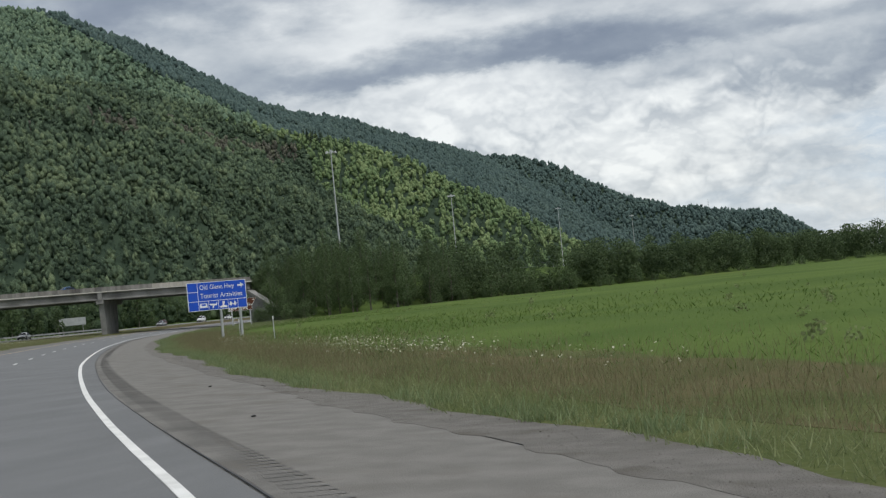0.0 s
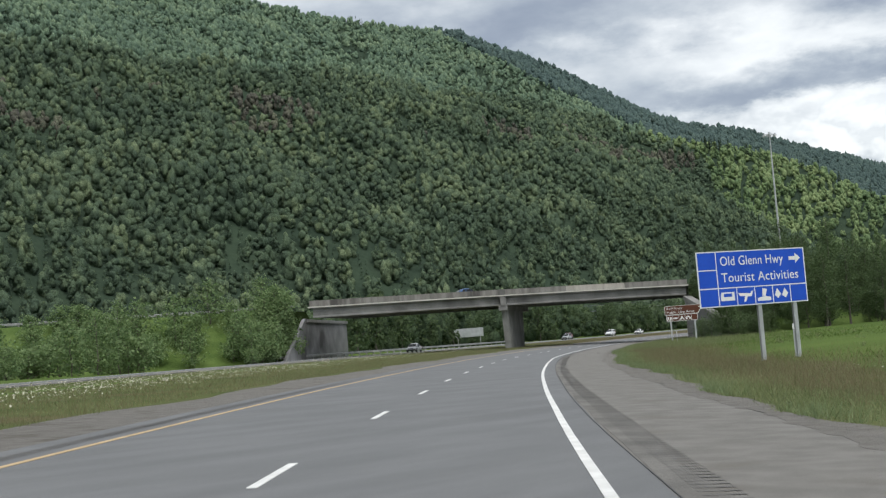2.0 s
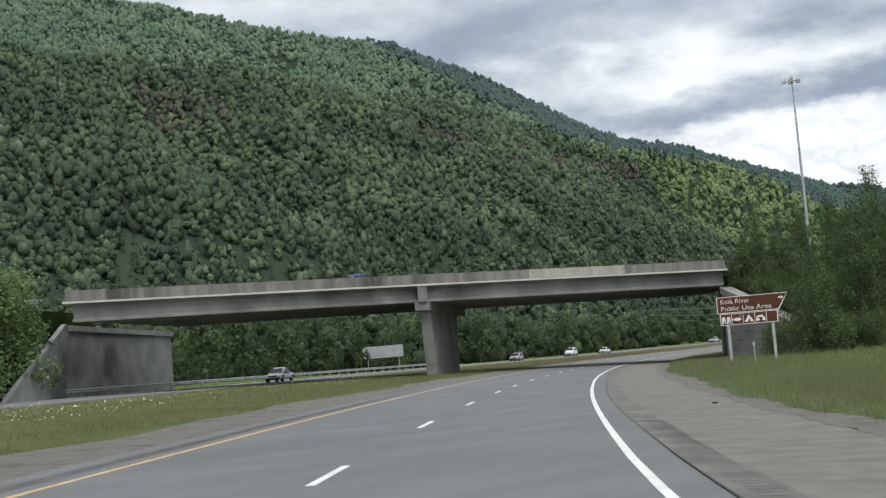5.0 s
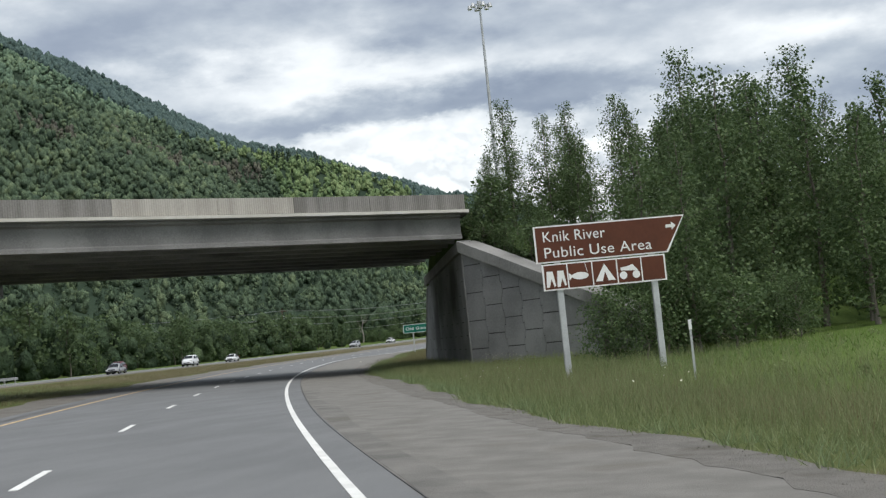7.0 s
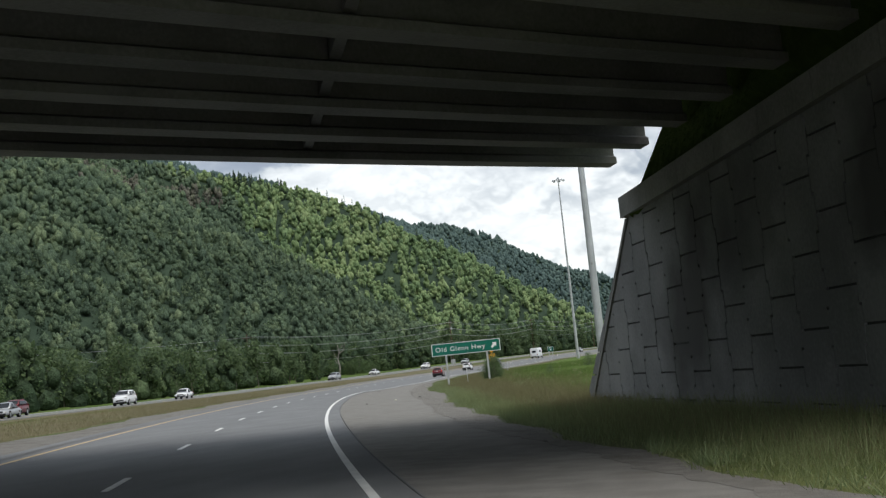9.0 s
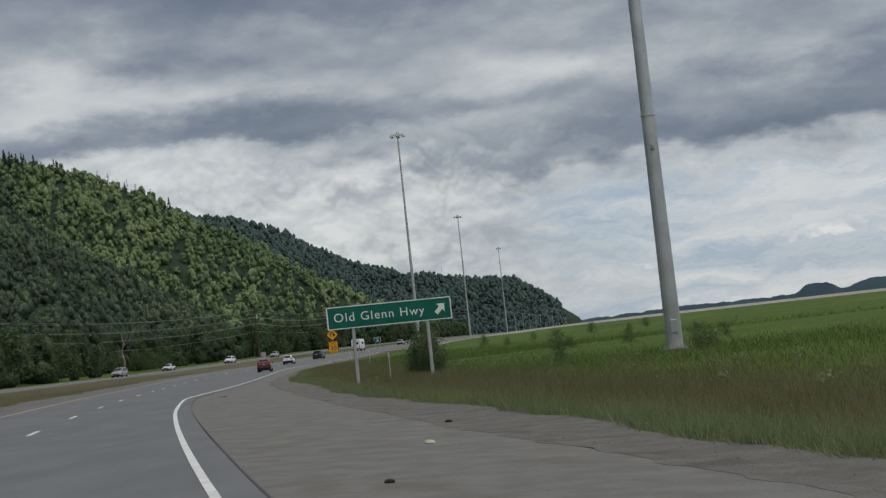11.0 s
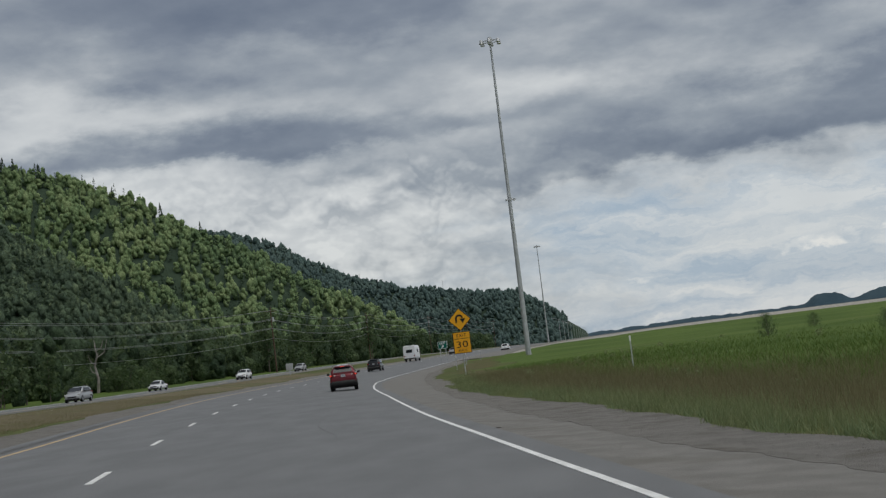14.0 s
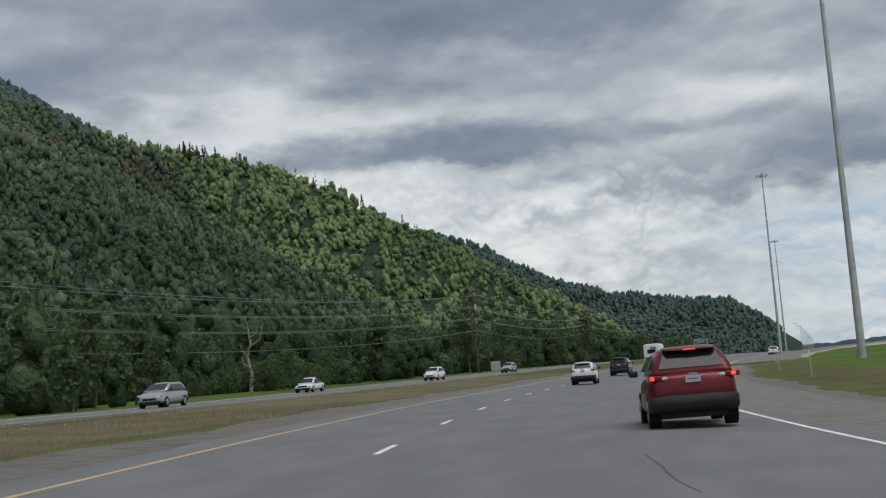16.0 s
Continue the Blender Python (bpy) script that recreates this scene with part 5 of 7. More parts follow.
def build_trees():
    kinds = [tree(20 + k, h, r, b, n, sz, LEAF_NEAR) for k, (h, r, b, n, sz) in enumerate(((9.5, 2.6, 0.7, 3300, 0.072), (8.0, 2.4, 0.5, 3000, 0.072), (10.5, 2.7, 0.9, 3500, 0.074), (6.5, 2.2, 0.4, 2600, 0.07)))]
    bushes = [tree(40 + k, h, r, 0.1, n, sz, LEAF_NEAR, 5) for k, (h, r, n, sz) in enumerate(((3.4, 2.0, 900, 0.125), (2.4, 1.6, 1000, 0.08), (4.8, 2.3, 1100, 0.135)))]
    bank_bushes = [tree(100 + k, h, r, 0.1, n, 0.12, LEAF_YOUNG, 5) for k, (h, r, n) in enumerate(((3.0, 2.0, 900), (4.4, 2.3, 1100), (2.2, 1.7, 700)))]
    bank_trees = [tree(90 + k, h, r, 0.15, n, 0.15, LEAF_YOUNG) for k, (h, r, n) in enumerate(((8.0, 2.7, 1300), (6.6, 2.5, 1150), (9.4, 2.8, 1450), (5.0, 2.2, 950)))]
    fine = [tree(70 + k, h, r, b, n, 0.07, LEAF_NEAR) for k, (h, r, b, n) in enumerate(((9.5, 2.2, 0.8, 5600), (10.5, 2.4, 1.0, 6000), (8.0, 2.0, 0.5, 5000)))]
    shrub = tree(50, 2.6, 1.25, 0.05, 2600, 0.045, LEAF_NEAR, 5)
    plain_trees = [tree(60 + k, h, r, b, 950, 0.22, LEAF_FOOT) for k, (h, r, b) in enumerate(((9.0, 3.5, 0.2), (7.6, 3.3, 0.2), (10.0, 3.6, 0.4)))]
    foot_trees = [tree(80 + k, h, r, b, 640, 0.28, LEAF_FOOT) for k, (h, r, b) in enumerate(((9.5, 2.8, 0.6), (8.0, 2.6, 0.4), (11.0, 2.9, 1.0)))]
    rng = random.Random(8)
    label_t = "leafy green birch with an uneven crown beside the highway"
    label_b = "dense green alder bush beside the highway"
    used = set()

    def place(ob, x, y, z, scale, label, group, category="tree"):
        m = Matrix.Translation((x, y, z)) @ Matrix.Rotation(rng.uniform(0, 6.28), 4, "Z") @ Matrix.Diagonal((scale, scale, scale * rng.uniform(0.9, 1.12), 1))
        if ob not in used:
            used.add(ob)
            o = ob
            o.matrix_world = m
        else:
            o = copy_thing(ob, Matrix.Identity(4))
            o.matrix_basis = m
        tagged(o, label, category, group)
        if category == "bush":
            o.name = "bush"

    def bank_z(x, y, line, zs, half, side):
        d = np.hypot(line[:, 0] - x, line[:, 1] - y)
        k = int(np.argmin(d))
        return max(zs[k] - max(0, d[k] - half - 1.2) / side, -0.3)

    woods = []
    rb = smooth_line(right_bank, 4)
    rbz = np.interp(np.arange(29), [0, 12, 28], [8.1, 7.0, 2.5])
    half_r = 4.6
    lb = smooth_line(left_axis, 4)
    lbz = np.interp(np.arange(25), [0, 14, 24], [8.75, 8.6, 7.0])
    # on the bank at the far side of the wing wall
    for n in range(100):
        k = 74 + (n / 100) ** 1.1 * 226 + rng.uniform(-2, 2)
        v = rng.uniform(-19, 1.0) if k > 84 else rng.uniform(-9, 2)
        if 126 < k < 138:
            continue
        x, y = CORNER + U * k + V * v
        z = max(bank_z(x, y, rb, rbz, half_r, 2.67), land(x, y))
        if k > 138:
            woods.append((x, y, z - 0.1))
            continue
        place(rng.choice(kinds if k < 96 else plain_trees), x, y, z - 0.1, rng.uniform(0.7, 1.1), label_t, "trees on the wing wall bank")
    for n in range(60):
        k, v = 141 + n * 2.7 + rng.uniform(-2, 2), rng.uniform(-19, -3)
        x, y = CORNER + U * k + V * v
        woods.append((x, y, max(bank_z(x, y, rb, rbz, half_r, 2.67), land(x, y)) - 0.1))
    for n in range(54):
        k = 88 + n * 2.9 + rng.uniform(-1.5, 1.5)
        x, y = CORNER + U * k + V * rng.uniform(-20, -11)
        if k >= 138:
            woods.append((x, y, max(bank_z(x, y, rb, rbz, half_r, 2.67), land(x, y)) - 0.1))
        elif k < 125:
            place(rng.choice(plain_trees), x, y, max(bank_z(x, y, rb, rbz, half_r, 2.67), land(x, y)) - 0.1, rng.uniform(0.75, 1.05), label_t, "trees on the wing wall bank")
    g = np.random.default_rng(17)
    shapes = [crown(g, h, r, 0.1, 900, 0.22, 16, 0.7) for h, r in ((9.0, 3.5), (7.8, 3.4), (10.0, 3.6))]
    n = len(woods)
    v = scatter(shapes, np.array(woods), g.uniform(0.75, 1.1, n), g.uniform(0, 6.28, n), g.integers(0, 3, n))
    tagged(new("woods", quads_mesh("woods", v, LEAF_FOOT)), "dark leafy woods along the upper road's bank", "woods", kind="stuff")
    for n in range(44):
        k = 78 + n * 1.15 + rng.uniform(-1.5, 1.5)
        x, y = CORNER + U * k + V * (-min(22.0, 4 + (k - 76) * 0.55) + rng.uniform(-2.5, 2.5))
        place(bushes[2] if n % 3 else bushes[0], x, y, max(bank_z(x, y, rb, rbz, half_r, 2.67), land(x, y)) - 0.1, rng.uniform(0.8, 1.25), label_b, "bushes on the wing wall bank", "bush")
    for n in range(24):
        k = 92 + n * 6.0 + rng.uniform(-1.5, 1.5)
        x, y = CORNER + U * k + V * rng.uniform(-26, -21)
        place(rng.choice(bushes), x, y, max(bank_z(x, y, rb, rbz, half_r, 2.67), land(x, y)) - 0.1, rng.uniform(0.5, 0.9), label_b, "bushes on the wing wall bank", "bush")
    for n in range(20):
        k = 66 + n * 5.6 + rng.uniform(-2, 2)
        x, y = CORNER + U * k + V * (rng.uniform(0.6, 2.0) if k < 75 else rng.uniform(-22, -8))
        place(rng.choice(bushes), x, y, max(bank_z(x, y, rb, rbz, half_r, 2.67), land(x, y)) - 0.1, rng.uniform(0.6, 1.1), label_b, "bushes on the wing wall bank", "bush")
    for n in range(26):
        k, v = -rng.uniform(13, 60), -rng.uniform(0, 16)
        x, y = CORNER + U * k + V * v
        place(rng.choice(bank_bushes), x, y, max(bank_z(x, y, lb, lbz, 8.0, 2.0), land(x, y)) - 0.2, rng.uniform(0.7, 1.2), label_b, "bushes by the long bank", "bush")
    more = random.Random(77)
    for n in range(9):
        k, v = -13 - n * 2.6 + more.uniform(-1, 1), -more.uniform(1, 13)
        x, y = CORNER + U * k + V * v
        place(bank_bushes[n % 2], x, y, max(bank_z(x, y, lb, lbz, 8.0, 2.0), land(x, y)) - 0.2, more.uniform(1.1, 1.5), label_b, "bushes by the long bank", "bush")
    # along the coping of the wing wall

    def side_z(x, y):
        return max(bank_z(x, y, rb, rbz, half_r, 2.67), land(x, y))

    for k, v, sc in ((67, 1.5, 0.62), (66.2, 2.6, 0.45), (68.2, 3.0, 0.82), (69, 0.5, 0.68), (70, -1, 0.8), (72, 1.5, 0.75), (73.5, -2, 0.85), (75.5, 0.5, 0.8), (76.5, 6, 0.72), (77, -3.5, 1.05), (79, -1, 1.0), (72, -5.6, 0.95), (75.5, -6.2, 1.1), (79, -5.5, 1.2), (82, -3.5, 1.2), (84, 0.5, 1.1), (82, -7.5, 1.3), (85, -6, 1.35), (76, -9, 1.25), (80, -10, 1.35), (70, -8, 1.0), (88, -2, 1.3), (74, 3.5, 0.7), (80, 3, 0.95), (67.5, -4, 0.6), (66.5, -7, 0.7), (69, -10.5, 0.95), (73, -12, 1.15)):
        x, y = CORNER + U * k + V * v
        place(rng.choice(fine), x, y, side_z(x, y) - 0.2, sc * rng.uniform(0.92, 1.06), label_t, "trees on the wing wall bank")
    for k, v, sc in ((64.0, 1.6, 0.28), (65.2, 2.4, 0.34), (64.6, 0.2, 0.3), (66, -0.5, 0.36), (65.5, -2.2, 0.34), (66.8, 3.4, 0.42), (65.0, 3.6, 0.3)):
        x, y = CORNER + U * k + V * v
        place(rng.choice(fine), x, y, side_z(x, y) - 0.2, sc, "young birch growing over the wing wall", "trees on the wing wall bank")
    for k, v, sc in ((60.8, -13.4, 0.7), (61.5, -14.2, 1.0), (62.6, -12.6, 1.0), (60.8, -15.2, 0.85), (61.2, -16.2, 0.8), (60.6, -17.2, 1.0), (61.0, -18.2, 0.75), (60.4, -19.2, 0.95), (60.8, -20.4, 0.8), (61.8, -17.8, 1.1), (61.9, -15.4, 1.1), (60.2, -21.8, 0.9), (61.6, -19.8, 1.05)):
        x, y = CORNER + U * k + V * v
        place(shrub, x, y, land(x, y) - 0.1, sc, label_b, "bushes beside the brown sign", "bush")
    for n in range(35):
        v = 1.6 - n * 0.43
        x, y = CORNER + U * (63.2 + rng.random() ** 1.5 * 4.5) + V * v
        place(bushes[1] if n % 4 else shrub, x, y, side_z(x, y) - 0.15, rng.uniform(0.4, 0.85), label_b, "bushes on the wing wall bank", "bush")
    for x, y, sc in ((-96, 243, 1.2), (-92, 246, 1.3), (-88, 250, 1.35), (-84, 247, 1.35), (-90, 240, 1.1), (-80, 252, 1.4), (-94, 252, 1.3), (-86, 242, 1.2)):
        place(rng.choice(fine[:2]), x, y, land(x, y) - 0.1, sc, label_t, "trees beside the brown sign")
    # against the sloping end of the left abutment
    for n in range(26):
        a = -7 + n * 0.85
        x, y = FOOT_L + FACE_L * (a - rng.uniform(1.6, 5.0)) + np.array([FACE_L[1], -FACE_L[0]]) * rng.uniform(-4.5, -0.8)
        place(rng.choice(bank_bushes), x, y, max(bank_z(x, y, lb, lbz, 8.0, 2.0), land(x, y)) - 0.2, rng.uniform(0.8, 1.25), label_b, "bushes by the long bank", "bush")
    for n in range(26):
        v = rng.uniform(-13, 3)
        x, y = CORNER + U * (-5.5 + 0.553 * v + rng.uniform(0.7, 2.0)) + V * v
        place(rng.choice(bank_trees if v > -7 else bank_bushes), x, y, land(x, y) - 0.2, rng.uniform(0.75, 0.95) if v > -7 else rng.uniform(0.8, 1.2), label_t if v > -7 else label_b, "bushes by the long bank", "tree" if v > -7 else "bush")
    # in front of the bank beside the brown sign
    for n in range(46):
        v = -rng.uniform(2.5, 21)
        k = 80 + 1.4 * v + rng.random() ** 1.4 * 46
        x, y = CORNER + U * k + V * v
        place(rng.choice(fine if n % 3 == 0 else kinds), x, y, side_z(x, y) - 0.1, rng.uniform(0.85, 1.2), label_t, "trees beside the brown sign")
    for n in range(36):
        v = -rng.uniform(1.5, 22)
        k = 77.5 + 1.4 * v + rng.random() ** 1.5 * 14
        x, y = CORNER + U * k + V * v
        place(shrub if n % 3 else bushes[1], x, y, side_z(x, y) - 0.1, rng.uniform(0.8, 1.35), label_b, "bushes beside the brown sign", "bush")
    # between the oncoming carriageway and the left bank
    for n in range(170):
        s = 62 + n * 0.84 + rng.uniform(-2, 2)
        lat = far_lane(s) - rng.uniform(15.5, 36)
        x, y = on_axis(s, lat)
        if abs(s - 117) < 9 or math.hypot(x + 130.6, y - 131.9) < 5.5:
            continue
        z = max(bank_z(x, y, lb, lbz, 8.0, 2.0), land(x, y))
        if rng.random() < 0.55:
            place(rng.choice(bank_bushes), x, y, z - 0.1, rng.uniform(0.8, 1.5), label_b, "bushes by the long bank", "bush")
        else:
            place(rng.choice(bank_trees), x, y, z - 0.1, rng.uniform(0.6, 1.0), label_t, "trees by the long bank")
    # beyond the bridge, between the oncoming carriageway and the mountain
    for n in range(110):
        s = 300 + n * 6.0 + rng.uniform(-4, 4)
        lat = far_lane(s) - rng.uniform(19, 40)
        x, y = on_axis(s, lat)
        if 606 < s < 657:
            continue
        if rng.random() < 0.35:
            place(rng.choice(bushes), x, y, land(x, y) - 0.1, rng.uniform(0.8, 1.5), label_b, "bushes at the mountain's foot", "bush")
        else:
            place(rng.choice(foot_trees), x, y, land(x, y) - 0.1, rng.uniform(0.7, 1.25), label_t, "trees at the mountain's foot")
    # low growth round the dead tree
    for n in range(12):
        x, y = -225 + rng.uniform(-7, 9), 612 + rng.uniform(-9, 6)
        place(rng.choice(bushes), x, y, land(x, y) - 0.1, rng.uniform(0.8, 1.2), label_b, "bushes at the mountain's foot", "bush")
    # saplings in the meadow
    for x, y, sc in ((-130.0, 377.7, 0.55), (-129.2, 378.3, 0.4), (-126.0, 370.8, 0.4), (-125.2, 347.2, 0.45), (-124.6, 347.6, 0.35), (-121.9, 360.5, 0.35), (-137.5, 361.0, 0.8), (-138.2, 362.9, 0.75), (-138.5, 364.0, 0.62), (-137.2, 359.6, 0.6), (-137.8, 361.9, 0.95), (-137.9, 363.2, 0.7), (-137.4, 360.3, 0.72), (-131, 352, 0.35), (-136, 470, 0.6), (-129, 486, 0.5), (-121, 478, 0.7), (-112, 492, 0.6), (-133, 452, 0.4), (-118, 455, 0.45)):
        place(shrub, x, y, land(x, y) - 0.1, sc, "young green cottonwood bush standing in the meadow", "meadow bushes", "bush")
    for ob in kinds + bushes + bank_bushes + bank_trees + plain_trees + foot_trees + fine + [shrub]:
        if ob not in used:
            place(ob, *on_axis(330, -62), 1.5, 1.0, label_t, "trees at the mountain's foot")


build_trees()


def build_foot_woods():
    """Woods on the flat between the oncoming carriageway and the mountain."""
    rng = np.random.default_rng(31)
    fine = [crown(rng, 9.6, 3.2, 0.3, 250, 0.3, 13, 0.8) for _ in range(6)]
    core = [solid_crown(rng, 8.6, 2.3, 4) for _ in range(8)]
    shapes = [solid_crown(rng, 9.2, 3.2, 5) for _ in range(12)]
    pts, edge = [], []
    for s in np.arange(330, 1350, 6.5):
        for lat in np.arange(-50, -128, -7.0):
            a, b = s + rng.uniform(-3, 3), lat + rng.uniform(-3, 3)
            if lat > -61 and 608 < a < 657:
                continue
            x, y = on_axis(a, b + far_lane(a) + 24)
            (edge if lat > -66 else pts).append((x, y, max(ground_z(a, b), float(hill_z(np.array(x), np.array(y)))) - 0.4))
    for k in np.arange(40, 330, 7.0):
        for lat in np.arange(-100, -200, -8.0):
            a, b = k + rng.uniform(-3, 3), lat + rng.uniform(-3, 3)
            x, y = on_axis(a, b)
            q = (np.array([x, y]) - CORNER) @ V
            if -14 < q < WIDE + 14:
                continue
            pts.append((x, y, max(2.0, float(hill_z(np.array(x), np.array(y)))) - 0.4))
    pts = np.array(pts)
    n = len(pts)
    plant_solid("forest", shapes, pts, rng.uniform(0.7, 1.3, n), rng.uniform(0, 6.28, n), rng.integers(0, 12, n), CROWN_FOOT_SHADE, "leafy woods on the flat below the mountain, shade put into their colour")
    edge = np.array(edge)
    n = len(edge)
    sc, tu, pk = rng.uniform(0.7, 1.2, n), rng.uniform(0, 6.28, n), rng.integers(0, 6, n)
    v2 = scatter(fine, edge, sc, tu, pk)
    plant_solid("forest", core, edge, sc, tu, pk, CROWN_FOOT_SHADE, "leafy birches along the foot of the mountain, shade put into their colour")
    tagged(new("forest", quads_mesh("forest", v2, LEAF_FOOT)), "leafy edge of the woods below the mountain, shade put into its colour", "forest", kind="stuff")


build_foot_woods()


def build_grass():
    rng = np.random.default_rng(5)

    def blades(name, count, s_rng, lat_fn, h_rng, mat, label, lean=0.35, width=0.012, ragged=0.0):
        s = rng.uniform(*s_rng, count) if len(s_rng) == 2 else rng.choice(s_rng, count) + rng.normal(0, 0.14, count)
        lat = lat_fn(s, rng)
        if ragged:
            lat = lat + ragged * (np.sin(s * 0.9) * 0.5 + np.sin(s * 2.3 + 1) * 0.35 + np.sin(s * 5.1) * 0.25)
        x = np.interp(s, AXIS_S, AXIS[:, 0])
        y = np.interp(s, AXIS_S, AXIS[:, 1])
        hd = np.radians(np.array([heading(q) for q in s]))
        x, y = x + lat * np.cos(hd), y + lat * np.sin(hd)
        z = np.interp(lat, LATS, LAT_Z) + np.interp(s, [450, 500, 570], [0, 0.12, 0.4]) - 0.05
        h = rng.uniform(*h_rng, count)
        a = rng.uniform(0, 6.28, count)
        w = width * rng.uniform(0.7, 1.5, count) * (1 + 0.03 * np.abs(lat))
        dx, dy = np.cos(a) * w, np.sin(a) * w
        lx, ly = rng.normal(0, lean, count) * h, rng.normal(0, lean, count) * h
        v = np.empty((count, 3, 3))
        v[:, 0] = np.c_[x - dx, y - dy, z]
        v[:, 1] = np.c_[x + dx, y + dy, z]
        v[:, 2] = np.c_[x + lx, y + ly, z + h]
        tagged(new(name, quads_mesh(name, v, mat, 3)), label, "grass", kind="stuff")

    edge = np.vectorize(soil_edge)
    blades("grass", 190000, (-5, 470), lambda s, r: edge(s) - 0.12 + r.gamma(1.3, 1.7, len(s)), (0.08, 0.28), GRASS, "green roadside grass along the shoulder", 0.55, 0.008, 0.12)
    hub = rng.uniform(-5, 470, 420)

    def tufted(s, r):
        return edge(s) - 0.05 + np.abs(r.normal(0, 0.35, len(s)))

    blades("grass", 22000, hub, tufted, (0.12, 0.36), TUFT, "pale green grass tufts at the soil's edge", 0.5, 0.009)
    for span_s, many in (((-5, 172), 50000), ((172, 325), 40000), ((325, 500), 46000)):
        blades("grass", many, span_s, lambda s, r: edge(s) + 0.9 + r.gamma(2.6, 1.2, len(s)), (0.2, 0.45), DRY_GRASS, "reddish seeding grass along the shoulder", 0.3, 0.0045)
    blades("grass", 60000, (300, 500), lambda s, r: edge(s) + 0.05 + r.gamma(1.7, 0.55, len(s)), (0.2, 0.48), GRASS, "green grass fringe along the gravel", 0.4, 0.0045, 0.3)
    blades("grass", 90000, (300, 500), lambda s, r: edge(s) + 0.9 + r.gamma(2.6, 1.25, len(s)), (0.28, 0.55), RED_GRASS, "reddish seeding grass band beside the meadow", 0.35, 0.0042, 0.4)
    blades("grass", 60000, (180, 300), lambda s, r: edge(s) + 0.3 + r.gamma(1.8, 2.6, len(s)), (0.25, 0.6), GRASS, "tall green grass by the wing wall", 0.35, 0.005, 0.25)
    blades("grass", 120000, (300, 520), lambda s, r: edge(s) + 4.2 + r.gamma(1.6, 8, len(s)), (0.12, 0.42), MEADOW_BLADE, "tall green meadow grass", 0.55, 0.01, 0.8)
    blades("grass", 30000, (10, 300), lambda s, r: 9 + r.gamma(1.6, 7, len(s)), (0.08, 0.25), MEADOW_BLADE, "green meadow grass", 0.8, 0.014)
    weed = [crown(rng, 0.6, 0.45, 0.02, 44, 0.07, 5, 0.8) for _ in range(4)]
    n = 300
    s, lat = rng.uniform(20, 520, n), 9.5 + rng.gamma(1.5, 14, n)
    pts = np.array([(*on_axis(a, b), ground_z(a, b) - 0.03) for a, b in zip(s, lat)])
    v = scatter(weed, pts, rng.uniform(0.3, 0.8, n), rng.uniform(0, 6.28, n), rng.integers(0, 4, n))
    tagged(new("weeds", quads_mesh("weeds", v, GRASS)), "leafy weeds scattered through the meadow", "weeds", kind="stuff")
    for span_s, green, dry in (((40, 300), 55000, 34000), ((300, 540), 14000, 62000)):
        blades("grass", green, span_s, lambda s, r: -10.3 - r.uniform(0, 1, len(s)) ** 1.2 * 12, (0.06, 0.2), GRASS, "short green median grass", 0.6, 0.009, 0.3)
        blades("grass", dry, span_s, lambda s, r: -10.5 - r.uniform(0, 1, len(s)) ** 1.4 * 12, (0.15, 0.34), DRY_GRASS, "dry seeding median grass", 0.35, 0.0055)


build_grass()
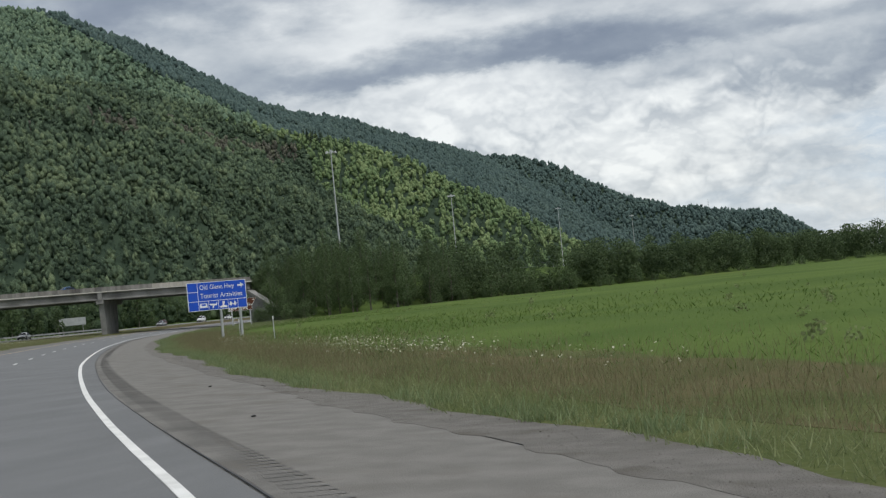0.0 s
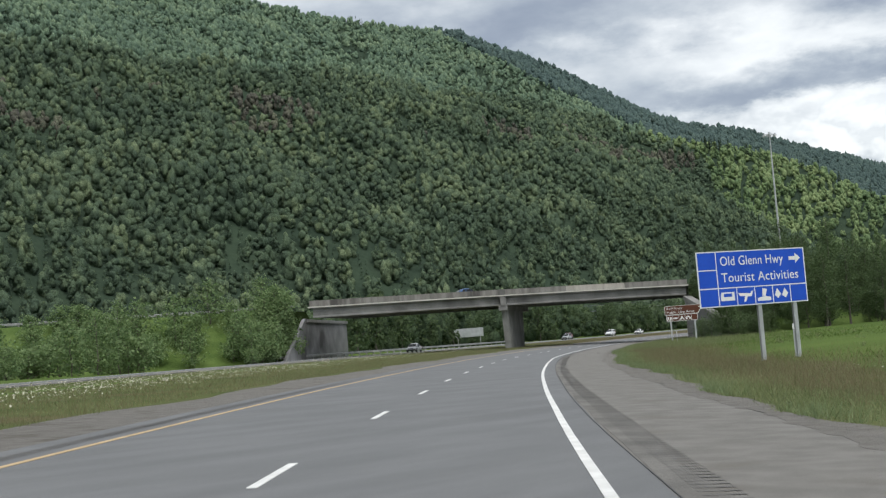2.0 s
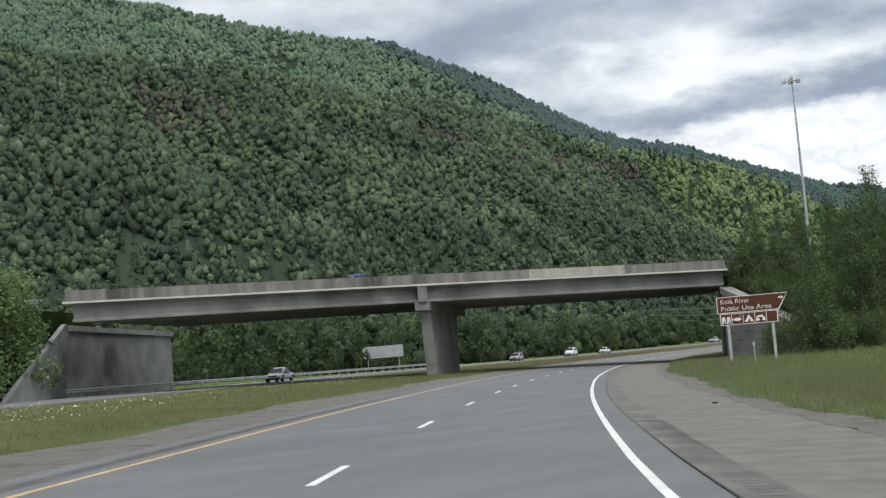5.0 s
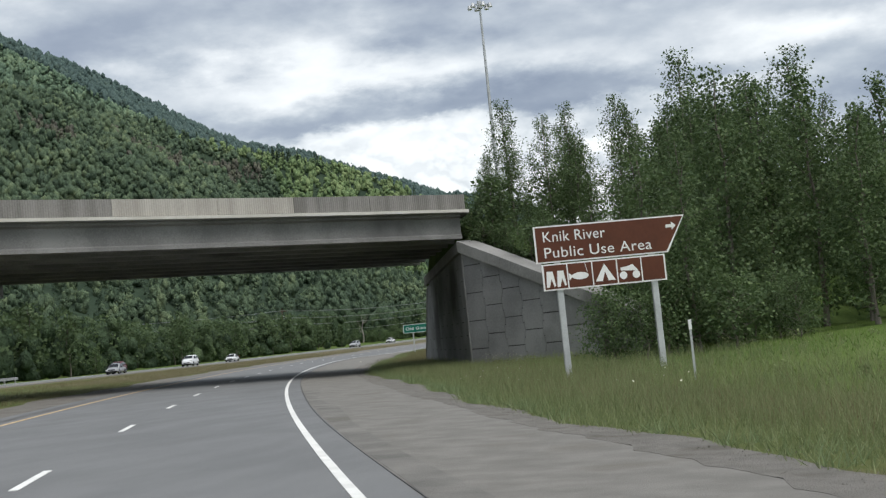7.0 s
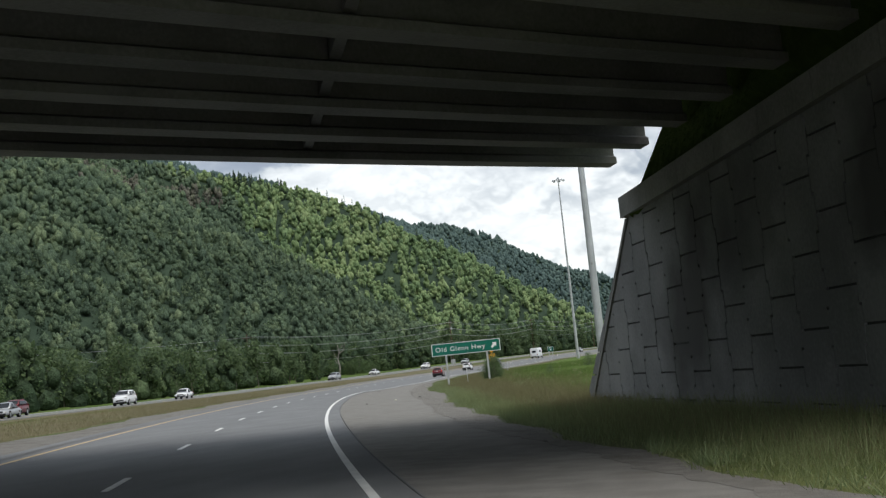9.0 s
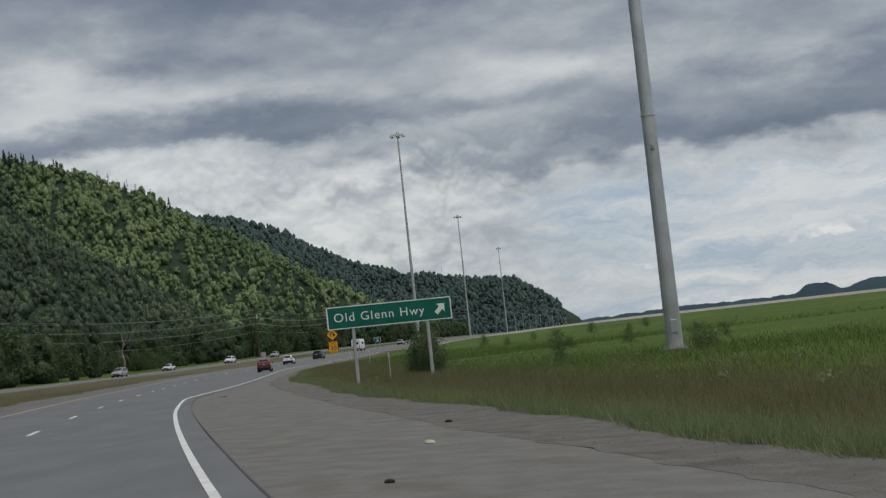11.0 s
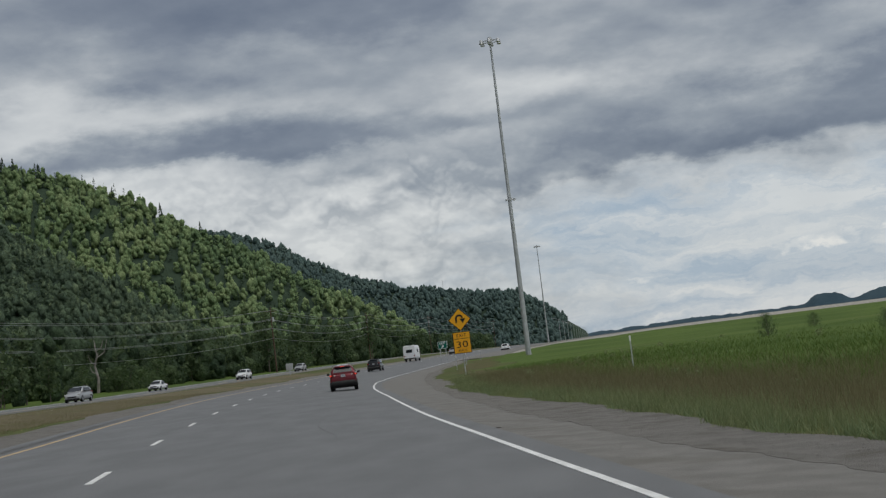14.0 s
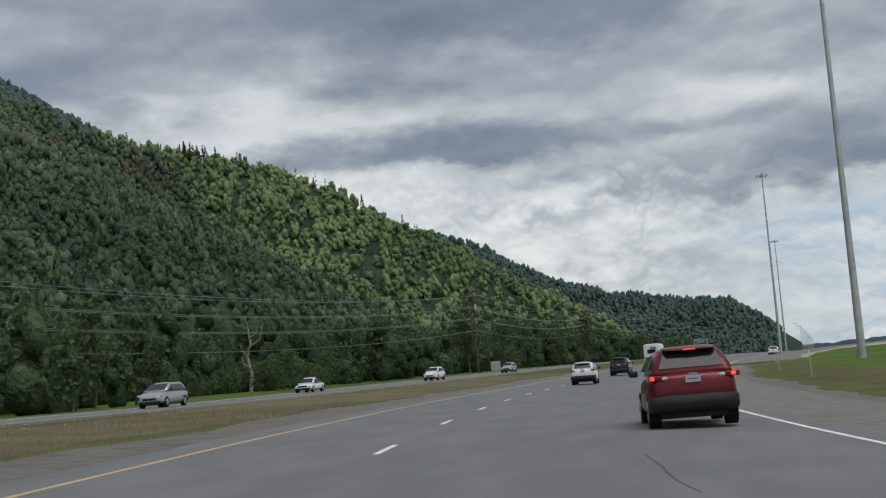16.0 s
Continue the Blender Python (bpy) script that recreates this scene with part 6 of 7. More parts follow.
# ---------------------------------------------------------------- high-mast lamps


def build_mast():
    e = new("mast_lamp")
    tagged(e, "tall galvanised steel high-mast lamp with ring of floodlights", "mast lamp", "high-mast lamps")
    h, r0, r1, secs = 44.0, 0.36, 0.13, 4
    for k in range(secs):
        a, b = h * k / secs, h * (k + 1) / secs
        ra, rb = r0 + (r1 - r0) * k / secs, r0 + (r1 - r0) * (k + 1) / secs
        part("pole_section", tube((0, 0, a - (0.5 if k else 0)), (0, 0, b), ra + 0.012 * (k == 0) - 0.0, rb, 16), GALV, e)
        if k:
            part("joint_collar", tube((0, 0, a - 0.55), (0, 0, a - 0.45), ra + 0.035, ra + 0.03, 16), GALV, e)
    part("base_plate", tube((0, 0, 0), (0, 0, 0.06), 0.55, 0.55, 16), GALV, e)
    part("footing", tube((0, 0, -0.6), (0, 0, 0.0), 0.75, 0.75, 16), CONCRETE, e)
    for k in range(8):
        t = k * math.pi / 4
        part("anchor_bolt", tube((0.46 * math.cos(t), 0.46 * math.sin(t), 0.05), (0.46 * math.cos(t), 0.46 * math.sin(t), 0.2), 0.025, 0.025, 6), RAIL, e)
    part("hand_hole", boxed(-0.16, 0.16, -0.42, -0.3, 0.7, 1.3, bevel=0.03), GALV, e)
    part("cable_clip", boxed(-0.07, 0.07, -0.42, -0.2, 8.9, 9.15, bevel=0.02), RAIL, e)
    part("hub", tube((0, 0, h - 0.5), (0, 0, h + 0.5), 0.34, 0.3, 12), GALV, e)
    ring = bmesh.new()
    n = 24
    for k in range(n):
        t0, t1 = 2 * math.pi * k / n, 2 * math.pi * (k + 1) / n
        tube((1.05 * math.cos(t0), 1.05 * math.sin(t0), h - 0.1), (1.05 * math.cos(t1), 1.05 * math.sin(t1), h - 0.1), 0.045, 0.045, 6, ring)
    part("ring", ring, GALV, e)
    for k in range(6):
        t = k * math.pi / 3
        c, s_ = math.cos(t), math.sin(t)
        part("spoke", tube((0.3 * c, 0.3 * s_, h), (1.05 * c, 1.05 * s_, h - 0.1), 0.03, 0.03, 6), GALV, e)
        lamp = tube((1.35 * c, 1.35 * s_, h - 0.42), (1.35 * c, 1.35 * s_, h + 0.08), 0.33, 0.2, 10)
        ob = part("floodlight", lamp, GALV, e)
        part("lens", tube((1.35 * c, 1.35 * s_, h - 0.47), (1.35 * c, 1.35 * s_, h - 0.42), 0.3, 0.3, 10), LENS_CLEAR, ob)
    return e


mast = build_mast()
MASTS = [(-126.0, 349.1, 0.1), (-130.6, 131.9, 1.3), (-150.2, 562.0, 0.5), (-144.7, 778.8, 2.4), (-130.3, 991.2, 3.2)]
mast.matrix_world = Matrix.Translation(MASTS[0])
for n, p in enumerate(MASTS[1:]):
    copy_thing(mast, Matrix.Translation(p) @ Matrix.Rotation(0.4 * n, 4, "Z"))


def build_radio_mast(x, y, h):
    e = base_of("radio_mast", Matrix.Translation((x, y, float(hill_z(np.array(x), np.array(y))))), "thin grey radio mast on the wooded ridge", "radio mast", "ridge masts")
    for k in range(3):
        t = k * 2.094
        part("leg", tube((1.1 * math.cos(t), 1.1 * math.sin(t), -2), (0.4 * math.cos(t), 0.4 * math.sin(t), h), 0.22, 0.16, 6), GALV, e)
    for k in range(6):
        z = h * (k + 1) / 6.5
        part("brace", tube((-0.8, -0.5, z - 2), (0.8, 0.5, z), 0.12, 0.12, 5), GALV, e)
    part("antenna", tube((0, 0, h - 1), (0, 0, h + 5), 0.2, 0.12, 6), GALV, e)


build_radio_mast(-252, 3345, 30)
build_radio_mast(-437, 3402, 24)


def build_street_lamp():
    e = new("street_lamp")
    tagged(e, "slim grey street lamp with a curved arm", "street lamp", "far street lamps")
    part("pole", tube((0, 0, 0), (0, 0, 9.5), 0.11, 0.07, 8), GALV, e)
    part("arm", tube((0, 0, 9.4), (-2.2, 0, 10.3), 0.05, 0.04, 6), GALV, e)
    part("head", boxed(-2.9, -2.1, -0.16, 0.16, 10.2, 10.38, bevel=0.05), GALV, e)
    return e


lamp = build_street_lamp()
first = True
for s in range(1000, 1700, 55):
    x, y = on_axis(s, 12)
    m = Matrix.Translation((x, y, ground_z(s, 15) - 0.1)) @ Matrix.Rotation(radians(heading(s)), 4, "Z")
    if first:
        lamp.matrix_world = m
        first = False
    else:
        copy_thing(lamp, m)

# ---------------------------------------------------------------- signs


def text_mesh(body, height, mat, spacing=1.0, extrude=0.004):
    cu = bpy.data.curves.new("t", "FONT")
    cu.body, cu.size, cu.extrude, cu.space_character = body, height / 0.7, extrude, spacing
    ob = bpy.data.objects.new("t", cu)
    scene.collection.objects.link(ob)
    dg = bpy.context.evaluated_depsgraph_get()
    me = bpy.data.meshes.new_from_object(ob.evaluated_get(dg))
    bpy.data.objects.remove(ob)
    me.transform(Matrix.Rotation(math.pi / 2, 4, "X"))
    me.materials.clear()
    me.materials.append(mat)
    xs = [v.co.x for v in me.vertices]
    return me, min(xs), max(xs)


def letters(body, x, z, height, mat, parent, y=-0.03, width=None, spacing=1.05):
    """Words whose baseline starts at (x, z) on a board that faces -y."""
    me, lo, hi = text_mesh(body, height, mat, spacing)
    k = 1.0 if width is None else width / (hi - lo)
    me.transform(Matrix.Translation((x, y, z)) @ Matrix.Diagonal((k, 1, 1, 1)) @ Matrix.Translation((-lo, 0, 0)))
    bm = bmesh.new()
    bm.from_mesh(me)
    bmesh.ops.remove_doubles(bm, verts=bm.verts, dist=1e-5)
    spans, todo = [], set(bm.verts)
    while todo:
        stack, island = [todo.pop()], []
        while stack:
            v = stack.pop()
            island.append(v)
            for ed in v.link_edges:
                o = ed.other_vert(v)
                if o in todo:
                    todo.remove(o)
                    stack.append(o)
        spans.append([min(v.co.x for v in island), max(v.co.x for v in island), island])
    spans.sort(key=lambda q: q[0])
    glyphs = []
    for q in spans:
        if glyphs and q[0] < glyphs[-1][1] - 0.5 * min(q[1] - q[0], glyphs[-1][1] - glyphs[-1][0]):
            glyphs[-1][1] = max(glyphs[-1][1], q[1])
            glyphs[-1][2] += q[2]
        else:
            glyphs.append(q)
    for q in glyphs:
        one, index = bmesh.new(), {}
        for v in q[2]:
            index[v] = one.verts.new(v.co)
        for f in {f for v in q[2] for f in v.link_faces}:
            one.faces.new([index[v] for v in f.verts])
        part("letter", one, mat, parent)
    bm.free()


def board(parent, outline, mat, name="panel", y=0.0, border=None, inset=0.045):
    """A sheet sign; a border of another colour shows round a smaller face."""
    ob = part(name, prism(outline, y - 0.012, y + 0.012), border or mat, parent)
    if border:
        cx = sum(p[0] for p in outline) / len(outline)
        cz = sum(p[1] for p in outline) / len(outline)
        inner = []
        for x, z in outline:
            d = math.hypot(x - cx, z - cz)
            inner.append((x + (inset * 1.25 if x < cx else -inset * 1.25), z + (inset if z < cz else -inset)))
        part("face", prism(inner, y - 0.018, y - 0.0125), mat, ob)
    return ob


def post(parent, x, z0, z1, w=0.1, y=0.1):
    """A galvanised flange post behind a sign."""
    bm = box(bmesh.new(), x - w, x + w, y - 0.06, y - 0.045, z0, z1)
    box(bm, x - w, x + w, y + 0.045, y + 0.06, z0, z1)
    box(bm, x - 0.012, x + 0.012, y - 0.045, y + 0.045, z0, z1)
    part("post", bm, GALV, parent)


def arrow(parent, x, z, length, turn, mat, y=-0.03, k=1.0):
    a, h, w = length / 2, length * 0.30 * k, length * 0.11 * k
    pts = [(-a, -w), (a * 0.1, -w), (a * 0.1, -h), (a, 0), (a * 0.1, h), (a * 0.1, w), (-a, w)]
    c, s_ = math.cos(radians(turn)), math.sin(radians(turn))
    part("arrow", prism([(x + p * c - q * s_, z + p * s_ + q * c) for p, q in pts], y, y + 0.008), mat, parent)


def sign_frame(left, right):
    """A frame at the sign's left foot whose x runs along the board and whose -y faces the driver."""
    d = np.array(right) - np.array(left)
    d = d / np.hypot(*d)
    return Matrix(((d[0], -d[1], 0, left[0]), (d[1], d[0], 0, left[1]), (0, 0, 1, 0), (0, 0, 0, 1)))


def flat_shape(parent, name, outline, mat, y=-0.03):
    part(name, prism(outline, y, y + 0.008), mat, parent)


def build_blue_sign():
    e = base_of("guide_sign", sign_frame((-51.12, 103.22), (-47.89, 107.97)), "blue service guide sign with white lettering on steel posts", "road sign")
    w, z1, z0 = 5.75, 4.68, 2.27
    pan = board(e, [(0, z0), (w, z0), (w, z1), (0, z1)], SIGN_BLUE, border=SIGN_WHITE)
    for x in (3.15, 5.05):
        post(e, x, -0.6, z1 - 0.1)
    xs, zs = 0.98, z0 + 0.78
    for o in ([(xs, z0 + 0.05), (xs + 0.045, z0 + 0.05), (xs + 0.045, z1 - 0.05), (xs, z1 - 0.05)],
              [(0.05, zs), (w - 0.05, zs), (w - 0.05, zs + 0.045), (0.05, zs + 0.045)],
              [(0.05, z0 + 1.58), (xs, z0 + 1.58), (xs, z0 + 1.625), (0.05, z0 + 1.625)]):
        flat_shape(pan, "rule", o, SIGN_WHITE, -0.024)
    for k in range(1, 5):
        x = xs + k * (w - xs) / 5
        flat_shape(pan, "rule", [(x, z0 + 0.05), (x + 0.04, z0 + 0.05), (x + 0.04, zs), (x, zs)], SIGN_WHITE, -0.024)
    letters("Old Glenn Hwy", 1.22, z0 + 1.78, 0.4, SIGN_WHITE, pan, -0.026, 3.35)
    letters("Tourist Activities", 1.22, z0 + 1.06, 0.4, SIGN_WHITE, pan, -0.026, 4.1)
    arrow(pan, 5.2, z0 + 1.95, 0.62, 0, SIGN_WHITE, -0.026, 1.2)
    cw = (w - xs) / 5
    x = xs + 0.5 * cw
    # camper, plane and two more service symbols
    flat_shape(pan, "symbol", [(x - 0.36, z0 + 0.25), (x + 0.36, z0 + 0.25), (x + 0.36, z0 + 0.62), (x - 0.3, z0 + 0.62), (x - 0.36, z0 + 0.5)], SIGN_WHITE, -0.026)
    flat_shape(pan, "symbol", [(x - 0.2, z0 + 0.42), (x + 0.22, z0 + 0.42), (x + 0.22, z0 + 0.56), (x - 0.2, z0 + 0.56)], SIGN_BLUE, -0.034)
    x += cw
    flat_shape(pan, "symbol", [(x - 0.4, z0 + 0.56), (x - 0.3, z0 + 0.42), (x + 0.3, z0 + 0.38), (x + 0.4, z0 + 0.62), (x + 0.32, z0 + 0.62), (x + 0.24, z0 + 0.52)], SIGN_WHITE, -0.026)
    flat_shape(pan, "symbol", [(x - 0.05, z0 + 0.4), (x + 0.1, z0 + 0.4), (x - 0.02, z0 + 0.16), (x - 0.12, z0 + 0.16)], SIGN_WHITE, -0.026)
    x += cw
    flat_shape(pan, "symbol", [(x - 0.34, z0 + 0.15), (x + 0.38, z0 + 0.15), (x + 0.38, z0 + 0.3), (x + 0.05, z0 + 0.36), (x - 0.34, z0 + 0.28)], SIGN_WHITE, -0.026)
    flat_shape(pan, "symbol", [(x - 0.08, z0 + 0.36), (x + 0.08, z0 + 0.36), (x + 0.2, z0 + 0.66), (x - 0.05, z0 + 0.7)], SIGN_WHITE, -0.026)
    x += cw
    for dx in (-0.2, 0.2):
        flat_shape(pan, "symbol", [(x + dx - 0.17, z0 + 0.36), (x + dx + 0.02, z0 + 0.22), (x + dx + 0.17, z0 + 0.42), (x + dx - 0.02, z0 + 0.66)], SIGN_WHITE, -0.026)


build_blue_sign()


def build_brown_sign():
    e = base_of("guide_sign", sign_frame((-101.83, 220.79), (-97.11, 222.9)), "brown pointed recreation sign with symbol plate below", "road sign")
    w, z1, zm, z0 = 5.17, 4.72, 3.52, 2.62
    pan = board(e, [(0, zm), (4.5, zm), (w, z1 - 0.02), (w - 0.01, z1), (0, z1)], SIGN_BROWN, border=SIGN_WHITE)
    letters("Knik River", 0.3, zm + 0.68, 0.34, SIGN_WHITE, pan, -0.026, 2.1)
    letters("Public Use Area", 0.3, zm + 0.16, 0.34, SIGN_WHITE, pan, -0.026, 3.65)
    arrow(pan, 4.68, zm + 0.86, 0.36, 0, SIGN_WHITE, -0.026, 1.3)
    p2 = board(e, [(0.16, z0), (4.36, z0), (4.36, zm - 0.04), (0.16, zm - 0.04)], SIGN_BROWN, "symbol_plate", border=SIGN_WHITE)
    cw = 4.2 / 5
    for k in range(1, 5):
        x = 0.16 + k * cw
        flat_shape(p2, "rule", [(x - 0.02, z0 + 0.04), (x + 0.02, z0 + 0.04), (x + 0.02, zm - 0.08), (x - 0.02, zm - 0.08)], SIGN_WHITE, -0.024)
    x, z = 0.16 + 0.5 * cw, z0 + 0.1
    for dx in (-0.18, 0.18):  # walking-trail symbol as plain bars
        flat_shape(p2, "symbol", [(x + dx - 0.14, z), (x + dx - 0.04, z), (x + dx + 0.04, z + 0.28), (x + dx + 0.12, z + 0.02), (x + dx + 0.18, z + 0.04), (x + dx + 0.1, z + 0.52), (x + dx - 0.1, z + 0.52)], SIGN_WHITE, -0.026)
    x += cw
    fish = [(x + 0.3 * math.cos(t) * 0.95, z + 0.3 + 0.12 * math.sin(t)) for t in np.linspace(0, 2 * math.pi, 14, endpoint=False)]
    flat_shape(p2, "symbol", fish, SIGN_WHITE, -0.026)
    flat_shape(p2, "symbol", [(x - 0.24, z + 0.3), (x - 0.38, z + 0.42), (x - 0.38, z + 0.18)], SIGN_WHITE, -0.027)
    flat_shape(p2, "symbol", [(x + 0.24, z + 0.4), (x + 0.26, z + 0.4), (x + 0.2, z + 0.72), (x + 0.18, z + 0.72)], SIGN_WHITE, -0.026)
    x += cw
    flat_shape(p2, "symbol", [(x - 0.34, z + 0.06), (x + 0.34, z + 0.06), (x, z + 0.62)], SIGN_WHITE, -0.026)
    flat_shape(p2, "symbol", [(x - 0.1, z + 0.06), (x + 0.1, z + 0.06), (x, z + 0.36)], SIGN_BROWN, -0.034)
    x += cw
    for dx in (-0.22, 0.22):
        flat_shape(p2, "symbol", [(x + dx + 0.13 * math.cos(t), z + 0.18 + 0.13 * math.sin(t)) for t in np.linspace(0, 2 * math.pi, 12, endpoint=False)], SIGN_WHITE, -0.026)
    flat_shape(p2, "symbol", [(x - 0.3, z + 0.34), (x + 0.3, z + 0.3), (x + 0.12, z + 0.52), (x - 0.1, z + 0.46), (x - 0.3, z + 0.44)], SIGN_WHITE, -0.027)
    for x in (0.72, 3.95):
        post(e, x, -0.7, z1 - 0.5)


build_brown_sign()


def build_exit_guide():
    e = base_of("guide_sign", sign_frame((-141.99, 354.46), (-135.96, 356.74)), "green exit guide sign with white lettering on two posts", "road sign")
    w, z1, z0 = 6.45, 3.75, 2.64
    pan = board(e, [(0, z0), (w, z0), (w, z1), (0, z1)], SIGN_GREEN, border=SIGN_WHITE, inset=0.05)
    letters("Old Glenn Hwy", 0.36, z0 + 0.36, 0.42, SIGN_WHITE, pan, -0.026, 4.65, 1.15)
    arrow(pan, 5.85, z0 + 0.56, 0.66, 45, SIGN_WHITE, -0.026, 1.5)
    for x in (1.3, 5.15):
        post(e, x, -0.7, z1 - 0.12, 0.075)


build_exit_guide()


def build_warning():
    hd = heading(512)
    x, y = -157.05, 477.2
    m = Matrix.Translation((x, y, 0)) @ Matrix.Rotation(radians(hd), 4, "Z")
    e = base_of("warning_sign", m, "yellow diamond sign with hairpin arrow above speed plate", "road sign")
    c, r = 4.22, 0.86
    dia = board(e, [(0, c - r), (r, c), (0, c + r), (-r, c)], SIGN_BLACK, "diamond")
    part("face", prism([(0, c - r + 0.06), (r - 0.06, c), (0, c + r - 0.06), (-r + 0.06, c)], -0.018, -0.0125), SIGN_YELLOW, dia)
    # hairpin arrow
    bm_pts = [(0.30 * math.cos(t) - 0.02, 0.30 * math.sin(t)) for t in np.linspace(math.pi, 0.15, 14)]
    inn = [(0.17 * math.cos(t) - 0.02, 0.17 * math.sin(t)) for t in np.linspace(0.15, math.pi, 14)]
    outline = [(-0.32, -0.3)] + bm_pts + inn + [(-0.19, -0.3)]
    flat_shape(dia, "arrow", [(p, c + q + 0.08) for p, q in outline], SIGN_BLACK, -0.026)
    flat_shape(dia, "arrow", [(p, c + q + 0.08) for p, q in ((0.02, -0.02), (0.44, -0.02), (0.23, -0.36))], SIGN_BLACK, -0.027)
    z1, z0, hw = 3.3, 1.7, 0.66
    pl = board(e, [(-hw, z0), (hw, z0), (hw, z1), (-hw, z1)], SIGN_BLACK, "speed_plate")
    part("face", prism([(-hw + 0.045, z0 + 0.04), (hw - 0.045, z0 + 0.04), (hw - 0.045, z1 - 0.04), (-hw + 0.045, z1 - 0.04)], -0.018, -0.0125), SIGN_YELLOW, pl)
    flat_shape(pl, "rule", [(-hw + 0.06, 2.78), (hw - 0.06, 2.78), (hw - 0.06, 2.815), (-hw + 0.06, 2.815)], SIGN_BLACK, -0.026)
    letters("EXIT", -0.36, 2.92, 0.24, SIGN_BLACK, pl, -0.026, 0.72)
    letters("30", -0.42, 2.14, 0.48, SIGN_BLACK, pl, -0.026, 0.84)
    letters("MPH", -0.3, 1.84, 0.17, SIGN_BLACK, pl, -0.026, 0.6, 1.3)
    part("post", tube((0, 0.05, -0.5), (0, 0.05, 4.6), 0.045, 0.045, 8), GALV, e)


build_warning()


def build_exit_gore():
    x, y = -164.03, 621.5
    m = Matrix.Translation((x, y, 1.0)) @ Matrix.Rotation(radians(heading(636)), 4, "Z")
    e = base_of("exit_sign", m, "small green exit sign with white arrow at the ramp nose", "road sign")
    pan = board(e, [(-0.85, 2.3), (0.85, 2.3), (0.85, 3.6), (-0.85, 3.6)], SIGN_GREEN, border=SIGN_WHITE)
    letters("EXIT", -0.55, 3.1, 0.32, SIGN_WHITE, pan, -0.026, 1.1)
    arrow(pan, 0, 2.7, 0.6, 45, SIGN_WHITE, -0.026, 1.4)
    for q in (-0.5, 0.5):
        post(e, q, -0.9, 3.5, 0.06)


build_exit_gore()


def build_sign_back(x, y, z, w, z0, z1, turn, label, posts):
    e = base_of("sign_back", Matrix.Translation((x, y, z)) @ Matrix.Rotation(radians(turn), 4, "Z"), label, "road sign")
    part("panel", boxed(-w / 2, w / 2, -0.012, 0.012, z0, z1), ALU, e)
    for k in range(2):
        zz = z0 + (z1 - z0) * (0.25 + 0.5 * k)
        part("stiffener", boxed(-w / 2 + 0.05, w / 2 - 0.05, -0.06, -0.0125, zz - 0.03, zz + 0.03), ALU, e)
    for q in posts:
        part("post", boxed(q - 0.06, q + 0.06, -0.17, -0.062, -0.4, z1 - 0.1), GALV, e)


build_sign_back(-191.2, 318.0, 1.6, 6.8, 2.0, 4.0, 33, "bare aluminium back of a large road sign", (-2.6, 2.6))
build_sign_back(-189.7, 606.0, 1.6, 1.2, 1.05, 2.2, 2, "bare aluminium back of a small road sign", (0,))

# ---------------------------------------------------------------- delineators, guard rails, poles


def build_delineator():
    e = new("delineator_post")
    tagged(e, "slim white roadside marker post with reflector", "marker post", "marker posts")
    part("post", boxed(-0.03, 0.03, -0.01, 0.01, -0.3, 1.5, bevel=0.005), GALV, e)
    part("reflector", boxed(-0.04, 0.04, -0.022, -0.0105, 1.25, 1.5), SIGN_WHITE, e)
    part("bolt", boxed(-0.012, 0.012, -0.03, -0.0225, 1.1, 1.125), RAIL, e)
    return e


dl = build_delineator()
first = True
for s, lat in ((89.6, 12.7), (117.4, 12.3), (234.4, 11.0), (387.2, 11.0), (471, 16.5), (545, 12.6), (580, 13.4), (612, 14.0)):
    x, y = on_axis(s, lat)
    m = Matrix.Translation((x, y, ground_z(s, lat))) @ Matrix.Rotation(radians(heading(s)), 4, "Z")
    if first:
        dl.matrix_world, first = m, False
    else:
        copy_thing(dl, m)


def guard_rail(points, label, z_of):
    """A W-beam rail on posts along a plan line."""
    e = base_of("guard_rail", Matrix.Identity(4), label, "guard rail")
    line = smooth_line(points, 6)
    t = np.gradient(line, axis=0)
    t /= np.hypot(*t.T)[:, None]
    prof = [(0.0, 0.42), (0.06, 0.46), (0.06, 0.52), (0.0, 0.56), (0.0, 0.6), (0.06, 0.64), (0.06, 0.70), (0.0, 0.74)]
    v, f = [], []
    for p, q in zip(line, t):
        nrm = np.array([q[1], -q[0]])
        for o, z in prof:
            v.append((*(p + nrm * o), z_of(*p) + z))
    n = len(prof)
    for i in range(len(line) - 1):
        for k in range(n - 1):
            a = i * n + k
            f.append((a, a + 1, a + n + 1, a + n))
    piece("beam", mesh_of("beam", v, f, RAIL), e)
    length = np.r_[0, np.cumsum(np.hypot(*np.diff(line, axis=0).T))]
    pm = mesh_of("post", *box_arrays(-0.09, 0.09, -0.2, -0.03, -0.4, 0.76), RAIL)
    for d in np.arange(0.5, length[-1], 3.8):
        x, y = np.interp(d, length, line[:, 0]), np.interp(d, length, line[:, 1])
        a = np.interp(d, length, np.arctan2(t[:, 1], t[:, 0]))
        piece("post", pm, e, m=Matrix.Translation((x, y, z_of(x, y))) @ Matrix.Rotation(a, 4, "Z") @ Matrix.Scale(-1, 4, (0, 1, 0)))
    return e


def box_arrays(x0, x1, y0, y1, z0, z1):
    v = [(x, y, z) for z in (z0, z1) for x, y in ((x0, y0), (x1, y0), (x1, y1), (x0, y1))]
    f = [(3, 2, 1, 0), (4, 5, 6, 7), (0, 1, 5, 4), (1, 2, 6, 5), (2, 3, 7, 6), (3, 0, 4, 7)]
    return v, f


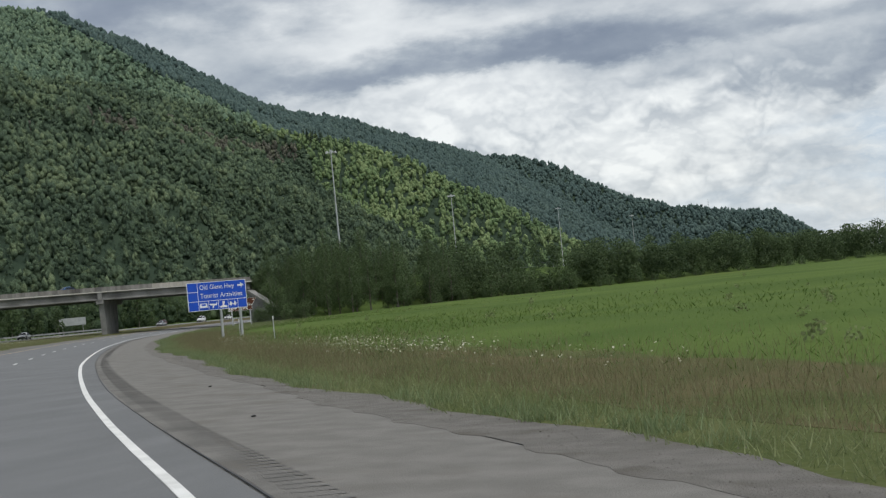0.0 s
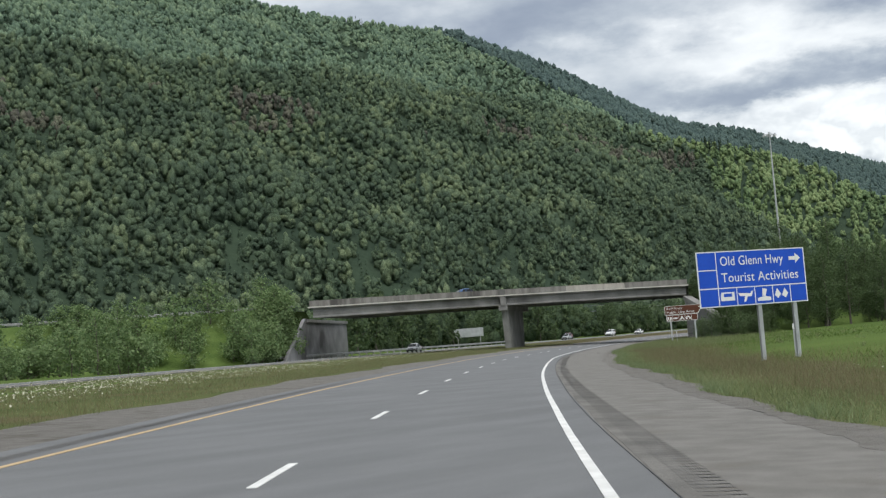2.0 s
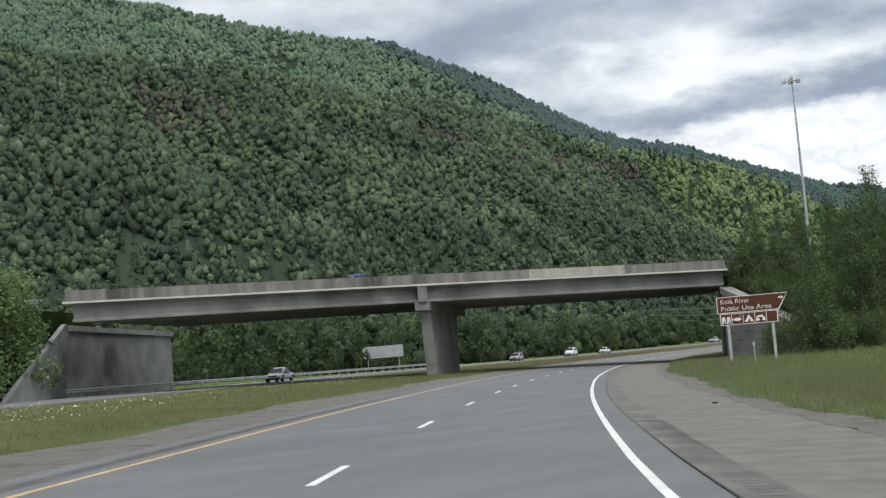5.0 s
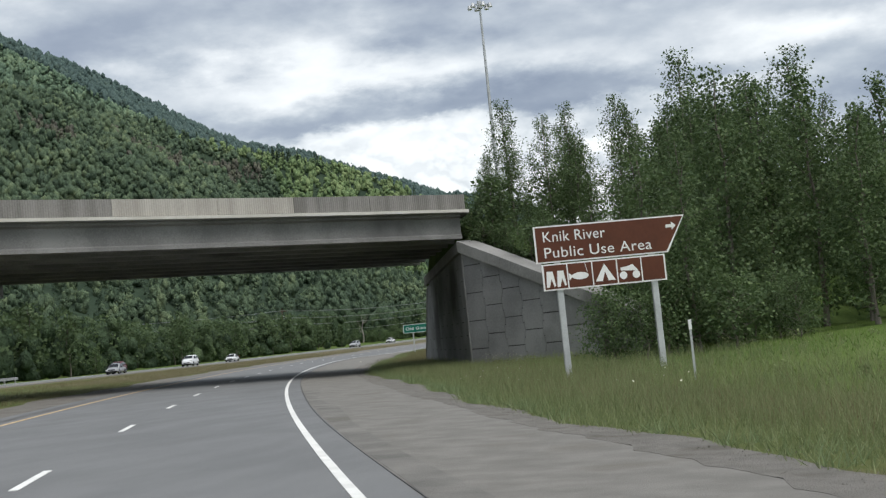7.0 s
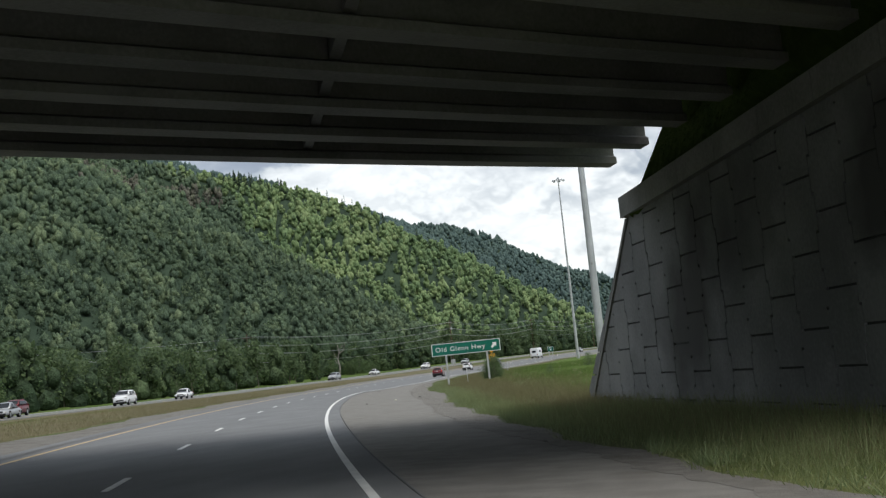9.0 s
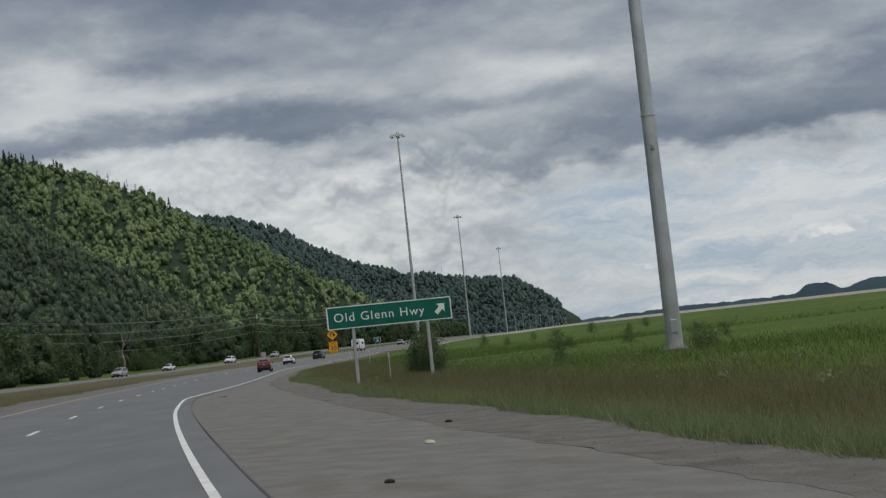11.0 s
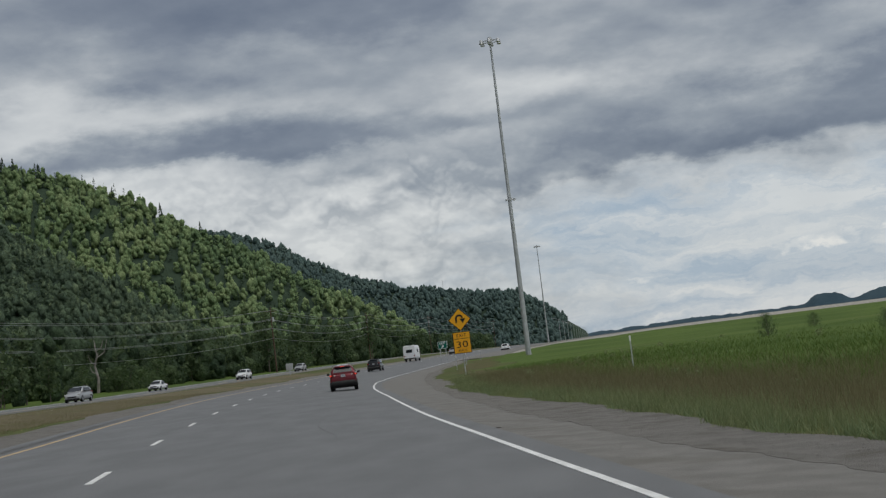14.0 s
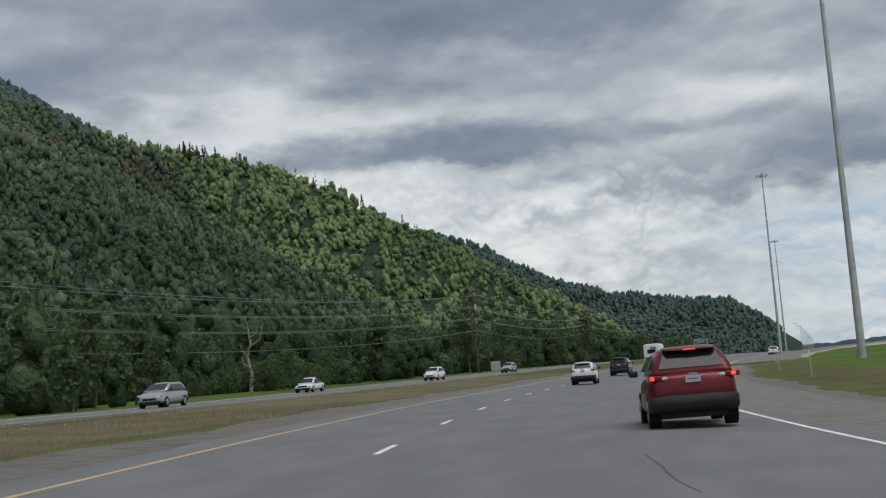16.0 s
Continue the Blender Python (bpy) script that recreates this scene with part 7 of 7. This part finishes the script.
guard_rail([on_axis(s, far_lane(s) - 11.2) for s in range(229, 372, 20)], "weathered steel guard rail past the abutment", land)
guard_rail([CORNER + U * k + V * 1.4 for k in (-74, -56, -38, -20, -2)], "weathered steel guard rail along the upper road", lambda x, y: 8.4)


def utility_pole(x, y, z, h):
    e = base_of("utility_pole", Matrix.Translation((x, y, z)), "dark weathered wooden utility pole with crossarm", "utility pole", "utility poles")
    part("pole", tube((0, 0, -0.5), (0, 0, h), 0.17, 0.11, 10), WOOD, e)
    part("crossarm", boxed(-1.3, 1.3, 0.1, 0.22, h - 1.0, h - 0.85), WOOD, e)
    for q in (-1.15, 0.0, 1.15):
        part("insulator", tube((q, 0.16, h - 0.85), (q, 0.16, h - 0.65), 0.05, 0.035, 8), PLASTIC, e)
    part("transformer", tube((0.35, 0, h - 3.2), (0.35, 0, h - 2.2), 0.24, 0.24, 10), ALU, e)
    return e


POLES = [(-330, 290, 2.0, 14), (-268, 425, 1.9, 13), (-226, 540, 2.0, 12.5), (-202.6, 672, 2.2, 15), (-194.7, 812, 3.2, 16), (-181.5, 952, 3.9, 16.6), (-168, 1090, 4.5, 17), (-154, 1230, 5.0, 17)]
for x, y, z, h in POLES:
    utility_pole(x, y, z, h)


def build_wires():
    e = base_of("power_lines", Matrix.Identity(4), "thin dark overhead power lines sagging between poles", "cable")
    for off, dz in ((-1.15, -0.65), (1.15, -0.65), (-0.15, -2.6), (0.15, -2.8), (-0.15, -4.5), (0.15, -4.7), (0.1, -6.8)):
        bm = bmesh.new()
        last = None
        for (x0, y0, z0, h0), (x1, y1, z1, h1) in zip(POLES, POLES[1:]):
            for u in np.linspace(0, 1, 13)[0 if last is None else 1:]:
                p = Vector((x0 + (x1 - x0) * u + off, y0 + (y1 - y0) * u, z0 + h0 + (z1 + h1 - z0 - h0) * u + dz - 1.5 * 4 * u * (1 - u)))
                ring = [bm.verts.new(p + Vector((0.045 * math.cos(q), 0, 0.045 * math.sin(q)))) for q in (0.5, 2.6, 4.7)]
                if last:
                    for a in range(3):
                        bm.faces.new((last[a], last[(a + 1) % 3], ring[(a + 1) % 3], ring[a]))
                last = ring
        part("wire", bm, WIRE, e)


build_wires()

# ---------------------------------------------------------------- vehicles


def loft(sections, n=14, power=4.0):
    """A rounded body through cross-sections (x, half-width below, half-width above, z low, z high)."""
    bm = bmesh.new()
    rings = []
    for x, wb, wt, z0, z1 in sections:
        ring = []
        for k in range(n):
            t = 2 * math.pi * (k + 0.5) / n
            c, s_ = math.cos(t), math.sin(t)
            cx = math.copysign(abs(c) ** (2 / power), c)
            cz = math.copysign(abs(s_) ** (2 / power), s_)
            u = (cz + 1) / 2
            ring.append(bm.verts.new((x, cx * (wb + (wt - wb) * u), z0 + (z1 - z0) * u)))
        rings.append(ring)
    for a, b in zip(rings, rings[1:]):
        for k in range(n):
            m = (k + 1) % n
            bm.faces.new((a[k], a[m], b[m], b[k]))
    bm.faces.new(rings[0])
    bm.faces.new(rings[-1][::-1])
    bmesh.ops.recalc_face_normals(bm, faces=bm.faces)
    return bm


def quad_plate(corners, thick=0.012):
    """A thin plate through four corners, given some depth."""
    bm = bmesh.new()
    c = [Vector(p) for p in corners]
    nrm = (c[1] - c[0]).cross(c[3] - c[0]).normalized()
    a = [bm.verts.new(p) for p in c]
    b = [bm.verts.new(p - nrm * thick) for p in c]
    bm.faces.new(a)
    bm.faces.new(b[::-1])
    for i in range(4):
        j = (i + 1) % 4
        bm.faces.new((a[j], a[i], b[i], b[j]))
    bmesh.ops.recalc_face_normals(bm, faces=bm.faces)
    return bm


def wheel(parent, x, y, r, w):
    side = 1 if y > 0 else -1
    t = part("wheel", tube((x, y - side * w, 0.0 + r), (x, y, r), r, r, 20), RUBBER, parent)
    part("rim", tube((x, y - 0.02 * side, r), (x, y + side * 0.012, r), r * 0.64, r * 0.6, 14), RIM, t)
    part("hub_cap", tube((x, y + side * 0.012, r), (x, y + side * 0.02, r), r * 0.16, r * 0.14, 10), PLASTIC, t)


def car(name, m, paint, label, length=4.4, width=1.82, height=1.64, kind="suv", braking=False):
    """A car facing +x over its base point."""
    e = base_of(name, m, label, "car")
    L, W, H = length / 2, width / 2, height
    suv = kind != "sedan"
    belt = H * (0.675 if suv else 0.61)
    body = [(-L, W * 0.84, W * 0.8, 0.5, belt - 0.1), (-L + 0.09, W * 0.95, W * 0.9, 0.36, belt - 0.01), (-L + 0.6, W, W * 0.95, 0.26, belt + 0.01), (-0.3, W, W * 0.95, 0.24, belt - 0.01),
            (L - 1.35, W, W * 0.94, 0.24, belt - 0.03), (L - 0.6, W * 0.98, W * 0.88, 0.25, belt - 0.12), (L - 0.15, W * 0.9, W * 0.78, 0.3, belt - 0.24), (L, W * 0.78, W * 0.68, 0.4, belt - 0.36)]
    part("body", loft(body, 16, 5), paint, e, smooth=True)
    r0 = -L + (0.1 if suv else 0.85)
    cab = [(r0, W * 0.9, W * 0.84, belt - 0.06, belt + 0.04), (r0 + (0.3 if suv else 0.75), W * 0.92, W * 0.7, belt - 0.06, H - 0.07), (r0 + (0.62 if suv else 1.1), W * 0.93, W * 0.7, belt - 0.06, H - 0.005),
           (0.0, W * 0.93, W * 0.71, belt - 0.06, H), (0.42, W * 0.93, W * 0.7, belt - 0.06, H - 0.06), (L - 1.05, W * 0.88, W * 0.78, belt - 0.06, belt + 0.0)]
    part("cabin", loft(cab, 16, 3.6), paint, e, smooth=True)
    # glass
    xa, xb, za, zb = r0 + 0.045, r0 + (0.28 if suv else 0.72), belt + 0.1, H - 0.13
    part("rear_window", quad_plate([(xa - 0.03, W * 0.7, za), (xa - 0.03, -W * 0.7, za), (xb - 0.035, -W * 0.58, zb), (xb - 0.035, W * 0.58, zb)]), CAR_GLASS, e)
    part("windscreen", quad_plate([(L - 1.12, -W * 0.74, belt + 0.07), (L - 1.12, W * 0.74, belt + 0.07), (0.48, W * 0.62, H - 0.09), (0.48, -W * 0.62, H - 0.09)]), CAR_GLASS, e)
    for sd in (1, -1):
        for x0, x1, x2, x3 in ((r0 + 0.55, -0.28, -0.28, r0 + 0.75), (-0.2, L - 1.35, 0.42, -0.2)):
            q = [(x0, sd * W * 0.925, belt + 0.07), (x1, sd * W * 0.925, belt + 0.07), (x2, sd * W * 0.765, H - 0.16), (x3, sd * W * 0.765, H - 0.16)]
            part("side_window", quad_plate(q if sd < 0 else q[::-1]), CAR_GLASS, e)
        mir = part("mirror", boxed(L - 1.5, L - 1.3, sd * (W + 0.1) - 0.1, sd * (W + 0.1) + 0.1, belt - 0.04, belt + 0.1, bevel=0.04), PLASTIC, e)
        if suv:
            part("roof_rail", tube((r0 + 0.7, sd * W * 0.68, H + 0.015), (0.1, sd * W * 0.68, H + 0.03), 0.018, 0.018, 6), PLASTIC, e)
            part("wheel_arch", boxed(-L + 0.45, -L + 1.35, sd * (W - 0.05) - 0.02, sd * (W - 0.05) + 0.02, 0.3, 0.74, bevel=0.015), PLASTIC, e)
        lam = part("tail_lamp", boxed(-L - 0.015, -L + 0.2, sd * W * 0.82 - 0.18, sd * W * 0.82 + 0.12, belt - 0.14, belt - 0.03, bevel=0.03), LENS_RED, e)
        part("bulb", boxed(-L - 0.022, -L + 0.05, sd * W * 0.88 - 0.05, sd * W * 0.88 + 0.05, belt - 0.125, belt - 0.045, bevel=0.02), BRAKE if braking else LENS_RED, lam)
        part("reversing_lamp", boxed(-L - 0.018, -L + 0.04, sd * W * 0.62 - 0.07, sd * W * 0.62 + 0.05, belt - 0.12, belt - 0.06, bevel=0.015), LENS_CLEAR, e)
        part("head_lamp", boxed(L - 0.32, L - 0.05, sd * W * 0.68 - 0.2, sd * W * 0.68 + 0.16, belt - 0.38, belt - 0.25, bevel=0.03), LENS_CLEAR, e)
        part("reflector", boxed(-L - 0.01, -L + 0.05, sd * W * 0.78 - 0.1, sd * W * 0.78 + 0.1, 0.6, 0.64), LENS_RED, e)
        for x in (-L + 0.85, L - 0.85):
            wheel(e, x, sd * (W - 0.02), 0.355 if suv else 0.32, 0.24)
    part("bumper", loft([(-L - 0.03, W * 0.86, W * 0.86, 0.42, 0.66), (-L + 0.06, W * 0.97, W * 0.97, 0.36, 0.68), (-L + 0.45, W * 1.002, W * 1.002, 0.28, 0.62)], 16, 6), PLASTIC, e, smooth=True)
    part("front_bumper", boxed(L - 0.2, L + 0.02, -W * 0.8, W * 0.8, 0.28, 0.46, bevel=0.06), PLASTIC, e)
    part("grille", boxed(L - 0.12, L + 0.012, -W * 0.5, W * 0.5, 0.5, 0.66, bevel=0.02), PLASTIC, e)
    pl = part("number_plate", boxed(-L - 0.03, -L + 0.02, -0.15, 0.15, belt - 0.2, belt - 0.055), ALU, e)
    part("bar", boxed(-L - 0.034, -L - 0.0305, -0.1, 0.1, belt - 0.138, belt - 0.118), PAINT_BLUE, pl)
    if suv:
        part("badge", boxed(-L - 0.012, -L + 0.05, -0.09, 0.09, belt - 0.045, belt - 0.015), CHROME, e)
        part("spoiler", loft([(r0 + 0.12, W * 0.5, W * 0.5, H - 0.1, H - 0.06), (r0 + 0.2, W * 0.58, W * 0.56, H - 0.1, H - 0.035), (r0 + 0.5, W * 0.62, W * 0.58, H - 0.08, H + 0.0)], 14, 3), paint, e, smooth=True)
        part("high_brake_lamp", boxed(r0 + 0.105, r0 + 0.14, -0.12, 0.12, H - 0.09, H - 0.068), BRAKE if braking else LENS_RED, e)
        part("wiper", tube((xa + 0.0, 0.05, za + 0.02), (xa + 0.03, -0.3, za + 0.06), 0.012, 0.008, 5), PLASTIC, e)
        part("underbody", boxed(-L + 0.35, L - 0.4, -W * 0.72, W * 0.72, 0.2, 0.32), PLASTIC, e)
    return e


def road_pose(s, lat, back=False, lift=0.065):
    x, y = on_axis(s, lat)
    a = radians(heading(s) + (270 if back else 90))
    return Matrix.Translation((x, y, ground_z(s, lat) + lift)) @ Matrix.Rotation(a, 4, "Z")


car("suv", road_pose(499.5, 3.3), PAINT_RED, "dark red compact suv with lit brake lamps on the road", braking=True)
car("suv", road_pose(571, -1.0), PAINT_WHITE, "white suv driving ahead beside a dashed line")
car("suv", road_pose(607, -1.0), PAINT_BLACK, "black suv driving ahead of a white suv", 4.8, 1.95, 1.75)
car("minivan", road_pose(station(-201, 525)[0], station(-201, 525)[1], True), PAINT_SILVER, "silver minivan on the oncoming carriageway", 5.1, 1.95, 1.7)
car("hatchback", road_pose(station(-202, 640)[0], far_lane(676) - 3.3, True), PAINT_SILVER, "silver hatchback on the oncoming carriageway", 4.1, 1.75, 1.5)
car("sedan", road_pose(274, far_lane(274) - 3.4, True), PAINT_WHITE, "white sedan on the oncoming carriageway past the overpass", 4.6, 1.82, 1.43, "sedan")
car("sedan", road_pose(384, far_lane(384) - 3.4, True), PAINT_SILVER, "silver sedan in oncoming traffic", 4.5, 1.8, 1.45, "sedan")
car("suv", road_pose(397, far_lane(397) - 7.0, True), PAINT_RED, "red suv in oncoming traffic")
car("suv", road_pose(424, far_lane(424) - 3.4, True), PAINT_WHITE, "white suv in oncoming traffic", 4.8, 1.95, 1.8)
car("sedan", road_pose(452, far_lane(452) - 3.4, True), PAINT_WHITE, "white sedan in oncoming traffic", 4.6, 1.82, 1.43, "sedan")
car("sedan", road_pose(598, far_lane(598) - 7.0, True), PAINT_WHITE, "white sedan farther up the oncoming carriageway", 4.6, 1.82, 1.43, "sedan")
car("suv", road_pose(632, far_lane(632) - 3.4, True), PAINT_WHITE, "white suv farther up the oncoming carriageway")
car("suv", road_pose(745, -5.0), PAINT_SILVER, "silver suv far ahead on the highway")
car("suv", road_pose(700, 11.5), PAINT_WHITE, "white suv on the exit ramp ahead")
car("sedan", bridge_m @ Matrix.Translation((27.0, 4.5 + bow(24), 8.865 + bz(24))), PAINT_BLUE, "blue sedan crossing on the overpass deck", 4.6, 1.82, 1.45, "sedan")


def build_motorhome():
    e = base_of("motorhome", road_pose(676, -5.0), "white motorhome driving far ahead on the highway", "motorhome")
    part("body", loft([(-3.6, 1.1, 1.08, 0.6, 3.0), (-3.5, 1.2, 1.18, 0.5, 3.1), (2.2, 1.2, 1.18, 0.45, 3.1), (2.6, 1.15, 1.1, 0.5, 2.9)], 16, 8), PAINT_WHITE, e)
    part("cab", loft([(2.3, 1.0, 0.9, 0.45, 2.0), (3.2, 1.0, 0.86, 0.4, 1.6), (4.0, 0.95, 0.85, 0.4, 1.1)], 14, 5), PAINT_WHITE, e)
    part("rear_window", boxed(-3.625, -3.59, -0.6, 0.6, 1.7, 2.3, bevel=0.01), CAR_GLASS, e)
    for sd in (1, -1):
        part("side_window", boxed(-1.5, 0.6, sd * 1.2 - 0.012, sd * 1.2 + 0.012, 1.7, 2.3), CAR_GLASS, e)
        part("tail_lamp", boxed(-3.63, -3.55, sd * 0.95 - 0.1, sd * 0.95 + 0.1, 0.95, 1.2), LENS_RED, e)
        for x in (-2.2, 2.9):
            wheel(e, x, sd * 1.1, 0.4, 0.28)
    part("bumper", boxed(-3.68, -3.55, -1.1, 1.1, 0.5, 0.68, bevel=0.03), PLASTIC, e)


build_motorhome()

# ---------------------------------------------------------------- flowers, debris, dead tree


def build_flowers():
    rng = np.random.default_rng(77)
    groups = [((14, 90), (8.2, 10.2), 420), ((30, 56), (9.6, 10.8), 620), ((264, 290), (11.2, 12.4), 200), ((60, 240), (-20, -13), 3600), ((90, 150), (-18, -12.5), 2600), ((224, 262), (6.5, 9.5), 26), ((480, 560), (-17, -13), 240), ((372, 395), (7.2, 8.8), 24)]
    v = []
    for (s0, s1), (l0, l1), n in groups:
        patch = rng.uniform(s0, s1, max(4, n // 22))
        for k in range(n):
            s = rng.choice(patch) + rng.normal(0, 1.1)
            lat = rng.uniform(l0, l1)
            x, y = on_axis(s, lat)
            z = ground_z(s, lat) + rng.uniform(0.3, 0.62)
            r = rng.uniform(0.016, 0.032) if l0 < 0 else rng.uniform(0.014, 0.026)
            tx, ty = rng.normal(0, 0.4, 2)
            ring = [(x + r * math.cos(t), y + r * math.sin(t), z + r * (tx * math.cos(t) + ty * math.sin(t))) for t in np.linspace(0, 2 * math.pi, 6, endpoint=False)]
            v += ring
    tagged(new("daisies", quads_mesh("daisies", v, PETAL, 6)), "patches of white daisies in the roadside grass", "flowers", kind="stuff")


build_flowers()


def build_debris():
    rng = random.Random(3)
    for s, lat, r, lab in ((340, 4.4, 0.09, "pale crumpled litter on the shoulder"), (334, 2.7, 0.06, "small dark stone on the shoulder"), (346, 6.0, 0.08, "small dark stone on the shoulder"), (386, 2.62, 0.055, "dark scrap of tyre rubber on the shoulder"), (437, 4.73, 0.035, "dark scrap of tyre rubber on the shoulder"), (20, 3.0, 0.04, "small dark stone on the shoulder"), (31, 3.6, 0.04, "small dark stone on the shoulder"), (177, 3.9, 0.07, "small dark stone on the shoulder")):
        bm = bmesh.new()
        bmesh.ops.create_icosphere(bm, subdivisions=2, radius=r)
        for v in bm.verts:
            v.co *= 1 + 0.45 * noise.noise(v.co * 9 + Vector((s, 0, 0)))
            v.co.z *= 0.5
            if "rubber" in lab:
                v.co.x *= 5.0
                v.co.y *= 0.6
                v.co.z *= 0.5
        x, y = on_axis(s, lat)
        ob = part("debris", bm, PETAL if "pale" in lab else RUBBER)
        ob.matrix_world = Matrix.Translation((x, y, ground_z(s, lat) + 0.045 + r * 0.2)) @ Matrix.Rotation(rng.uniform(0, 6), 4, "Z")
        tagged(ob, lab, "debris")
    # pebbles spread over the gravel edge
    g = np.random.default_rng(6)
    q = []
    for k in range(7000):
        s = g.uniform(0, 480)
        lat = right_edge(s) + g.normal(0.5, 0.6)
        x, y = on_axis(s, lat)
        z, r = ground_z(s, lat) + 0.035, g.uniform(0.008, 0.02)
        p = [(x + r * math.cos(t) * g.uniform(0.7, 1.2), y + r * math.sin(t) * g.uniform(0.7, 1.2), z) for t in (0, 2.1, 4.2)]
        top = (x, y, z + r)
        for a in range(3):
            q += [p[a], p[(a + 1) % 3], top]
    tagged(new("pebbles", quads_mesh("pebbles", q, GRAVEL, 3)), "loose pebbles along the gravel verge", "gravel", kind="stuff")


build_debris()


def build_dead_tree():
    e = base_of("dead_tree", Matrix.Translation((-227, 620, 2.0)), "bare grey dead tree at the forest edge", "tree")
    rng = random.Random(4)
    grey = material("bleached_wood", mottled((0.2, 0.175, 0.16), (0.32, 0.29, 0.27), 2, 20, 0.3), 0.9)
    knots = [(0, 0, -0.5), (0.4, 0.1, 3.2), (-0.1, 0.2, 5.6), (0.5, 0.1, 7.6), (0.2, 0.3, 9.2)]
    bm = bmesh.new()
    for k, (a, b) in enumerate(zip(knots, knots[1:])):
        tube(a, b, 0.3 - 0.055 * k, 0.245 - 0.055 * k, 8, bm)
    part("trunk", bm, grey, e)
    for a, z, l in ((0.4, 7.0, 3.8), (2.7, 5.8, 2.2), (0.1, 8.2, 2.6), (3.4, 4.2, 1.8), (1.6, 9.0, 1.7), (5.2, 6.4, 2.0)):
        mid = Vector((0.2 + math.cos(a) * l * 0.45, math.sin(a) * l * 0.3, z + l * 0.25))
        b = tube((0.2, 0.1, z), mid, 0.11, 0.08, 6)
        tube(mid, mid + Vector((math.cos(a + 0.4) * l * 0.25, 0.1, l * 0.6)), 0.08, 0.025, 6, b)
        part("limb", b, grey, e)


build_dead_tree()


def build_cracks():
    """Sealed cracks that wander over the lanes and shoulder."""
    rng = random.Random(12)
    for s0, lat0, n, ds, dl in ((404, 1.2, 9, 1.6, 0.16), (438.3, 1.52, 8, 1.3, 0.0), (24, 1.6, 6, 0.1, 0.45), (40, 1.7, 6, -0.1, 0.42), (60, 1.7, 6, 0.08, 0.45), (96, -5.5, 5, 0.12, 0.5), (160, 1.7, 6, 0.06, 0.45), (258, 1.7, 6, 0.1, 0.4), (372, 1.0, 4, 0.5, 0.3), (483.8, 1.86, 6, 1.3, -0.03)):
        v, f = [], []
        s, lat = s0, lat0
        for k in range(n):
            w = rng.uniform(0.006, 0.014)
            for q in (-w, w):
                x, y = on_axis(s + (q if abs(ds) < 0.4 else 0), lat + (q if abs(ds) >= 0.4 else 0))
                v.append((x, y, ground_z(s, lat) + 0.0655))
            s, lat = s + ds + rng.uniform(-0.12, 0.12), lat + dl + rng.uniform(-0.08, 0.08)
        for k in range(n - 1):
            f.append((2 * k, 2 * k + 1, 2 * k + 3, 2 * k + 2))
        tagged(new("pavement_crack", mesh_of("pavement_crack", v, f, CRACK)), "dark sealed crack wandering over the asphalt", "crack", kind="structure")


build_cracks()
